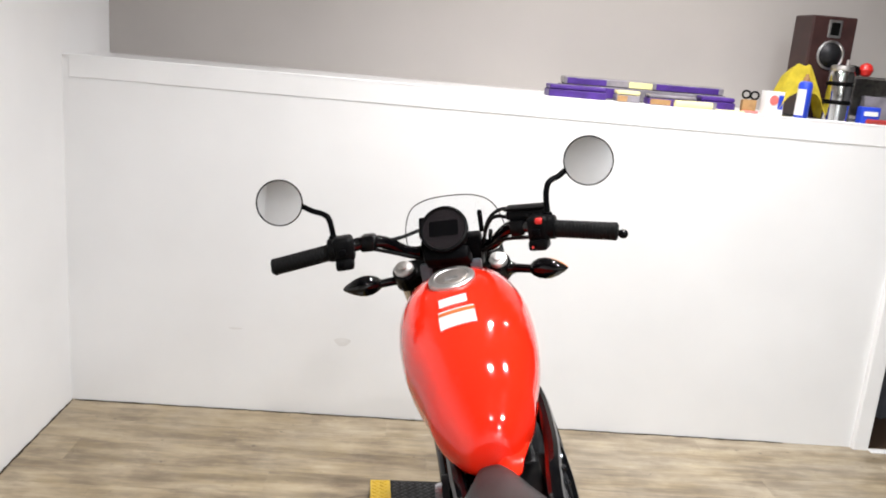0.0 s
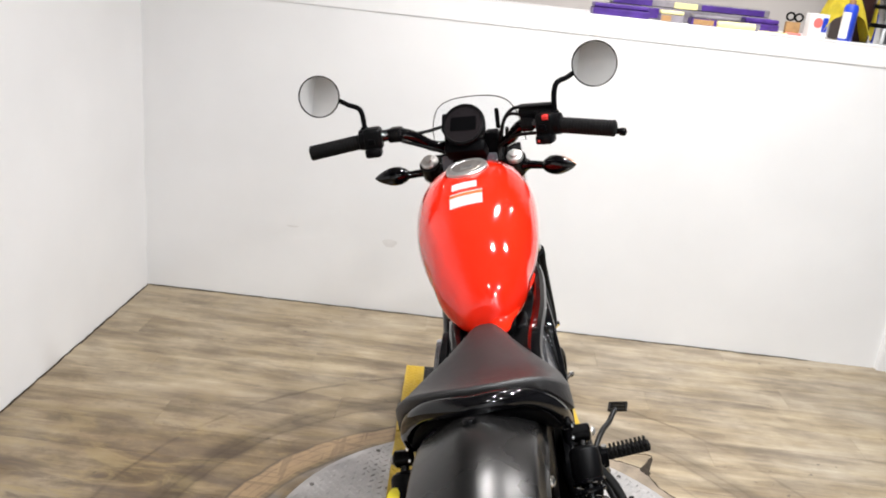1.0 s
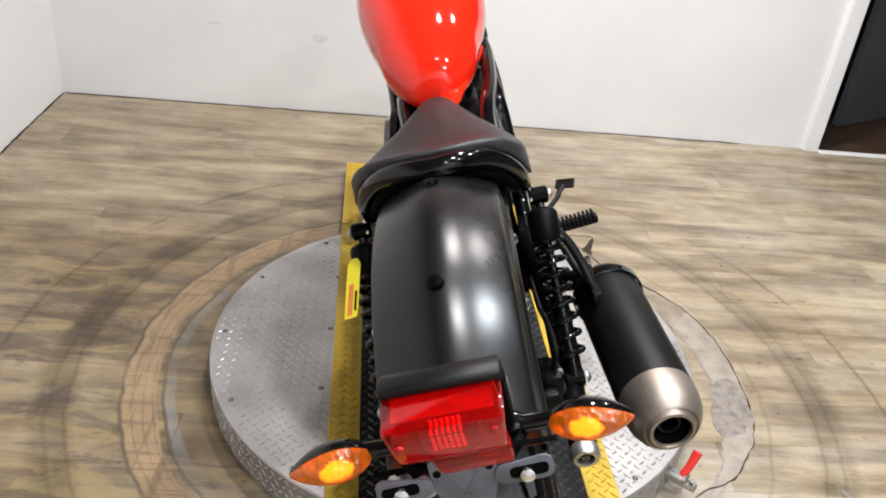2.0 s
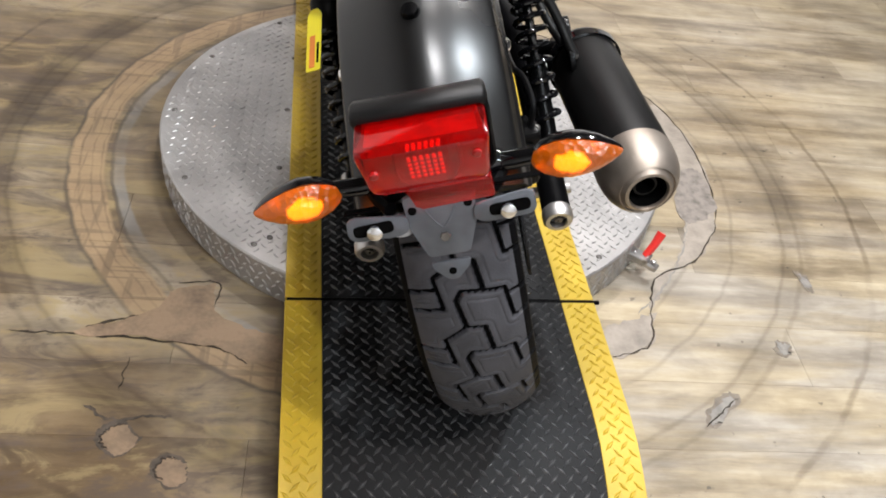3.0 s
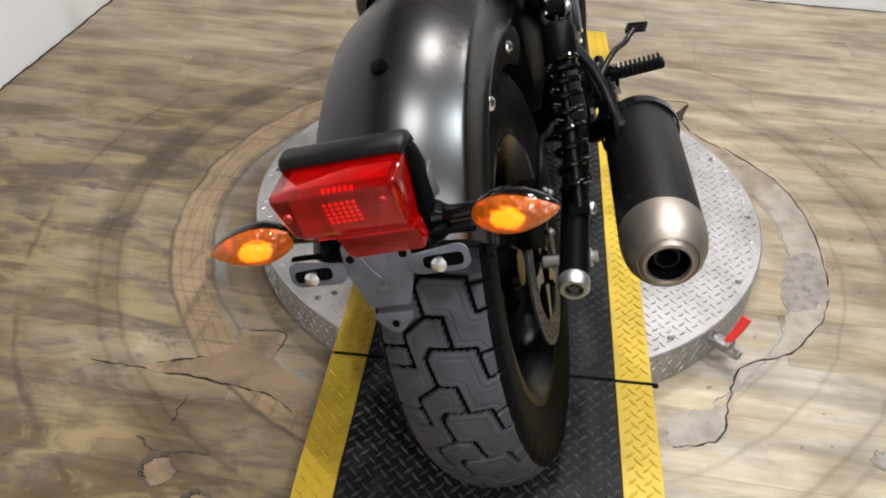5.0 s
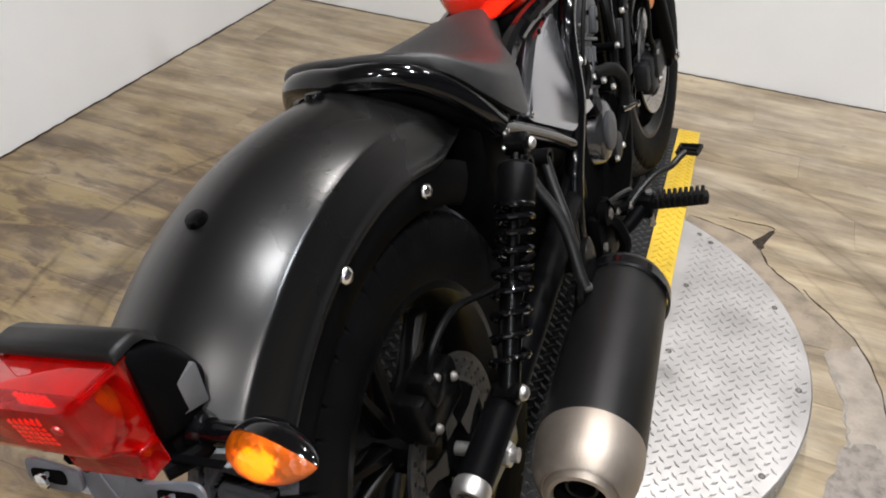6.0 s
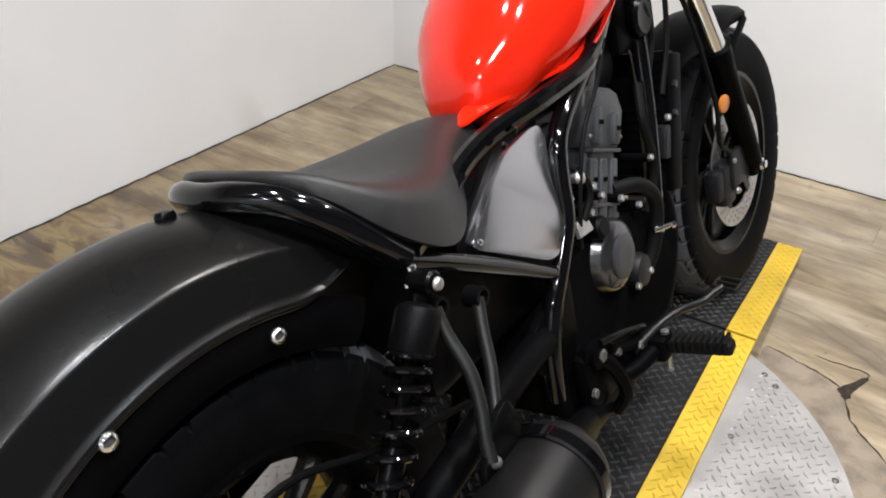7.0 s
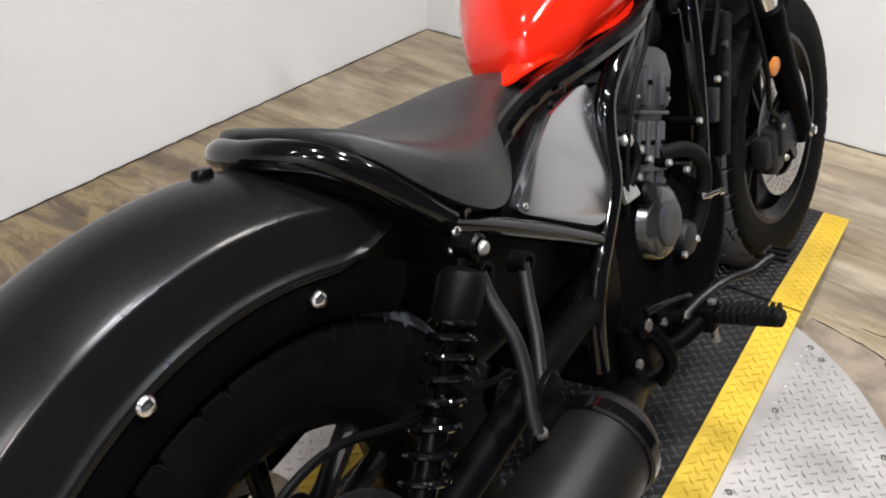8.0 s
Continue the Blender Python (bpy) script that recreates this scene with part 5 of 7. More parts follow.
LIP = [(0.030, 0.490, 0.698), (0.047, 0.502, 0.700), (0.055, 0.530, 0.705), (0.068, 0.565, 0.710), (0.087, 0.630, 0.716), (0.105, 0.690, 0.721), (0.112, 0.745, 0.728), (0.115, 0.800, 0.751), (0.109, 0.87, 0.785)]
bm = bmesh.new()
lip = smooth_path([(0.006, 0.492, 0.688)] + LIP, 4)
loft(bm, [[p, p + Vector((0, 0, -0.004)), Vector((p.x * 0.66, p.y + 0.07, p.z + 0.002)), Vector((p.x * 0.72, p.y + 0.066, p.z + 0.020)), Vector((p.x * 0.80, p.y + 0.042, p.z + 0.011)), Vector((p.x * 0.90, p.y + 0.018, p.z + 0.004))] for p in lip])
bpart("lip", bm, "red", tank, "red flange along the tank's foot", None, 60)


def tank_top(y):
    for a, b in zip(TANK, TANK[1:]):
        if a[0] <= y <= b[0]:
            f = (y - a[0]) / (b[0] - a[0])
            return a[2] + (b[2] - a[2]) * f
    return TANK[-1][2]


CAP = axis_frame((-0.004, 0.877, tank_top(0.877) + 0.002), (0, -0.15, 1)) @ Matrix.Diagonal((0.98, 0.98, 1, 1))
bm = bmesh.new()
lathe(bm, [(0.050, -0.004), (0.050, 0.003), (0.047, 0.006), (0.037, 0.0065), (0.035, 0.004)], CAP, 40, False)
cap = bpart("filler_cap", bm, "steel", tank, "round brushed steel filler cap")
bm = bmesh.new()
lathe(bm, [(0.0352, 0.002), (0.0352, 0.0045), (0.033, 0.0062), (0.002, 0.0066)], CAP, 36)
bpart("cap_flap", bm, "cap_plate", tank)
bm = bmesh.new()
box(bm, (0, -0.012, 0.0075), (0.028, 0.016, 0.003), 0.001, CAP)
bpart("key_cover", bm, "bolt", tank)


def tank_sticker(y0, y1, x0, x1, mat, lift, skew=0.0, label=""):
    """A label laid on the tank's crown."""
    bm = bmesh.new()
    nx, ny = 8, 3
    grid = []
    for j in range(ny + 1):
        row = []
        for i in range(nx + 1):
            x = x0 + (x1 - x0) * i / nx
            y = y0 + (y1 - y0) * j / ny + skew * x
            rows = [r for r in TANK]
            for a, b in zip(rows, rows[1:]):
                if a[0] <= y <= b[0]:
                    f = (y - a[0]) / (b[0] - a[0])
                    hw, zt, zb = (a[k] + (b[k] - a[k]) * f for k in (1, 2, 3))
            z0 = zb + (zt - zb) * 0.46
            ca = min(1.0, (abs(x) / hw) ** (1 / tank_power(y)))
            z = z0 + (zt - z0) * (math.sqrt(1 - ca * ca)) ** 0.90
            row.append(bm.verts.new((x, y, z + lift)))
        grid.append(row)
    for a, b in zip(grid, grid[1:]):
        bridge(bm, a, b, closed=False)
    bmesh.ops.solidify(bm, geom=bm.faces[:], thickness=0.0006)
    bpart("label", bm, mat, tank, label)


tank_sticker(0.770, 0.798, -0.037, 0.019, "white_label", 0.0035, 0.06, "small white warning label")
tank_sticker(0.706, 0.756, -0.041, 0.030, "white_label", 0.0035, 0.06, "white warning label with an orange header")
tank_sticker(0.740, 0.750, -0.041, 0.030, "orange_label", 0.0045, 0.06, "orange header of the warning label")

# ---- frame ----
loop_half = [(0.038, 0.127, 0.751), (0.074, 0.147, 0.740), (0.102, 0.173, 0.714), (0.120, 0.203, 0.678), (0.127, 0.240, 0.638)]
bm = bmesh.new()
tube(bm, [(-x, y, z) for x, y, z in loop_half[::-1]] + [(0.0, 0.120, 0.752)] + loop_half, 0.0165, 16, 7)
bpart("seat_loop", bm, "gloss_black", None, "glossy black frame loop behind the seat")
for s in (-1, 1):
    bm = bmesh.new()
    tube(bm, [(s * 0.127, 0.235, 0.636), (s * 0.125, 0.30, 0.602), (s * 0.123, 0.41, 0.541), (s * 0.121, 0.53, 0.470)], 0.0125, 12, 5)
    bpart("lower_rail", bm, "gloss_black", None, "glossy black frame rail")
    k, dip = (1.0, 0.0) if s > 0 else (0.62, 0.022)
    bm = bmesh.new()
    tube(bm, [(s * 0.118, 0.475, 0.30), (s * 0.122, 0.482, 0.38), (s * 0.124, 0.503, 0.435), (s * 0.124, 0.548, 0.492), (s * 0.124, 0.575, 0.535), (s * (0.122 - dip), 0.583, 0.600), (s * (0.118 - dip * 1.4), 0.608, 0.648), (s * (0.110 - dip), 0.69, 0.690),
              (s * 0.098, 0.80, 0.735), (s * 0.06, 0.95, 0.80), (s * 0.035, 1.05, 0.84)], 0.0145, 12, 5)
    bpart("main_spar", bm, "gloss_black", None, "glossy black frame tube")
    bm = bmesh.new()
    tube(bm, [(s * 0.127, 0.25, 0.640), (s * 0.105 * k, 0.33, 0.645), (s * 0.092 * k, 0.41, 0.672), (s * 0.097 * k, 0.48, 0.690 - dip), (s * 0.109 * k, 0.58, 0.698 - dip), (s * 0.113 * k, 0.70, 0.707 - dip), (s * 0.108 * k, 0.76, 0.720 - dip)], 0.0145, 10, 5)
    bpart("upper_rail", bm, "gloss_black", None, "glossy black frame rail")
    bm = bmesh.new()
    tube(bm, [(s * 0.035, 1.04, 0.80), (s * 0.075, 0.985, 0.66), (s * 0.085, 0.955, 0.48), (s * 0.085, 0.92, 0.30)], 0.0160, 14, 6)
    bpart("down_tube", bm, "gloss_black", None, "glossy black frame tube")
    bm = bmesh.new()
    prism(bm, round_poly([(0.44, 0.36), (0.52, 0.31), (0.56, 0.36), (0.565, 0.45), (0.545, 0.478), (0.50, 0.44), (0.455, 0.42)], 0.012, 3),
          Matrix(((0, 0, s, s * 0.108), (1, 0, 0, 0), (0, 1, 0, 0), (0, 0, 0, 1))), 0.012, 0.002)
    bpart("pivot_plate", bm, "satin_black", None, "black frame plate at the swingarm pivot")
    # side panel in its black surround
    outline = [(0.588, 0.668), (0.555, 0.672), (0.486, 0.662), (0.460, 0.648), (0.366, 0.592), (0.376, 0.580), (0.508, 0.502), (0.545, 0.505), (0.572, 0.560), (0.572, 0.610)]
    bm = bmesh.new()
    prism(bm, round_poly(outline, 0.018, 4), Matrix(((0, -s * 0.16, s, s * 0.2026), (1, 0, 0, 0), (0, 1, 0, 0), (0, 0, 0, 1))), 0.012, 0.004)
    side = bpart("side_panel", bm, "grey_panel", None, "silver grey side panel")
    cx, cy = (sum(p[i] for p in outline) / len(outline) for i in (0, 1))
    bm = bmesh.new()
    prism(bm, round_poly([(cx + (x - cx) * 1.13, cy + (y - cy) * 1.13) for x, y in outline], 0.02, 4), Matrix(((0, -s * 0.16, s, s * 0.1896), (1, 0, 0, 0), (0, 1, 0, 0), (0, 0, 0, 1))), 0.013, 0.004)
    bpart("surround", bm, "plastic", side, "black plastic surround")
    bm = bmesh.new()
    dome_bolt(bm, (s * 0.121, 0.381, 0.588), (s, 0, 0), 0.005, 0.003)
    bpart("bolt", bm, "chrome", side)
    bm = bmesh.new()
    dome_bolt(bm, (s * 0.138, 0.236, 0.628), (s, 0, 0), 0.0065, 0.005)
    dome_bolt(bm, (s * 0.136, 0.226, 0.612), (s, 0, 0), 0.006, 0.006)
    bpart("frame_bolt", bm, "chrome", None, "bright frame bolt")
    for y, z in ((0.505, 0.686), (0.475, 0.676), (0.742, 0.723)) if s > 0 else ():
        bm = bmesh.new()
        dome_bolt(bm, (s * 0.117, y, z), (s, 0, 0), 0.006, 0.004)
        bpart("frame_bolt", bm, "black_metal", None, "small black frame bolt")

bm = bmesh.new()
tube(bm, [(-0.118, 0.225, 0.655), (-0.098, 0.190, 0.688), (-0.072, 0.163, 0.716), (-0.036, 0.144, 0.728), (0.0, 0.138, 0.729), (0.036, 0.144, 0.728), (0.072, 0.163, 0.716), (0.098, 0.190, 0.688), (0.118, 0.225, 0.655)], 0.019, 12, 5)
bpart("seat_base", bm, "satin_black", seat, "black base under the seat")
# dark box of battery and air filter under the seat
bm = bmesh.new()
rounded_box(bm, (-0.092, 0.27, 0.42), (0.092, 0.66, 0.655), 0.02, I4, 2)
bpart("air_box", bm, "plastic", None, "black plastic air box")
bm = bmesh.new()
rounded_box(bm, (-0.055, 0.56, 0.62), (0.055, 0.95, 0.705), 0.03, I4, 2)
bpart("tank_tunnel", bm, "plastic", None, "black plastic under the tank")

# ---- swingarm, shocks, rear brake ----
for s in (-1, 1):
    bm = bmesh.new()
    tube(bm, [(s * 0.112, 0.50, 0.392), (s * 0.126, 0.40, 0.402), (s * 0.139, 0.29, 0.398), (s * 0.141, 0.12, 0.366), (s * 0.140, -0.065, 0.336)], 0.0215, 14, 4)
    arm = bpart("swingarm", bm, "satin_black", None, "black tubular swingarm")
    bm = bmesh.new()
    lathe(bm, [(0.0215, 0.0), (0.0225, 0.002), (0.0225, 0.016), (0.019, 0.021), (0.0135, 0.021), (0.0135, 0.014)], axis_frame((s * 0.140, -0.065, 0.336), (0, -1, -0.15)), 20, False)
    bpart("end_cap", bm, "steel", arm, "bright end cap of the swingarm")
    bm = bmesh.new()
    lathe(bm, [(0.0137, 0.010), (0.006, 0.010), (0.006, 0.019), (0.002, 0.019)], axis_frame((s * 0.140, -0.065, 0.336), (0, -1, -0.15)), 12, False)
    bpart("adjuster", bm, "dark_bolt", arm)
    bm = bmesh.new()
    hexbolt(bm, (s * 0.150, 0.0, 0.322), (s, 0, 0), 0.016, 0.012)
    rod(bm, (s * 0.09, 0, 0.322), (s * 0.17, 0, 0.322), 0.009)
    bpart("axle_nut", bm, "bolt", arm, "bright axle nut")
    bm = bmesh.new()
    prism(bm, round_poly([(-0.055, 0.30), (0.05, 0.295), (0.06, 0.345), (-0.055, 0.345)], 0.008, 3), Matrix(((0, 0, s, s * 0.141), (1, 0, 0, 0), (0, 1, 0, 0), (0, 0, 0, 1))), 0.007, 0.001)
    bpart("axle_plate", bm, "black_metal", arm)
    # shock
    top, foot = Vector((s * 0.150, 0.236, 0.612)), Vector((s * 0.150, 0.052, 0.372))
    d = (foot - top).normalized()
    bm = bmesh.new()
    tube(bm, [top, foot], 0.0075, 10, 0)
    rod(bm, top + d * 0.17, foot, 0.0145, 14)
    shock = bpart("shock_absorber", bm, "black_metal", None, "rear shock absorber with a black coil spring")
    bm = bmesh.new()
    lathe(bm, [(0.014, 0.022), (0.0225, 0.027), (0.0250, 0.033), (0.0250, 0.072), (0.0225, 0.076), (0.012, 0.076)], axis_frame(top, d), 24)
    bpart("spring_cap", bm, "plastic", shock, "black plastic spring cover")
    bm = bmesh.new()
    ax = axis_frame(top, d)
    turns, n = 8.5, 8.5 * 24
    h0, h1 = 0.076, 0.272
    pts = []
    for i in range(int(n) + 1):
        f = i / n
        h = h0 + (h1 - h0) * (f ** 1.25)
        a = 2 * math.pi * turns * f
        pts.append(ax @ Vector((0.0222 * math.cos(a), 0.0222 * math.sin(a), h)))
    tube(bm, pts, 0.0044, 10, 0)
    bpart("spring", bm, "gloss_black", shock, "glossy black coil spring")
    bm = bmesh.new()
    for p in (top, foot):
        rod(bm, p + Vector((-0.016, 0, 0)), p + Vector((0.016, 0, 0)), 0.0145, 18, 0.003)
    bpart("eye", bm, "black_metal", shock)
    bm = bmesh.new()
    dome_bolt(bm, top + Vector((s * 0.018, 0, 0)), (s, 0, 0), 0.008, 0.006)
    dome_bolt(bm, foot + Vector((s * 0.018, 0, 0)), (s, 0, 0), 0.010, 0.008)
    bpart("bolt", bm, "bolt", shock, "bright bolt")

bm = bmesh.new()
rounded_box(bm, (0.076, -0.088, 0.408), (0.122, 0.005, 0.470), 0.010, I4, 2)
rounded_box(bm, (0.094, -0.070, 0.448), (0.130, -0.035, 0.486), 0.008, I4, 2)
rear_caliper = bpart("rear_brake_caliper", bm, "black_metal", None, "black rear brake caliper")
bm = bmesh.new()
tube(bm, [(0.118, -0.052, 0.484), (0.126, -0.040, 0.512), (0.122, 0.03, 0.510), (0.116, 0.14, 0.46), (0.112, 0.30, 0.41)], 0.0045, 8, 5)
bpart("brake_hose", bm, "plastic", rear_caliper)
bm = bmesh.new()
for y, z in ((-0.075, 0.428), (-0.018, 0.453), (-0.052, 0.479)):
    dome_bolt(bm, (0.125, y, z), (1, 0, 0), 0.006, 0.006)
bpart("bolt", bm, "dark_bolt", rear_caliper)

# drive chain with its guard, on the other side
bm = bmesh.new()
tube(bm, [(-0.085, 0.0, 0.41), (-0.088, 0.28, 0.415), (-0.09, 0.55, 0.375)], 0.009, 8, 4)
rounded_box(bm, (-0.104, -0.06, 0.418), (-0.078, 0.34, 0.436), 0.005, I4, 2)
bpart("chain_guard", bm, "plastic", None, "black plastic chain guard")
bm = bmesh.new()
ring_mesh(bm, [(0.095, -0.004), (0.095, 0.004), (0.07, 0.004), (0.07, -0.004)], 40, Matrix.Translation((-0.085, 0, 0.318)))
bpart("rear_sprocket", bm, "bolt", None, "steel rear sprocket")

# ---- exhaust ----
MUF_A, MUF_B = Vector((0.2405, 0.285, 0.3660)), Vector((0.264, -0.006, 0.359))
md = (MUF_B - MUF_A).normalized()
ml = (MUF_B - MUF_A).length
MUF = axis_frame(MUF_A, md)
bm = bmesh.new()
lathe(bm, [(0.030, -0.028), (0.044, -0.018), (0.055, -0.004), (0.0575, 0.002), (0.0585, 0.03), (0.0595, ml - 0.002), (0.0592, ml + 0.006)], MUF, 40)
muffler = bpart("muffler", bm, "muffler", None, "matt black exhaust muffler with a brushed steel end")
bm = bmesh.new()
lathe(bm, [(0.0595, ml + 0.004), (0.0600, ml + 0.012), (0.0590, ml + 0.032), (0.0560, ml + 0.048), (0.050, ml + 0.062), (0.0435, ml + 0.071), (0.041, ml + 0.073), (0.0395, ml + 0.071), (0.0375, ml + 0.073), (0.034, ml + 0.078), (0.030, ml + 0.079), (0.028, ml + 0.076), (0.028, ml + 0.03)], MUF, 48, False)
bpart("end_cone", bm, "cone", muffler, "brushed steel end cone")
bm = bmesh.new()
lathe(bm, [(0.0275, ml + 0.075), (0.0275, ml + 0.02), (0.002, ml + 0.02)], MUF, 32, False)
bpart("outlet", bm, "hole", muffler)
bm = bmesh.new()
lathe(bm, [(0.0175, ml + 0.02), (0.0175, ml + 0.062), (0.0145, ml + 0.062), (0.0145, ml + 0.02)], MUF, 24, False)
bpart("inner_pipe", bm, "muffler", muffler)
bm = bmesh.new()
lathe(bm, [(0.060, 0.012), (0.0635, 0.014), (0.0635, 0.030), (0.060, 0.032)], MUF, 40, False)
bpart("band", bm, "gloss_black", muffler, "black clamp band")
bm = bmesh.new()
tube(bm, [MUF_A - md * 0.03, (0.22, 0.35, 0.345), (0.185, 0.43, 0.30), (0.135, 0.52, 0.235), (0.10, 0.70, 0.185), (0.085, 0.90, 0.21), (0.08, 0.99, 0.33), (0.07, 0.97, 0.47)], 0.021, 14, 6)
bpart("header_pipe", bm, "satin_black", muffler, "matt black exhaust pipe")
bm = bmesh.new()
tube(bm, [(0.150, 0.243, 0.577), (0.164, 0.236, 0.550), (0.187, 0.230, 0.514), (0.200, 0.219, 0.482), (0.210, 0.203, 0.450), (0.218, 0.194, 0.428)], 0.0078, 12, 6)
tube(bm, [(0.150, 0.316, 0.551), (0.162, 0.298, 0.520), (0.177, 0.278, 0.486), (0.190, 0.254, 0.456), (0.206, 0.230, 0.430)], 0.0078, 12, 6)
bpart("hanger", bm, "hanger_black", muffler, "bent black hanger tubes")
bm = bmesh.new()
for y, z in ((0.246, 0.577), (0.318, 0.551)):
    lathe(bm, [(0.013, 0), (0.013, 0.022), (0.0085, 0.022), (0.0085, 0.004)], axis_frame((0.136, y, z), (1, 0, 0)), 18, False)
bpart("hanger_eye", bm, "plastic", muffler)
bm = bmesh.new()
prism(bm, round_poly([(0.175, 0.395), (0.24, 0.395), (0.258, 0.44), (0.246, 0.475), (0.225, 0.472), (0.182, 0.43)], 0.012, 3), Matrix(((0, 0, 1, 0.210), (1, 0, 0, 0), (0, 1, 0, 0), (0, 0, 0, 1))), 0.008, 0.001)
bpart("hanger_plate", bm, "black_metal", muffler)
bm = bmesh.new()
dome_bolt(bm, (0.216, 0.200, 0.424), (1, 0, 0), 0.008, 0.009)
bpart("bolt", bm, "dark_bolt", muffler)

# ---- engine ----
def mirror_plate(outline, x0, depth, bevel, bm):
    prism(bm, outline, Matrix(((0, 0, 1, x0), (1, 0, 0, 0), (0, 1, 0, 0), (0, 0, 0, 1))), depth, bevel)


# block in sheenless near-black, putting the shade round it into the colour
bm = bmesh.new()
mirror_plate(round_poly([(0.50, 0.24), (0.60, 0.185), (0.86, 0.19), (0.95, 0.26), (0.93, 0.36), (0.84, 0.44), (0.62, 0.46), (0.52, 0.40)], 0.03, 3), -0.125, 0.23, 0.01, bm)
engine = bpart("engine", bm, "hole", None, "near-black engine block with polished cover")
# leaning cylinder with its casting ribs
CYL = Matrix.Translation((0, 0.714, 0.44)) @ Matrix.Rotation(radians(-20), 4, "X")
bm = bmesh.new()
rings = []
for z, hy in ((0.0, 0.040), (0.07, 0.043), (0.142, 0.050)):
    rings.append([CYL @ Vector((x, y, z)) for x, y in round_poly([(-0.098, -hy), (0.098, -hy), (0.098, hy), (-0.098, hy)], 0.014, 3)])
loft(bm, rings)
bpart("cylinder", bm, "cast", engine, "dark grey cylinder block")
bm = bmesh.new()
rings = []
for z, y0, y1, hx in ((0.138, -0.054, 0.054, 0.101), (0.150, -0.060, 0.060, 0.105), (0.196, -0.066, 0.062, 0.106), (0.222, -0.064, 0.050, 0.102), (0.230, -0.056, 0.040, 0.094)):
    rings.append([CYL @ Vector((x, y, z)) for x, y in round_poly([(-hx, y0), (hx, y0), (hx, y1), (-hx, y1)], 0.018, 3)])
loft(bm, rings)
bpart("cylinder_head", bm, "cast", engine, "dark grey cylinder head")
bm = bmesh.new()
for y in (-0.038, -0.006, 0.028):
    rounded_box(bm, (0.094, y - 0.010, 0.008), (0.106, y + 0.010, 0.122), 0.004, CYL)
for z in (0.05, 0.134):
    rounded_box(bm, (0.09, -0.048, z - 0.003), (0.107, 0.046, z + 0.003), 0.001, CYL)
bpart("ribs", bm, "cast", engine)
for y0, y1, z0, z1, d in ((-0.046, -0.026, 0.142, 0.200, 0.009), (0.012, 0.034, 0.142, 0.192, 0.010), (-0.042, -0.008, 0.215, 0.286, -0.012)):
    bm = bmesh.new()
    rounded_box(bm, (0.06, y0, z0), (0.104 + d, y1, z1), 0.006, CYL, 2)
    bpart("boss", bm, "cast", engine)
# flat black plates stand in for shaded slots in the casting
for y, z in ((-0.038, 0.09), (-0.006, 0.09), (0.028, 0.09), (0.023, 0.168), (-0.036, 0.176)):
    bm = bmesh.new()
    box(bm, (0.1065 if z < 0.1 else 0.1145, y, z), (0.0015, 0.012, 0.007), 0.0, CYL)
    bpart("slot", bm, "hole", engine)
bm = bmesh.new()
for y, z in ((-0.042, 0.02), (0.040, 0.02), (-0.050, 0.155), (0.048, 0.155)):
    p = CYL @ Vector((0.102, y, z))
    dome_bolt(bm, p, (1, 0, 0), 0.0045, 0.005)
bpart("bolt", bm, "dark_bolt", engine)
bm = bmesh.new()
CL = axis_frame((0.085, 0.711, 0.410), (1, 0, 0))
lathe(bm, [(0.066, 0.0), (0.066, 0.012), (0.061, 0.018), (0.057, 0.034), (0.050, 0.041), (0.034, 0.045), (0.015, 0.046)], CL, 44)
cover = bpart("clutch_cover", bm, "cover", engine, "polished round clutch cover")
bm = bmesh.new()
lathe(bm, [(0.036, 0.043), (0.036, 0.048), (0.033, 0.050), (0.018, 0.050)], CL, 36)
bpart("cover_boss", bm, "cast", engine)
bm = bmesh.new()
for i in range(9):
    a = 2 * math.pi * i / 9
    p = Vector((0.096, 0.711 + 0.070 * math.cos(a), 0.410 + 0.070 * math.sin(a)))
    hexbolt(bm, p + Vector((-0.01, 0, 0)), (1, 0, 0), 0.0055, 0.018)
bpart("cover_bolt", bm, "dark_bolt", engine, "small cover bolt")
bm = bmesh.new()
lathe(bm, [(0.030, 0.0), (0.030, 0.018), (0.026, 0.028), (0.010, 0.031)], axis_frame((0.092, 0.798, 0.340), (1, 0, 0)), 28)
bpart("water_pump", bm, "engine", engine, "dark grey pump cover")
bm = bmesh.new()
tube(bm, [(0.100, 0.760, 0.498), (0.120, 0.812, 0.488), (0.126, 0.852, 0.456), (0.124, 0.863, 0.414), (0.118, 0.850, 0.365), (0.110, 0.832, 0.333)], 0.0125, 14, 6)
hose = bpart("coolant_hose", bm, "grip", engine, "black rubber coolant hose")
bm = bmesh.new()
lathe(bm, [(0.0140, -0.005), (0.0140, 0.005)], axis_frame((0.1225, 0.858, 0.392), (-0.1, -0.2, -1)), 18)
rod(bm, (0.125, 0.84, 0.393), (0.145, 0.878, 0.391), 0.0045)
hexbolt(bm, (0.142, 0.872, 0.391), (0.6, 0.8, 0), 0.007, 0.008)
bpart("hose_clamp", bm, "chrome", engine, "bright hose clamp")
bm = bmesh.new()
prism(bm, round_poly([(-0.020, -0.010), (0.020, -0.013), (0.022, 0.004), (-0.006, 0.013)], 0.004, 3), Matrix.Translation((0.120, 0.615, 0.499)) @ Matrix.Rotation(radians(90), 4, "Z") @ Matrix.Rotation(radians(62), 4, "X"), 0.007, 0.0015)
bpart("oil_filler", bm, "bolt", engine, "dull steel lug above the clutch cover")
bm = bmesh.new()
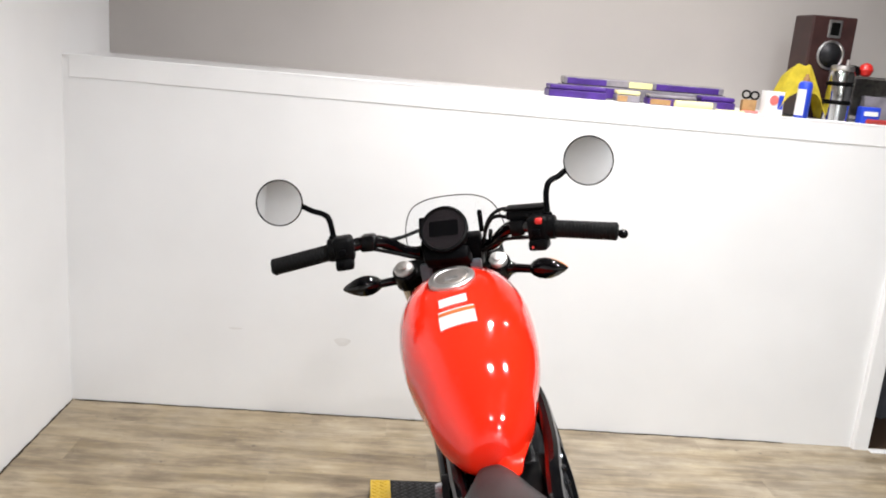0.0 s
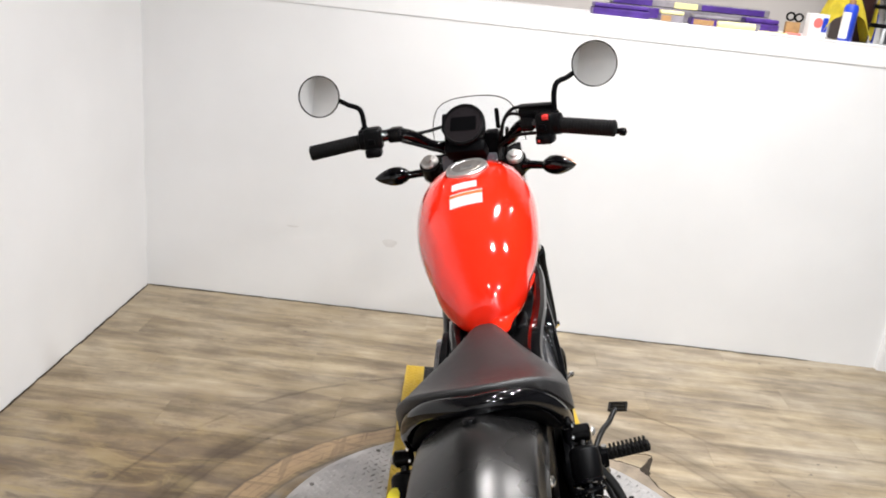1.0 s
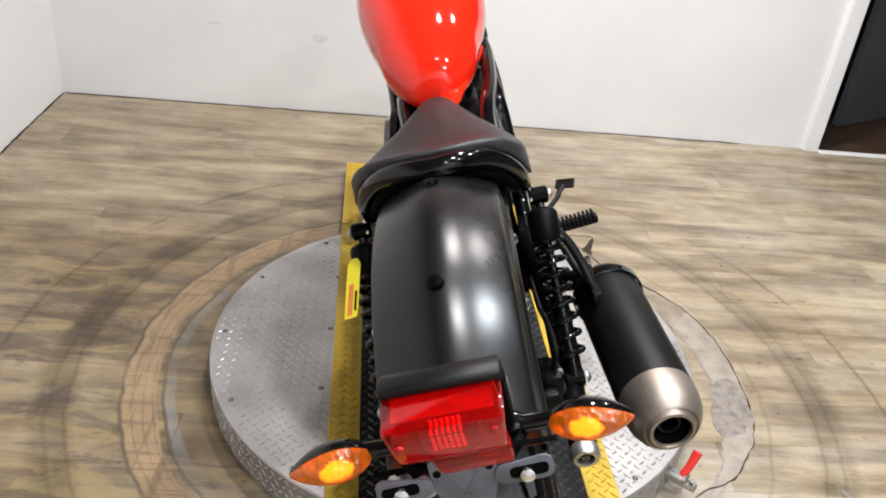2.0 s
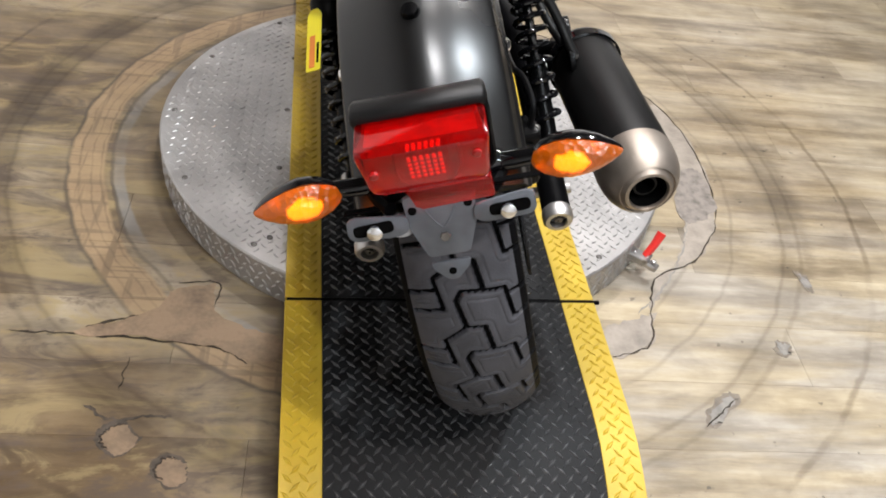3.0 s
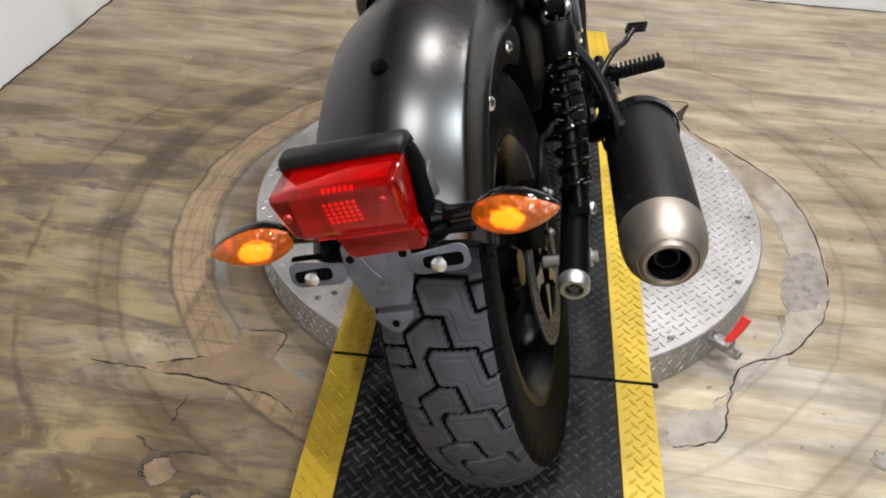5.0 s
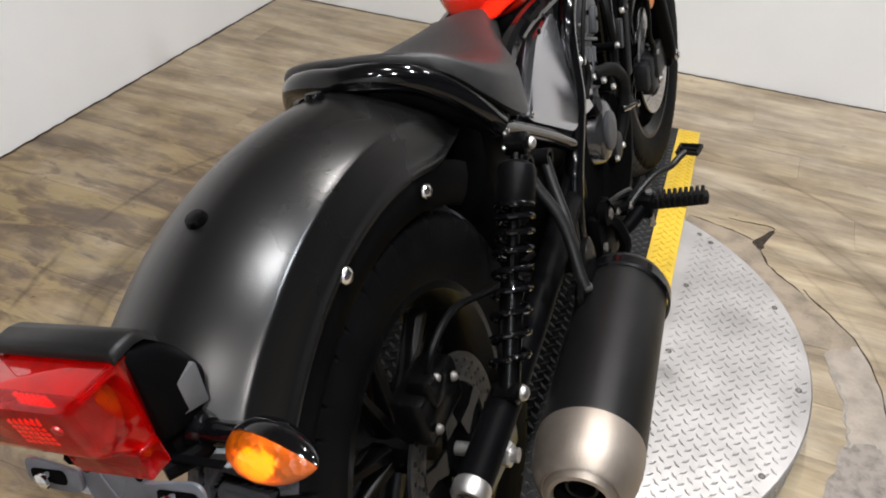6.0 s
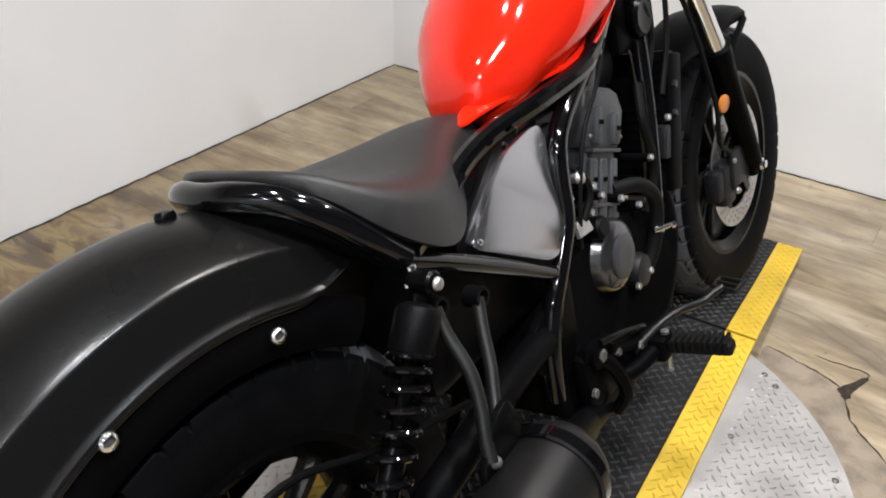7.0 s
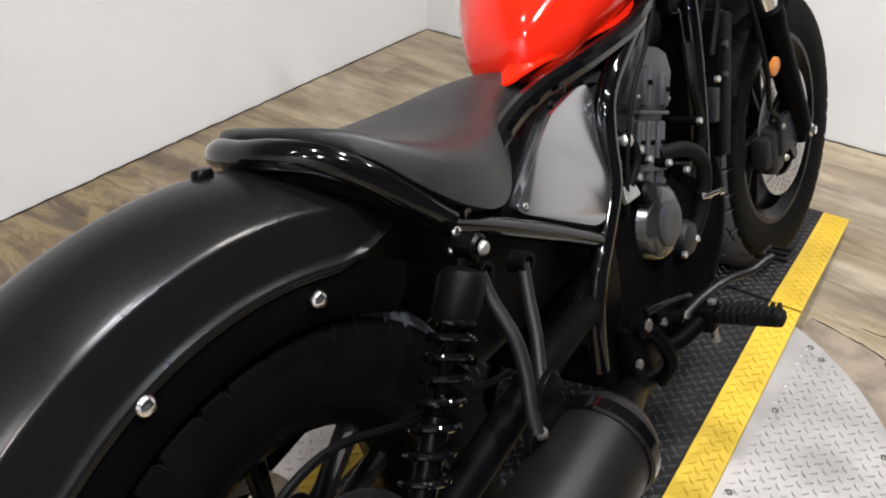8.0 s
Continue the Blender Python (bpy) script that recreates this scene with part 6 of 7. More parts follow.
lathe(bm, [(0.016, 0.0), (0.018, 0.004), (0.018, 0.022), (0.014, 0.027)], axis_frame((0.105, 0.668, 0.474), (1, 0, 0.2)), 20)
bpart("filler_plug", bm, "plastic", engine)
bm = bmesh.new()
for p in ((0.118, 0.69, 0.52), (0.120, 0.665, 0.545), (0.115, 0.60, 0.545), (0.118, 0.75, 0.49), (0.118, 0.807, 0.455), (0.118, 0.873, 0.511), (0.118, 0.651, 0.509), (0.118, 0.764, 0.328), (0.118, 0.814, 0.332), (0.118, 0.846, 0.354), (0.108, 0.985, 0.543)):
    hexbolt(bm, p, (1, 0, 0.1), 0.006, 0.008)
bpart("fitting", bm, "bolt", engine, "small bright fitting")
bm = bmesh.new()
for y, z in ((0.69, 0.52), (0.665, 0.545), (0.60, 0.545), (0.75, 0.49), (0.807, 0.455), (0.873, 0.511), (0.651, 0.509), (0.764, 0.328), (0.814, 0.332), (0.846, 0.354)):
    rod(bm, (0.07, y, z), (0.119, y, z), 0.0075, 10)
bpart("boss", bm, "satin_black", engine)
bm = bmesh.new()
for p, r in (((0.122, 0.633, 0.571), 0.011), ((0.120, 0.600, 0.552), 0.008)):
    rod(bm, (0.08, p[1], p[2]), p, r * 0.7)
    dome_bolt(bm, p, (1, 0, 0.2), r, r * 0.8)
bpart("fitting", bm, "steel", engine, "bright round bolt head")
bm = bmesh.new()
tube(bm, [(0.10, 0.62, 0.60), (0.122, 0.64, 0.575), (0.126, 0.650, 0.54), (0.12, 0.63, 0.505)], 0.006, 8, 5)
tube(bm, [(0.09, 0.93, 0.62), (0.105, 0.90, 0.56), (0.10, 0.93, 0.47), (0.09, 0.90, 0.40)], 0.008, 8, 5)
tube(bm, [(0.112, 0.79, 0.73), (0.126, 0.72, 0.68), (0.130, 0.655, 0.63), (0.126, 0.622, 0.55), (0.12, 0.61, 0.47)], 0.0035, 8, 6)
bpart("hose", bm, "grip", engine, "thin black hose")
bm = bmesh.new()
for x in (0.06, 0.0, -0.06):
    rounded_box(bm, (x - 0.018, 0.60, 0.62), (x + 0.018, 0.68, 0.66), 0.008, I4, 2)
bpart("throttle_body", bm, "engine", engine)
# radiator ahead of the engine
RAD = Matrix.Translation((0, 1.000, 0.39)) @ Matrix.Rotation(radians(-15), 4, "X")
bm = bmesh.new()
rounded_box(bm, (-0.095, -0.02, 0.0), (0.095, 0.02, 0.26), 0.006, RAD, 2)
radiator = bpart("radiator", bm, "satin_black", None, "black radiator")
for k in range(14):
    bm = bmesh.new()
    box(bm, (0, -0.0215, 0.02 + k * 0.017), (0.17, 0.003, 0.004), 0.0, RAD)
    bpart("fin", bm, "satin_black", radiator)
bm = bmesh.new()
rounded_box(bm, (0.093, -0.024, 0.01), (0.107, 0.024, 0.255), 0.006, RAD, 2)
rounded_box(bm, (-0.107, -0.024, 0.01), (-0.093, 0.024, 0.255), 0.006, RAD, 2)
bpart("radiator_side", bm, "satin_black", radiator)
bm = bmesh.new()
rounded_box(bm, (0.082, -0.045, 0.07), (0.104, -0.018, 0.13), 0.004, RAD)
hexbolt(bm, RAD @ Vector((0.108, -0.02, 0.20)), (1, 0, 0), 0.008, 0.007)
hexbolt(bm, RAD @ Vector((0.108, -0.02, 0.15)), (1, 0, 0), 0.007, 0.008)
bpart("bracket", bm, "engine", radiator)

# added black block that fills the dark gap between tank and fork
bm = bmesh.new()
rounded_box(bm, (-0.072, 0.925, 0.665), (0.072, 1.085, 0.800), 0.018, I4, 2)
fill_block = bpart("head_fill", bm, "plastic", None, "added black block filling the dark gap at the steering head")
bm = bmesh.new()
lathe(bm, [(0.030, 0.0), (0.034, 0.006), (0.034, 0.016), (0.028, 0.022), (0.012, 0.020)], axis_frame((0.072, 0.985, 0.72), (1, 0, 0)), 22)
bpart("horn", bm, "black_metal", fill_block)
bm = bmesh.new()
tube(bm, [(0.075, 0.95, 0.79), (0.088, 0.99, 0.74), (0.085, 1.02, 0.68), (0.08, 1.0, 0.62)], 0.006, 8, 5)
tube(bm, [(0.070, 1.08, 0.82), (0.095, 1.07, 0.75), (0.098, 1.05, 0.66), (0.10, 1.0, 0.58)], 0.005, 8, 5)
bpart("cable", bm, "grip", fill_block, "black wiring loom")

# ---- foot controls ----
for s in (-1, 1):
    bm = bmesh.new()
    tube(bm, [(s * 0.10, 0.60, 0.235), (s * 0.15, 0.645, 0.245), (s * 0.178, 0.690, 0.268)], 0.014, 12, 5)
    rounded_box(bm, (0.165, 0.675, 0.245), (0.195, 0.715, 0.285), 0.006, Matrix.Diagonal((s, 1, 1, 1)), 2)
    peg = bpart("foot_peg", bm, "satin_black", None, "black rider foot peg with ribbed rubber")
    bm = bmesh.new()
    P = Matrix.Translation((s * 0.192, 0.697, 0.268)) @ Matrix.Rotation(radians(s * 4), 4, "Z") @ Matrix.Rotation(radians(-s * 3), 4, "Y")
    rounded_box(bm, (0 if s > 0 else -0.10, -0.014, -0.010), (0.10 if s > 0 else 0.0, 0.014, 0.010), 0.006, P, 2)
    for k in range(9):
        x = s * (0.012 + k * 0.0098)
        rb = bmesh.new()
        rounded_box(rb, (x - 0.003, -0.0175, -0.006), (x + 0.003, 0.0175, 0.0165), 0.0015, P)
        bpart("rib", rb, "grip", peg)
    bpart("rubber", bm, "grip", peg, "ribbed black rubber")
    bm = bmesh.new()
    rod(bm, (s * 0.188, 0.697, 0.252), (s * 0.188, 0.697, 0.225), 0.005, 10)
    hexbolt(bm, (s * 0.188, 0.697, 0.228), (0, 0, -1), 0.007, 0.008)
    hexbolt(bm, (s * 0.188, 0.697, 0.287), (0, 0, 1), 0.007, 0.006)
    bpart("bolt", bm, "bolt", peg)
bm = bmesh.new()
tube(bm, [(0.150, 0.655, 0.270), (0.172, 0.700, 0.292), (0.192, 0.750, 0.298), (0.212, 0.795, 0.292), (0.224, 0.820, 0.297), (0.234, 0.834, 0.301)], 0.0065, 10, 5)
PAD = Matrix.Translation((0.240, 0.842, 0.302)) @ Matrix.Rotation(radians(-15), 4, "Z") @ Matrix.Rotation(radians(12), 4, "X")
for x, y, w, d in ((0, 0.012, 0.046, 0.005), (0, -0.012, 0.046, 0.005), (-0.0205, 0, 0.005, 0.024), (0.0205, 0, 0.005, 0.024), (0, 0, 0.042, 0.005)):
    box(bm, (x, y, 0), (w, d, 0.009), 0.0015, PAD)
bpart("brake_pedal", bm, "hanger_black", None, "black brake pedal")
bm = bmesh.new()
tube(bm, [(0.14, 0.60, 0.31), (0.15, 0.66, 0.285), (0.155, 0.74, 0.27), (0.15, 0.80, 0.26)], 0.011, 10, 5)
tube(bm, [(0.13, 0.54, 0.33), (0.15, 0.58, 0.30), (0.16, 0.60, 0.24), (0.14, 0.60, 0.20)], 0.011, 10, 5)
rounded_box(bm, (0.115, 0.53, 0.23), (0.14, 0.62, 0.33), 0.01, I4, 2)
lathe(bm, [(0.021, 0), (0.021, 0.015), (0.012, 0.018)], axis_frame((0.135, 0.56, 0.325), (1, 0, 0)), 20)
lathe(bm, [(0.018, 0), (0.018, 0.015), (0.010, 0.015), (0.010, 0.004)], axis_frame((0.142, 0.665, 0.28), (1, 0, 0)), 20)
bpart("peg_bracket", bm, "satin_black", None, "black foot peg bracket")
for p, d, r, h in (((0.150, 0.560, 0.325), (1, 0, 0), 0.010, 0.007), ((0.156, 0.665, 0.281), (1, 0, 0), 0.008, 0.008), ((0.148, 0.610, 0.300), (1, 0, 0.2), 0.007, 0.007), ((0.140, 0.540, 0.270), (1, 0, 0), 0.008, 0.006)):
    bm = bmesh.new()
    hexbolt(bm, p, d, r, h)
    bpart("peg_bracket_bolt", bm, "dark_bolt", None, "dark steel bolt on the foot peg bracket")
bm = bmesh.new()
tube(bm, [(0.152, 0.560, 0.345), (0.158, 0.600, 0.336), (0.160, 0.650, 0.318), (0.156, 0.690, 0.300)], 0.0055, 10, 5)
bpart("brake_rod", bm, "black_metal", None, "black brake rod above the foot peg")
bm = bmesh.new()
tube(bm, [(0.155, 0.665, 0.282), (0.164, 0.690, 0.262), (0.170, 0.700, 0.240)], 0.004, 8, 5)
bpart("peg_spring", bm, "bolt", None, "small steel return spring")
bm = bmesh.new()
tube(bm, [(-0.13, 0.62, 0.24), (-0.17, 0.72, 0.24), (-0.205, 0.80, 0.27)], 0.007, 10, 5)
rod(bm, (-0.195, 0.80, 0.272), (-0.255, 0.80, 0.272), 0.0115, 12, 0.003)
bpart("shift_lever", bm, "black_metal", None, "black gear lever")
bm = bmesh.new()
tube(bm, [(-0.115, 0.545, 0.24), (-0.155, 0.54, 0.14), (-0.178, 0.53, 0.035), (-0.183, 0.50, -0.024)], 0.011, 10, 5)
rounded_box(bm, (-0.215, 0.47, -0.041), (-0.16, 0.53, -0.032), 0.003, I4)
bpart("side_stand", bm, "satin_black", None, "black side stand, folded out")
# tag that hangs on the other flank
TAG_A, TAG_B = Vector((-0.160, 0.168, 0.600)), Vector((-0.164, 0.045, 0.572))
TAG_D = (TAG_A - TAG_B).normalized()
TAG_N = Vector((-0.15, -0.35, 0.92)).cross(TAG_D).cross(TAG_D).normalized() * -1
TAG = Matrix.Translation((TAG_A + TAG_B) / 2) @ Matrix((TAG_D.cross(TAG_N), TAG_D, TAG_N)).transposed().to_4x4()
bm = bmesh.new()
prism(bm, round_poly([(-0.011, -0.064), (0.011, -0.064), (0.011, 0.052), (0.005, 0.064), (-0.005, 0.064), (-0.011, 0.052)], 0.003, 2), TAG, 0.0015)
tag = bpart("swing_tag", bm, "yellow_label", None, "bright yellow warning tag with red print")
bm = bmesh.new()
prism(bm, [(-0.006, -0.058), (0.002, -0.058), (0.002, 0.006), (-0.006, 0.006)], TAG @ Matrix.Translation((0, 0, 0.0016)), 0.0008)
bpart("print", bm, "orange_label", tag, "red printed bar")
bm = bmesh.new()
prism(bm, [(0.005, -0.05), (0.008, -0.05), (0.008, -0.01), (0.005, -0.01)], TAG @ Matrix.Translation((0, 0, 0.0016)), 0.0008)
bpart("print", bm, "hole", tag, "dark printed bar")

# ---- fork ----
for s in (-1, 1):
    top, mid, foot = Vector((s * 0.106 - 0.004, 1.066, 0.913 - s * 0.010)), Vector((s * 0.098, 1.284, 0.590)), Vector((s * 0.098, 1.438, 0.285))
    bm = bmesh.new()
    rod(bm, top, mid + (mid - top).normalized() * 0.05, 0.0205, 20)
    fork = bpart("fork_leg", bm, "chrome", None, "telescopic fork leg, chrome above a black slider", STEER)
    bm = bmesh.new()
    d = (foot - mid)
    ln = d.length
    lathe(bm, [(0.0215, -0.004), (0.0275, 0.0), (0.0285, 0.02), (0.026, 0.05), (0.0255, ln * 0.8), (0.024, ln - 0.02), (0.018, ln + 0.012)], axis_frame(mid, d), 22)
    rounded_box(bm, (s * 0.098 - 0.016, 1.412, 0.265), (s * 0.098 + 0.016, 1.465, 0.312), 0.01, I4, 2)
    bpart("slider", bm, "satin_black", fork, "black fork slider", STEER)
    bm = bmesh.new()
    rod(bm, (s * 0.112, 1.440, 0.288), (s * 0.122, 1.440, 0.288), 0.014, 16, 0.003)
    hexbolt(bm, (s * 0.120, 1.440, 0.288), (s, 0, 0), 0.010, 0.008)
    bpart("axle_bolt", bm, "chrome", fork, "bright axle bolt", STEER)
    bm = bmesh.new()
    lathe(bm, [(0.028, -0.03), (0.028, 0.010), (0.0245, 0.014)], axis_frame(top, top - mid), 22)
    bpart("clamp", bm, "black_metal", fork, "", STEER)
    bm = bmesh.new()
    lathe(bm, [(0.0225, 0.010), (0.0225, 0.018), (0.019, 0.0225), (0.010, 0.0245), (0.009, 0.028), (0.003, 0.0285)], axis_frame(top, top - mid), 22)
    bpart("fork_cap", bm, "steel", fork, "bright fork cap", STEER)
    bm = bmesh.new()
    p = Vector((s * 0.106, 1.279, 0.478))
    lathe(bm, [(0.018, 0), (0.018, 0.004), (0.015, 0.006)], axis_frame(p, (s, 0, 0)) @ Matrix.Diagonal((1.35, 1, 1, 1)), 24)
    bpart("side_reflector", bm, "amber_dull", fork, "oval amber side reflector", STEER)
    bm = bmesh.new()
    box(bm, p + Vector((-s * 0.006, 0.03, 0.0)), (0.005, 0.075, 0.018), 0.002)
    bpart("reflector_bracket", bm, "satin_black", fork, "", STEER)
bm = bmesh.new()
mirror_plate(round_poly([(-0.03, -0.03), (0.03, -0.03), (0.035, 0.03), (-0.03, 0.03)], 0.01, 3), -0.12, 0.24, 0.004, bm)
bm.transform(axis_frame((0, 1.075, 0.915), (0, -0.5, 0.85)) @ Matrix.Rotation(radians(0), 4, "Z") @ Matrix.Diagonal((1, 1.0, 0.5, 1)))
bpart("top_clamp", bm, "black_metal", None, "black fork clamp", STEER)
bm = bmesh.new()
mirror_plate(round_poly([(-0.035, -0.03), (0.035, -0.03), (0.035, 0.03), (-0.035, 0.03)], 0.01, 3), -0.12, 0.24, 0.004, bm)
bm.transform(axis_frame((0, 1.165, 0.765), (0, -0.5, 0.85)) @ Matrix.Diagonal((1, 1.0, 0.6, 1)))
rod(bm, (0, 1.06, 0.93), (0, 1.15, 0.76), 0.032, 18)
bpart("lower_clamp", bm, "black_metal", None, "black fork clamp", STEER)
# front brake caliper and its hose
bm = bmesh.new()
rounded_box(bm, (0.045, 1.300, 0.235), (0.092, 1.360, 0.335), 0.012, I4, 2)
rounded_box(bm, (0.05, 1.275, 0.255), (0.086, 1.315, 0.325), 0.010, I4, 2)
rounded_box(bm, (0.086, 1.325, 0.27), (0.100, 1.425, 0.355), 0.006, I4, 2)
front_caliper = bpart("front_brake_caliper", bm, "engine", None, "dark grey front brake caliper", STEER)
bm = bmesh.new()
tube(bm, [(0.085, 1.345, 0.335), (0.10, 1.30, 0.37), (0.11, 1.24, 0.41), (0.115, 1.22, 0.50), (0.10, 1.18, 0.66), (0.07, 1.12, 0.84), (0.10, 1.0, 1.0)], 0.0048, 8, 6)
bpart("brake_hose", bm, "grip", front_caliper, "black brake hose", STEER)
bm = bmesh.new()
for y, z in ((1.335, 0.335), (1.35, 0.26), (1.405, 0.345)):
    dome_bolt(bm, (0.095, y, z), (1, 0, 0), 0.008, 0.008)
bpart("bolt", bm, "bolt", front_caliper, "", STEER)
# front mudguard
bm = bmesh.new()
sect = [(0.318, -0.078), (0.332, -0.078), (0.344, -0.062), (0.350, -0.03), (0.351, 0.0), (0.350, 0.03), (0.344, 0.062), (0.332, 0.078), (0.318, 0.078)]
fender_shell(bm, FRONT_AXLE, sect, radians(12), radians(-58), 40, STEER)
front_fender = bpart("front_fender", bm, "satin_black", None, "short black front mudguard", None, 30)
bm = bmesh.new()
for s in (-1, 1):
    tube(bm, [(s * 0.078, 1.49, 0.60), (s * 0.09, 1.40, 0.57), (s * 0.095, 1.33, 0.53)], 0.008, 8, 4)
bpart("stay", bm, "satin_black", front_fender, "", STEER)

# ---- handlebar and what sits on it ----
bm = bmesh.new()
half = [(0.05, 1.035, 0.970), (0.082, 1.018, 0.972), (0.104, 0.995, 0.986), (0.125, 0.968, 1.010), (0.15, 0.940, 1.026), (0.19, 0.908, 1.030), (0.24, 0.888, 1.024), (0.345, 0.868, 1.012)]
tube(bm, [(-x, y, z) for x, y, z in half[::-1]] + half, 0.0140, 14, 5)
handlebar = bpart("handlebar", bm, "gloss_black", None, "black tubular handlebar", BAR)
bm = bmesh.new()
for s in (-1, 1):
    rounded_box(bm, (s * 0.048 - 0.018, 1.005, 0.925), (s * 0.048 + 0.018, 1.055, 1.000), 0.008, I4, 2)
bpart("riser", bm, "satin_black", handlebar, "", BAR)
for s in (-1, 1):
    a, b = Vector((s * 0.232, 0.890, 1.0250)), Vector((s * 0.352, 0.867, 1.0115))
    d = (b - a).normalized()
    ln = (b - a).length
    bm = bmesh.new()
    prof = [(0.020, -0.006), (0.020, 0.0), (0.0165, 0.003)]
    for k in range(16):
        h = 0.006 + k * (ln - 0.014) / 16
        prof += [(0.0172, h), (0.0178, h + 0.002), (0.0178, h + 0.0045), (0.0170, h + 0.0055)]
    prof += [(0.0180, ln - 0.006), (0.0180, ln), (0.014, ln + 0.003), (0.009, ln + 0.003)]
    lathe(bm, prof, axis_frame(a, d), 20)
    bpart("grip", bm, "grip", handlebar, "black ribbed rubber grip", BAR)
    # switch housing
    bm = bmesh.new()
    c = Vector((s * 0.205, 0.897, 1.028))
    H = Matrix.Translation(c) @ Matrix.Rotation(radians(-s * 12), 4, "Z")
    rounded_box(bm, (-0.022, -0.024, -0.026), (0.022, 0.024, 0.026), 0.009, H, 3)
    rounded_box(bm, (-0.020, -0.034, -0.040), (0.018, 0.006, -0.018), 0.006, H, 2)
    lathe(bm, [(0.024, -0.006), (0.024, 0.006), (0.020, 0.008)], axis_frame(c + Vector((s * 0.024, -0.005, 0)), (s, -0.2, 0)), 20)
    sw = bpart("switch_housing", bm, "plastic", handlebar, "black switch housing", BAR)
    bm = bmesh.new()
    rounded_box(bm, (-0.010, -0.034, -0.010), (0.006, -0.022, 0.004), 0.003, H)
    rounded_box(bm, (-0.014, -0.036, -0.032), (0.0, -0.024, -0.022), 0.003, H)
    bpart("switch", bm, "satin_black", handlebar, "", BAR)
    if s > 0:
        bm = bmesh.new()
        rounded_box(bm, (-0.002, -0.030, 0.014), (0.012, -0.012, 0.025), 0.003, H)
        rounded_box(bm, (-0.012, -0.037, -0.033), (-0.007, -0.031, -0.028), 0.002, H)
        bpart("stop_switch", bm, "red_plastic", handlebar, "red engine stop switch", BAR)
    # lever and its bracket
    bm = bmesh.new()
    rounded_box(bm, (s * 0.158 - 0.016, 0.905, 1.012), (s * 0.158 + 0.016, 0.945, 1.045), 0.006, I4, 2)
    tube(bm, [(s * 0.165, 0.955, 1.026), (s * 0.215, 0.952, 1.018), (s * 0.28, 0.930, 1.008), (s * 0.335, 0.914, 1.000), (s * 0.362, 0.906, 0.996)], 0.0065, 10, 5)
    lathe(bm, [(0.003, -0.009), (0.008, -0.006), (0.0095, 0.0), (0.008, 0.006), (0.003, 0.009)], axis_frame((s * 0.366, 0.905, 0.995), (s, -0.2, -0.1)), 14)
    bpart("lever", bm, "black_metal", handlebar, "black hand lever with a ball end", BAR)
    # mirror: stem, shell, glass
    bm = bmesh.new()
    mc, mn = Vector((s * 0.326 - (0.013 if s > 0 else 0.016), 0.942, 1.139 + 0.004 * s - (0.003 if s < 0 else 0))), Vector((0.10 - s * 0.10, -0.95, 0.15)).normalized()
    drop = 0.016 if s < 0 else 0.0
    rim = mc + Vector((-s * 0.047, 0, -0.014)) - mn * 0.016
    foot = s * (0.222 if s > 0 else 0.226)
    elbow = Vector((foot + s * 0.006, 0.916, 1.108 - drop))
    tube(bm, [(foot, 0.905, 1.035), (foot + s * 0.001, 0.910, 1.085 - drop), elbow, elbow.lerp(rim, 0.22) + Vector((0, 0, 0.004)), elbow.lerp(rim, 0.6), rim, rim.lerp(mc, 0.4) - mn * 0.008], 0.0060, 10, 6)
    lathe(bm, [(0.011, 0.0), (0.011, 0.016), (0.008, 0.022)], axis_frame((foot, 0.904, 1.034), (0, 0.1, 1)), 14)
    mirror = bpart("mirror", bm, "satin_black", None, "round mirror on a bent black stem", BAR)
    bm = bmesh.new()
    lathe(bm, [(0.012, -0.024), (0.031, -0.019), (0.0450, -0.010), (0.0500, -0.001), (0.0500, 0.003), (0.0475, 0.0035), (0.0472, 0.001)], axis_frame(mc, mn), 44)
    bpart("shell", bm, "satin_black", mirror, "black mirror shell", BAR)
    bm = bmesh.new()
    lathe(bm, [(0.0474, 0.0012), (0.036, 0.0018), (0.02, 0.0022), (0.004, 0.0024)], axis_frame(mc, mn), 44)
    bpart("mirror_glass", bm, "mirror", mirror, "mirror glass", BAR, 60)
# brake fluid reservoir beside the right grip
bm = bmesh.new()
R = Matrix.Translation((0.178, 0.935, 1.056)) @ Matrix.Rotation(radians(-8), 4, "Z")
rounded_box(bm, (-0.040, -0.019, -0.014), (0.040, 0.019, 0.006), 0.006, R, 2)
res = bpart("brake_reservoir", bm, "plastic", None, "black brake fluid reservoir", BAR)
bm = bmesh.new()
rounded_box(bm, (-0.042, -0.021, 0.0065), (0.042, 0.021, 0.0115), 0.002, R)
bpart("lid", bm, "satin_black", res, "", BAR)
# instrument
G = axis_frame((0.0, 0.958, 1.032), (0, -0.80, 0.60)) @ Matrix.Scale(0.91, 4)
bm = bmesh.new()
lathe(bm, [(0.030, -0.05), (0.050, -0.038), (0.0565, -0.01), (0.0575, 0.0), (0.0565, 0.005), (0.052, 0.006), (0.0495, 0.002)], G, 48)
gauge = bpart("instrument", bm, "plastic", None, "round black instrument with a dark display", BAR)
bm = bmesh.new()
lathe(bm, [(0.0497, 0.0022), (0.002, 0.0030)], G, 48)
bpart("face", bm, "display", gauge, "dark glossy face", BAR)
bm = bmesh.new()
prism(bm, round_poly([(-0.034, -0.018), (0.034, -0.018), (0.034, 0.020), (-0.034, 0.020)], 0.004, 2), G @ Matrix.Translation((0, 0, 0.0032)), 0.0008)
bpart("display", bm, "satin_black", gauge, "", BAR)
bm = bmesh.new()
rounded_box(bm, (-0.055, -0.072, -0.07), (0.055, -0.035, -0.01), 0.012, G, 2)
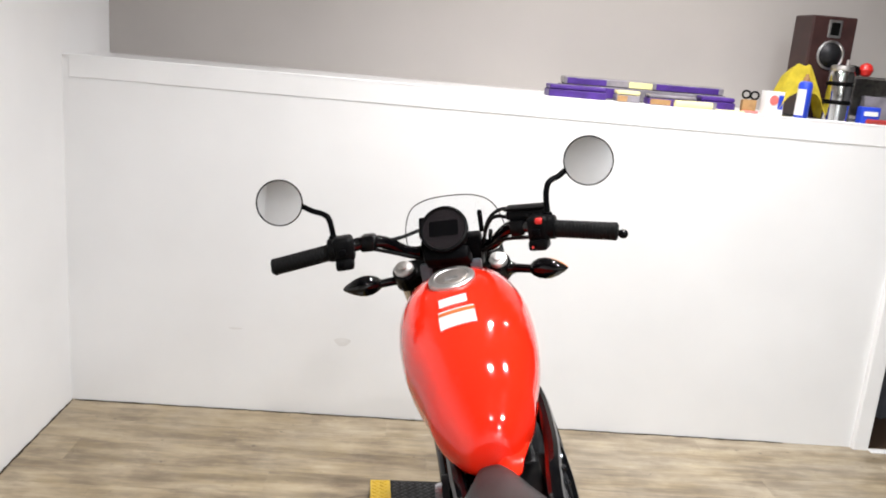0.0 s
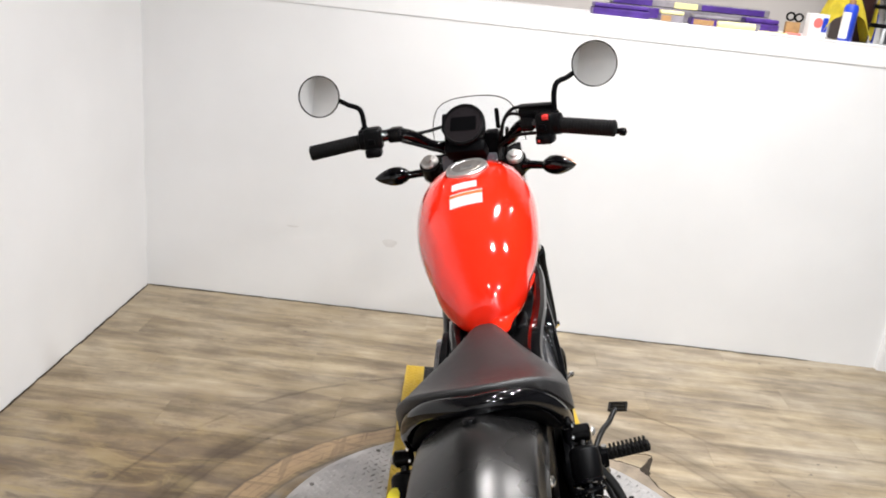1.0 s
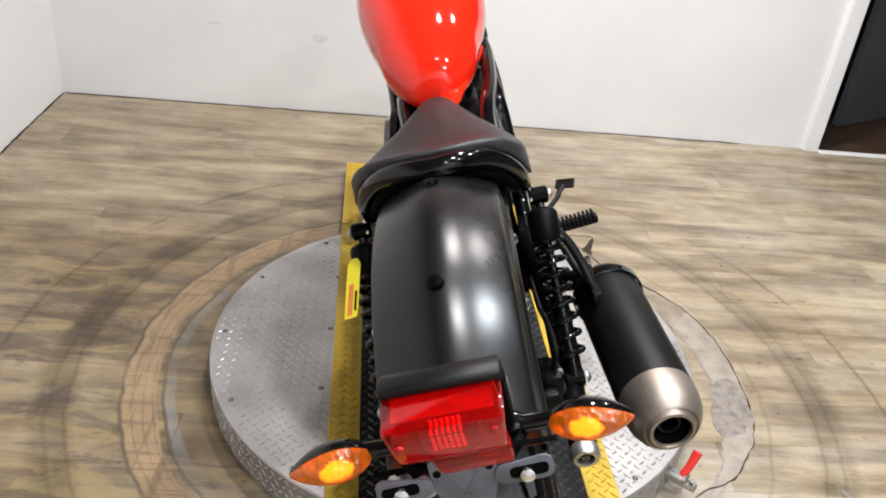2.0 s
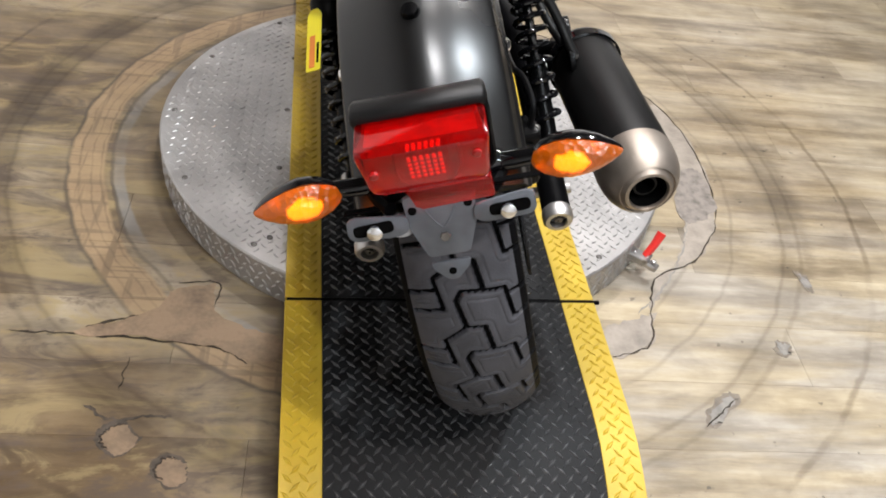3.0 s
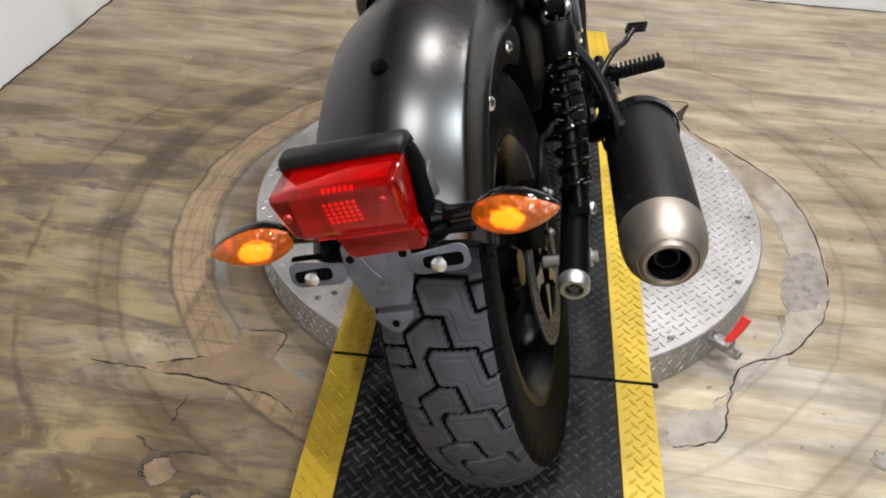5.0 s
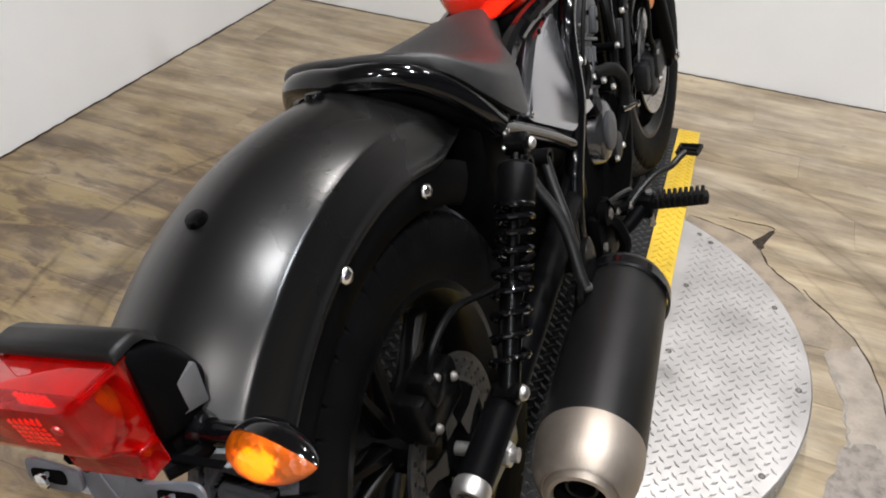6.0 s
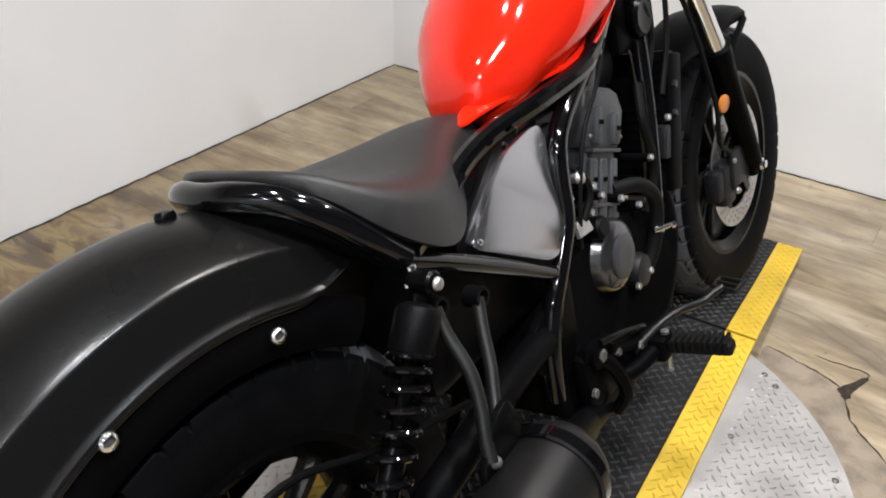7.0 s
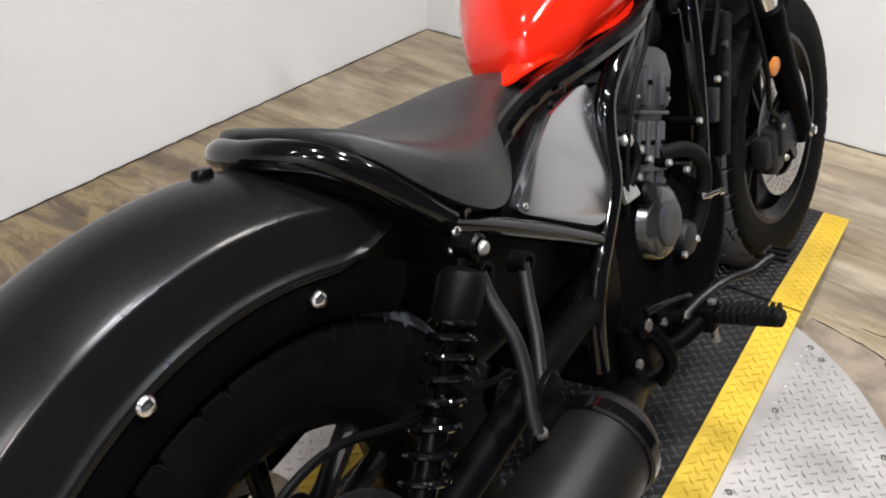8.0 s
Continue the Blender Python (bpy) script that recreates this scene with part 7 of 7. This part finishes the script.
rounded_box(bm, (-0.062, -0.012, -0.03), (-0.048, 0.040, -0.005), 0.005, G, 2)
bpart("instrument_mount", bm, "satin_black", gauge, "", BAR)
bm = bmesh.new()
rounded_box(bm, (-0.060, 1.02, 0.850), (0.060, 1.13, 0.925), 0.02, I4, 2)
bpart("headlamp_bracket", bm, "satin_black", None, "black bracket behind the instrument", BAR)
bm = bmesh.new()
for s, z in ((-1, 0.935), (1, 0.935)):
    rounded_box(bm, (s * 0.055 - 0.012, 0.968, z - 0.02), (s * 0.055 + 0.012, 0.985, z + 0.02), 0.004, I4)
bpart("clamp_cover", bm, "bracket", None, "grey clamp cover", BAR)
# clear fly screen
bm = bmesh.new()
outer = [(-0.118, 0.955), (-0.112, 1.01), (-0.092, 1.055), (-0.055, 1.074), (0.0, 1.078), (0.055, 1.074), (0.092, 1.055), (0.112, 1.01), (0.118, 0.955)]
rings = []
for y0, k in ((0.0, 1.0), (0.003, 1.0)):
    rings.append([Vector((x, 1.125 - 0.35 * (z - 0.955) - 1.6 * x * x + y0, z)) for x, z in outer])
vs = [[bm.verts.new(p) for p in r] for r in rings]
n = len(outer)
for side in vs:
    for i in range(n // 2):
        j = n - 1 - i
        if i + 1 < j - 1:
            bm.faces.new((side[i], side[i + 1], side[j - 1], side[j]))
        else:
            bm.faces.new((side[i], side[i + 1], side[j]))
bridge(bm, vs[0], vs[1])
screen = bpart("fly_screen", bm, "glass", None, "small clear fly screen with a dark rim", BAR)
screen.visible_shadow = False
bm = bmesh.new()
tube(bm, [(x, 1.1265 - 0.35 * (z - 0.955) - 1.6 * x * x, z) for x, z in outer], 0.0013, 6, 4)
bpart("rim", bm, "plastic", screen, "dark rim", BAR)
# cables
bm = bmesh.new()
tube(bm, [(-0.165, 0.93, 1.02), (-0.10, 0.985, 1.018), (-0.05, 1.05, 1.015), (0.0, 1.10, 0.97)], 0.004, 8, 6)
tube(bm, [(-0.150, 0.935, 1.01), (-0.11, 0.972, 0.985), (-0.06, 1.01, 0.955)], 0.004, 8, 6)
tube(bm, [(0.185, 0.91, 1.05), (0.13, 0.965, 1.060), (0.09, 1.0, 1.03), (0.065, 1.05, 0.96)], 0.004, 8, 6)
tube(bm, [(0.17, 0.93, 1.035), (0.115, 0.955, 1.048), (0.085, 0.99, 1.015), (0.06, 1.03, 0.94)], 0.004, 8, 6)
tube(bm, [(0.18, 0.90, 1.01), (0.12, 0.96, 0.995), (0.07, 1.0, 0.965)], 0.004, 8, 6)
bpart("cable", bm, "grip", None, "black control cable", BAR)
bm = bmesh.new()
rounded_box(bm, (0.070, 0.985, 1.010), (0.080, 0.997, 1.058), 0.004, I4)
bpart("cable_guide", bm, "satin_black", None, "black cable guide", BAR)
bm = bmesh.new()
# front turn signals
for s in (-1, 1):
    turn_signal((s * 0.112, 1.075, 0.898), (s * 0.247 - (0.017 if s < 0 else 0), 1.02, 0.902), (0.0, 1.0, 0.05), "amber_dull", BAR, "black front turn signal seen from behind", False)
bm.free()

# ---- things on the ledge ----


def speaker(x, y, turn):
    t = thing("loudspeaker", pose(x, y, ledge_z(x), 0, 0, turn), "dark walnut bookshelf loudspeaker standing on the ledge", "loudspeaker")
    bm = bmesh.new()
    box(bm, (0, 0.066, 0.1875), (0.175, 0.132, 0.375), 0.004)
    part("cabinet", bm, "walnut", t)
    bm = bmesh.new()
    box(bm, (0, -0.0015, 0.1875), (0.167, 0.004, 0.367), 0.001)
    part("baffle", bm, "walnut", t)
    F = axis_frame((0, -0.003, 0.235), (0, -1, 0))
    bm = bmesh.new()
    lathe(bm, [(0.054, 0.0), (0.054, 0.004), (0.049, 0.006), (0.044, 0.002)], F, 36, False)
    part("surround", bm, "bolt", t)
    bm = bmesh.new()
    lathe(bm, [(0.045, 0.003), (0.041, 0.006), (0.03, 0.016), (0.012, 0.022), (0.002, 0.023)], F, 36)
    part("cone", bm, "engine", t, "grey domed woofer")
    bm = bmesh.new()
    box(bm, (0, -0.004, 0.33), (0.052, 0.006, 0.064), 0.002)
    part("tweeter_frame", bm, "bolt", t)
    bm = bmesh.new()
    box(bm, (0, -0.008, 0.33), (0.034, 0.005, 0.046), 0.002)
    part("tweeter", bm, "hole", t)


speaker(2.775, 0.135, 5)


def flat_pack(name, x0, x1, y, h, d, mats, label, tilt=0, inserts=()):
    """A low clear-lidded box with a coloured card inside."""
    t = thing(name, pose(x0, y, ledge_z(x0), 0, 0, tilt), label, "box")
    w = x1 - x0
    bm = bmesh.new()
    box(bm, (w / 2, 0, h * 0.3), (w, d, h * 0.6), 0.003)
    part("tray", bm, mats[0], t)
    bm = bmesh.new()
    box(bm, (w / 2, 0, h * 0.8), (w * 0.97, d * 0.94, h * 0.4 - 0.002), 0.004)
    part("lid", bm, mats[1], t)
    bm = bmesh.new()
    box(bm, (w * 0.25, -d / 2 - 0.0005, h * 0.3), (w * 0.42, 0.002, h * 0.5), 0.0)
    part("card", bm, mats[2], t)
    for a, b, mat in inserts:
        bm = bmesh.new()
        box(bm, ((a + b) / 2, -d * 0.47 - 0.001, h * 0.79), (b - a, 0.003, h * 0.30), 0.001)
        part("insert", bm, mat, t)


flat_pack("plastic_box", 1.725, 1.935, 0.09, 0.044, 0.12, ("purple", "purple", "purple"), "low purple packet lying on the ledge")
flat_pack("plastic_box", 1.79, 2.42, 0.21, 0.074, 0.10, ("clear_plastic", "clear_plastic", "purple"), "long cloudy plastic case with purple and cream inserts", inserts=((0.02, 0.17, "purple"), (0.255, 0.345, "cream"), (0.36, 0.60, "purple")))
flat_pack("plastic_box", 2.10, 2.28, 0.10, 0.040, 0.07, ("purple", "clear_plastic", "brown"), "purple packet with a cloudy lid")
flat_pack("plastic_box", 2.30, 2.43, 0.115, 0.048, 0.07, ("purple", "purple", "clear_plastic"), "dark purple packet on the ledge")
flat_pack("card_box", 1.985, 2.075, 0.115, 0.042, 0.06, ("clear_plastic", "cream", "brown"), "small cream and grey carton")

t = thing("rolled_paper", pose(2.19, 0.04, ledge_z(2.19)), "cream rolled paper lying on the ledge", "paper")
bm = bmesh.new()
lathe(bm, [(0.006, 0), (0.0125, 0.001), (0.0130, 0.14), (0.006, 0.141)], axis_frame((0, 0, 0.0132), (1, 0.03, 0)), 18)
part("roll", bm, "cream", t)
t = thing("wooden_comb", pose(2.345, 0.035, ledge_z(2.345)), "flat pale wooden comb lying on the ledge", "comb")
bm = bmesh.new()
box(bm, (0.05, 0, 0.003), (0.10, 0.03, 0.006), 0.002)
part("back", bm, "cream", t)
t = thing("eraser", pose(2.47, 0.04, ledge_z(2.47)), "small coral-coloured wedge on the ledge", "wedge")
bm = bmesh.new()
rounded_box(bm, (-0.03, -0.012, 0), (0.03, 0.012, 0.011), 0.005, I4, 2)
part("body", bm, "pink", t)


def keyring_pile(x, y):
    t = thing("small_box", pose(x, y, ledge_z(x), 0, 0, -10), "tan card box with dark round parts", "box")
    bm = bmesh.new()
    rounded_box(bm, (-0.025, -0.02, 0), (0.025, 0.02, 0.05), 0.003, I4)
    part("body", bm, "brown", t)
    for dx, dz in ((-0.012, 0.068), (0.018, 0.066)):
        bm = bmesh.new()
        ring_mesh(bm, [(0.017, -0.004), (0.017, 0.004), (0.010, 0.004), (0.010, -0.004)], 24, Matrix.Translation((dx, 0, dz)) @ Matrix.Rotation(radians(80), 4, "Z"))
        part("ring", bm, "plastic", t)


keyring_pile(2.468, 0.055)
t = thing("carton", pose(2.550, 0.045, ledge_z(2.550), 0, 0, 12), "small white carton with red and blue print", "carton")
bm = bmesh.new()
rounded_box(bm, (-0.036, -0.02, 0), (0.036, 0.02, 0.088), 0.002, I4)
part("body", bm, "white_label", t)
bm = bmesh.new()
lathe(bm, [(0.018, 0), (0.018, 0.001)], axis_frame((-0.006, -0.0205, 0.056), (0, -1, 0)), 24)
part("print", bm, "pink", t, "red printed disc")
bm = bmesh.new()
box(bm, (0.022, -0.021, 0.05), (0.02, 0.001, 0.05), 0)
part("print", bm, "blue", t, "blue printed bar")


def cloth(x, y):
    """A crumpled cloth draped over the things on the ledge."""
    t = thing("cleaning_cloth", pose(x, y, ledge_z(x)), "crumpled yellow cleaning cloth heaped on the ledge", "cloth")
    bm = bmesh.new()
    n = 22
    rows = []
    for i in range(n + 1):
        row = []
        for j in range(n + 1):
            u, v = i / n - 0.5, j / n - 0.5
            arch = max(0.0, 1 - (2 * u) ** 4) * 0.185
            z = arch * (1 - 0.5 * (2 * v) ** 2) + 0.018 * noise.noise(Vector((u * 5, v * 5, 1.3))) + 0.004
            row.append(bm.verts.new((u * 0.20 * (1 - 0.25 * arch / 0.185), v * 0.11 + 0.02 * noise.noise(Vector((u * 4, v * 4, 7))), max(0.002, z))))
        rows.append(row)
    for a, b in zip(rows, rows[1:]):
        bridge(bm, a, b, closed=False)
    bmesh.ops.solidify(bm, geom=bm.faces[:], thickness=0.004)
    part("drape", bm, "yellow_cloth", t, "", 80)


cloth(2.655, 0.085)


def spray_can(x, y):
    t = thing("spray_can", pose(x, y, ledge_z(x)), "blue and white aerosol can on the ledge", "can")
    bm = bmesh.new()
    lathe(bm, [(0.023, 0), (0.025, 0.003), (0.025, 0.120), (0.021, 0.130), (0.012, 0.134)], I4, 28)
    body = part("body", bm, "blue", t)
    bm = bmesh.new()
    rings = []
    for z in (0.012, 0.105):
        rings.append([Vector((r * math.cos(a), r * math.sin(a), z)) for r, a in [(0.0253, radians(170 + k * 9)) for k in range(11)] + [(0.0245, radians(260 - k * 9)) for k in range(11)]])
    loft(bm, rings)
    part("print", bm, "white_label", t, "pale grey printed panel")
    bm = bmesh.new()
    lathe(bm, [(0.011, 0.134), (0.011, 0.146), (0.006, 0.148), (0.006, 0.158), (0.003, 0.159)], I4, 18)
    part("nozzle", bm, "brown", t, "copper-coloured nozzle")


spray_can(2.655, 0.024)


def steel_flask(x, y):
    t = thing("flask", pose(x, y, ledge_z(x)), "steel travel flask with dark bands on the ledge", "flask")
    bm = bmesh.new()
    lathe(bm, [(0.042, 0), (0.045, 0.004), (0.046, 0.172), (0.040, 0.182)], I4, 32)
    part("body", bm, "chrome", t)
    for z in (0.062, 0.128):
        bm = bmesh.new()
        lathe(bm, [(0.0462, z), (0.0475, z + 0.002), (0.0475, z + 0.013), (0.0462, z + 0.015)], I4, 32, False)
        part("band", bm, "plastic", t)
    bm = bmesh.new()
    lathe(bm, [(0.041, 0.182), (0.042, 0.186), (0.040, 0.198), (0.03, 0.202)], I4, 32)
    rod(bm, (0.016, 0, 0.2), (0.016, 0, 0.222), 0.006)
    part("lid", bm, "steel", t)


steel_flask(2.792, 0.050)


def tool_tray(x, y):
    t = thing("storage_rack", pose(x, y, ledge_z(x)), "dark wire rack with small boxed parts", "rack")
    bm = bmesh.new()
    for dx in (0.0, 0.26):
        for dz in (0.01, 0.165):
            rod(bm, (dx, 0, dz), (dx, 0.14, dz), 0.004, 8)
        rod(bm, (dx, 0, 0), (dx, 0, 0.17), 0.004, 8)
        rod(bm, (dx, 0.14, 0), (dx, 0.14, 0.17), 0.004, 8)
    for dz in (0.01, 0.165):
        rod(bm, (0, 0, dz), (0.26, 0, dz), 0.004, 8)
    box(bm, (0.13, 0.07, 0.165), (0.26, 0.14, 0.004), 0)
    box(bm, (0.13, 0.13, 0.09), (0.24, 0.01, 0.14), 0)
    part("frame", bm, "dark_bolt", t)
    t2 = thing("parts_box", pose(x + 0.055, y - 0.035, ledge_z(x + 0.055)), "small blue box with white lettering bars", "box")
    bm = bmesh.new()
    rounded_box(bm, (-0.035, -0.02, 0), (0.035, 0.02, 0.062), 0.003, I4)
    part("body", bm, "blue", t2)
    bm = bmesh.new()
    box(bm, (0.0, -0.0212, 0.038), (0.052, 0.001, 0.016), 0)
    part("print", bm, "white_label", t2, "white printed bar")
    t3 = thing("parts_box", pose(x + 0.11, y + 0.03, ledge_z(x + 0.11)), "grey carton in the wire rack", "box")
    bm = bmesh.new()
    rounded_box(bm, (-0.05, -0.02, 0), (0.05, 0.02, 0.10), 0.003, I4)
    part("body", bm, "clear_plastic", t3)
    t4 = thing("red_ball", pose(x + 0.06, y + 0.05, ledge_z(x + 0.06) + 0.167), "red knob resting on the rack", "ball")
    bm = bmesh.new()
    lathe(bm, [(0.008, 0), (0.020, 0.008), (0.026, 0.026), (0.020, 0.044), (0.006, 0.052)], I4, 20)
    part("body", bm, "red_plastic", t4)
    t5 = thing("black_cap", pose(x + 0.01, y + 0.05, ledge_z(x + 0.01) + 0.167), "black cap resting on the rack", "cap")
    bm = bmesh.new()
    lathe(bm, [(0.026, 0), (0.028, 0.02), (0.02, 0.036), (0.005, 0.040)], I4, 20)
    part("body", bm, "plastic", t5)
    t6 = thing("red_cloth", pose(x + 0.09, y - 0.05, ledge_z(x + 0.09)), "flat folded dark red cloth on the ledge", "cloth")
    bm = bmesh.new()
    rounded_box(bm, (-0.05, -0.015, 0), (0.06, 0.015, 0.02), 0.008, I4, 2)
    part("fold", bm, "dark_red", t6)


tool_tray(2.855, 0.07)

# ---- planks of the floor, last ----
PLANK_L, PLANK_W = 1.22, 0.152


def plank_mesh(ln, wd):
    bm = bmesh.new()
    g = 0.0001
    lo = [(g, g, -0.006), (ln - g, g, -0.006), (ln - g, wd - g, -0.006), (g, wd - g, -0.006)]
    e = 0.0003
    mid = [(x, y, -0.0008) for x, y, z in lo]
    hi = [(g + e, g + e, 0), (ln - g - e, g + e, 0), (ln - g - e, wd - g - e, 0), (g + e, wd - g - e, 0)]
    loft(bm, [lo, mid, hi])
    me = bpy.data.meshes.new("plank")
    bm.to_mesh(me)
    bm.free()
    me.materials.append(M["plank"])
    return me


PLANKS = {}
rows = int(-ROOM_Y / PLANK_W) + 1
for j in range(rows):
    y = -(j + 1) * PLANK_W
    off = (j * 0.437) % 1.0 * PLANK_L
    x = -off
    while x < ROOM_X:
        x0, x1 = max(0.0, x), min(ROOM_X, x + PLANK_L)
        if x1 - x0 > 0.02:
            key = round(x1 - x0, 3)
            if key not in PLANKS:
                PLANKS[key] = plank_mesh(key, PLANK_W)
            ob = new("plank", PLANKS[key])
            ob.location = (x0, y, 0)
            ob.parent = floor
        x += PLANK_L
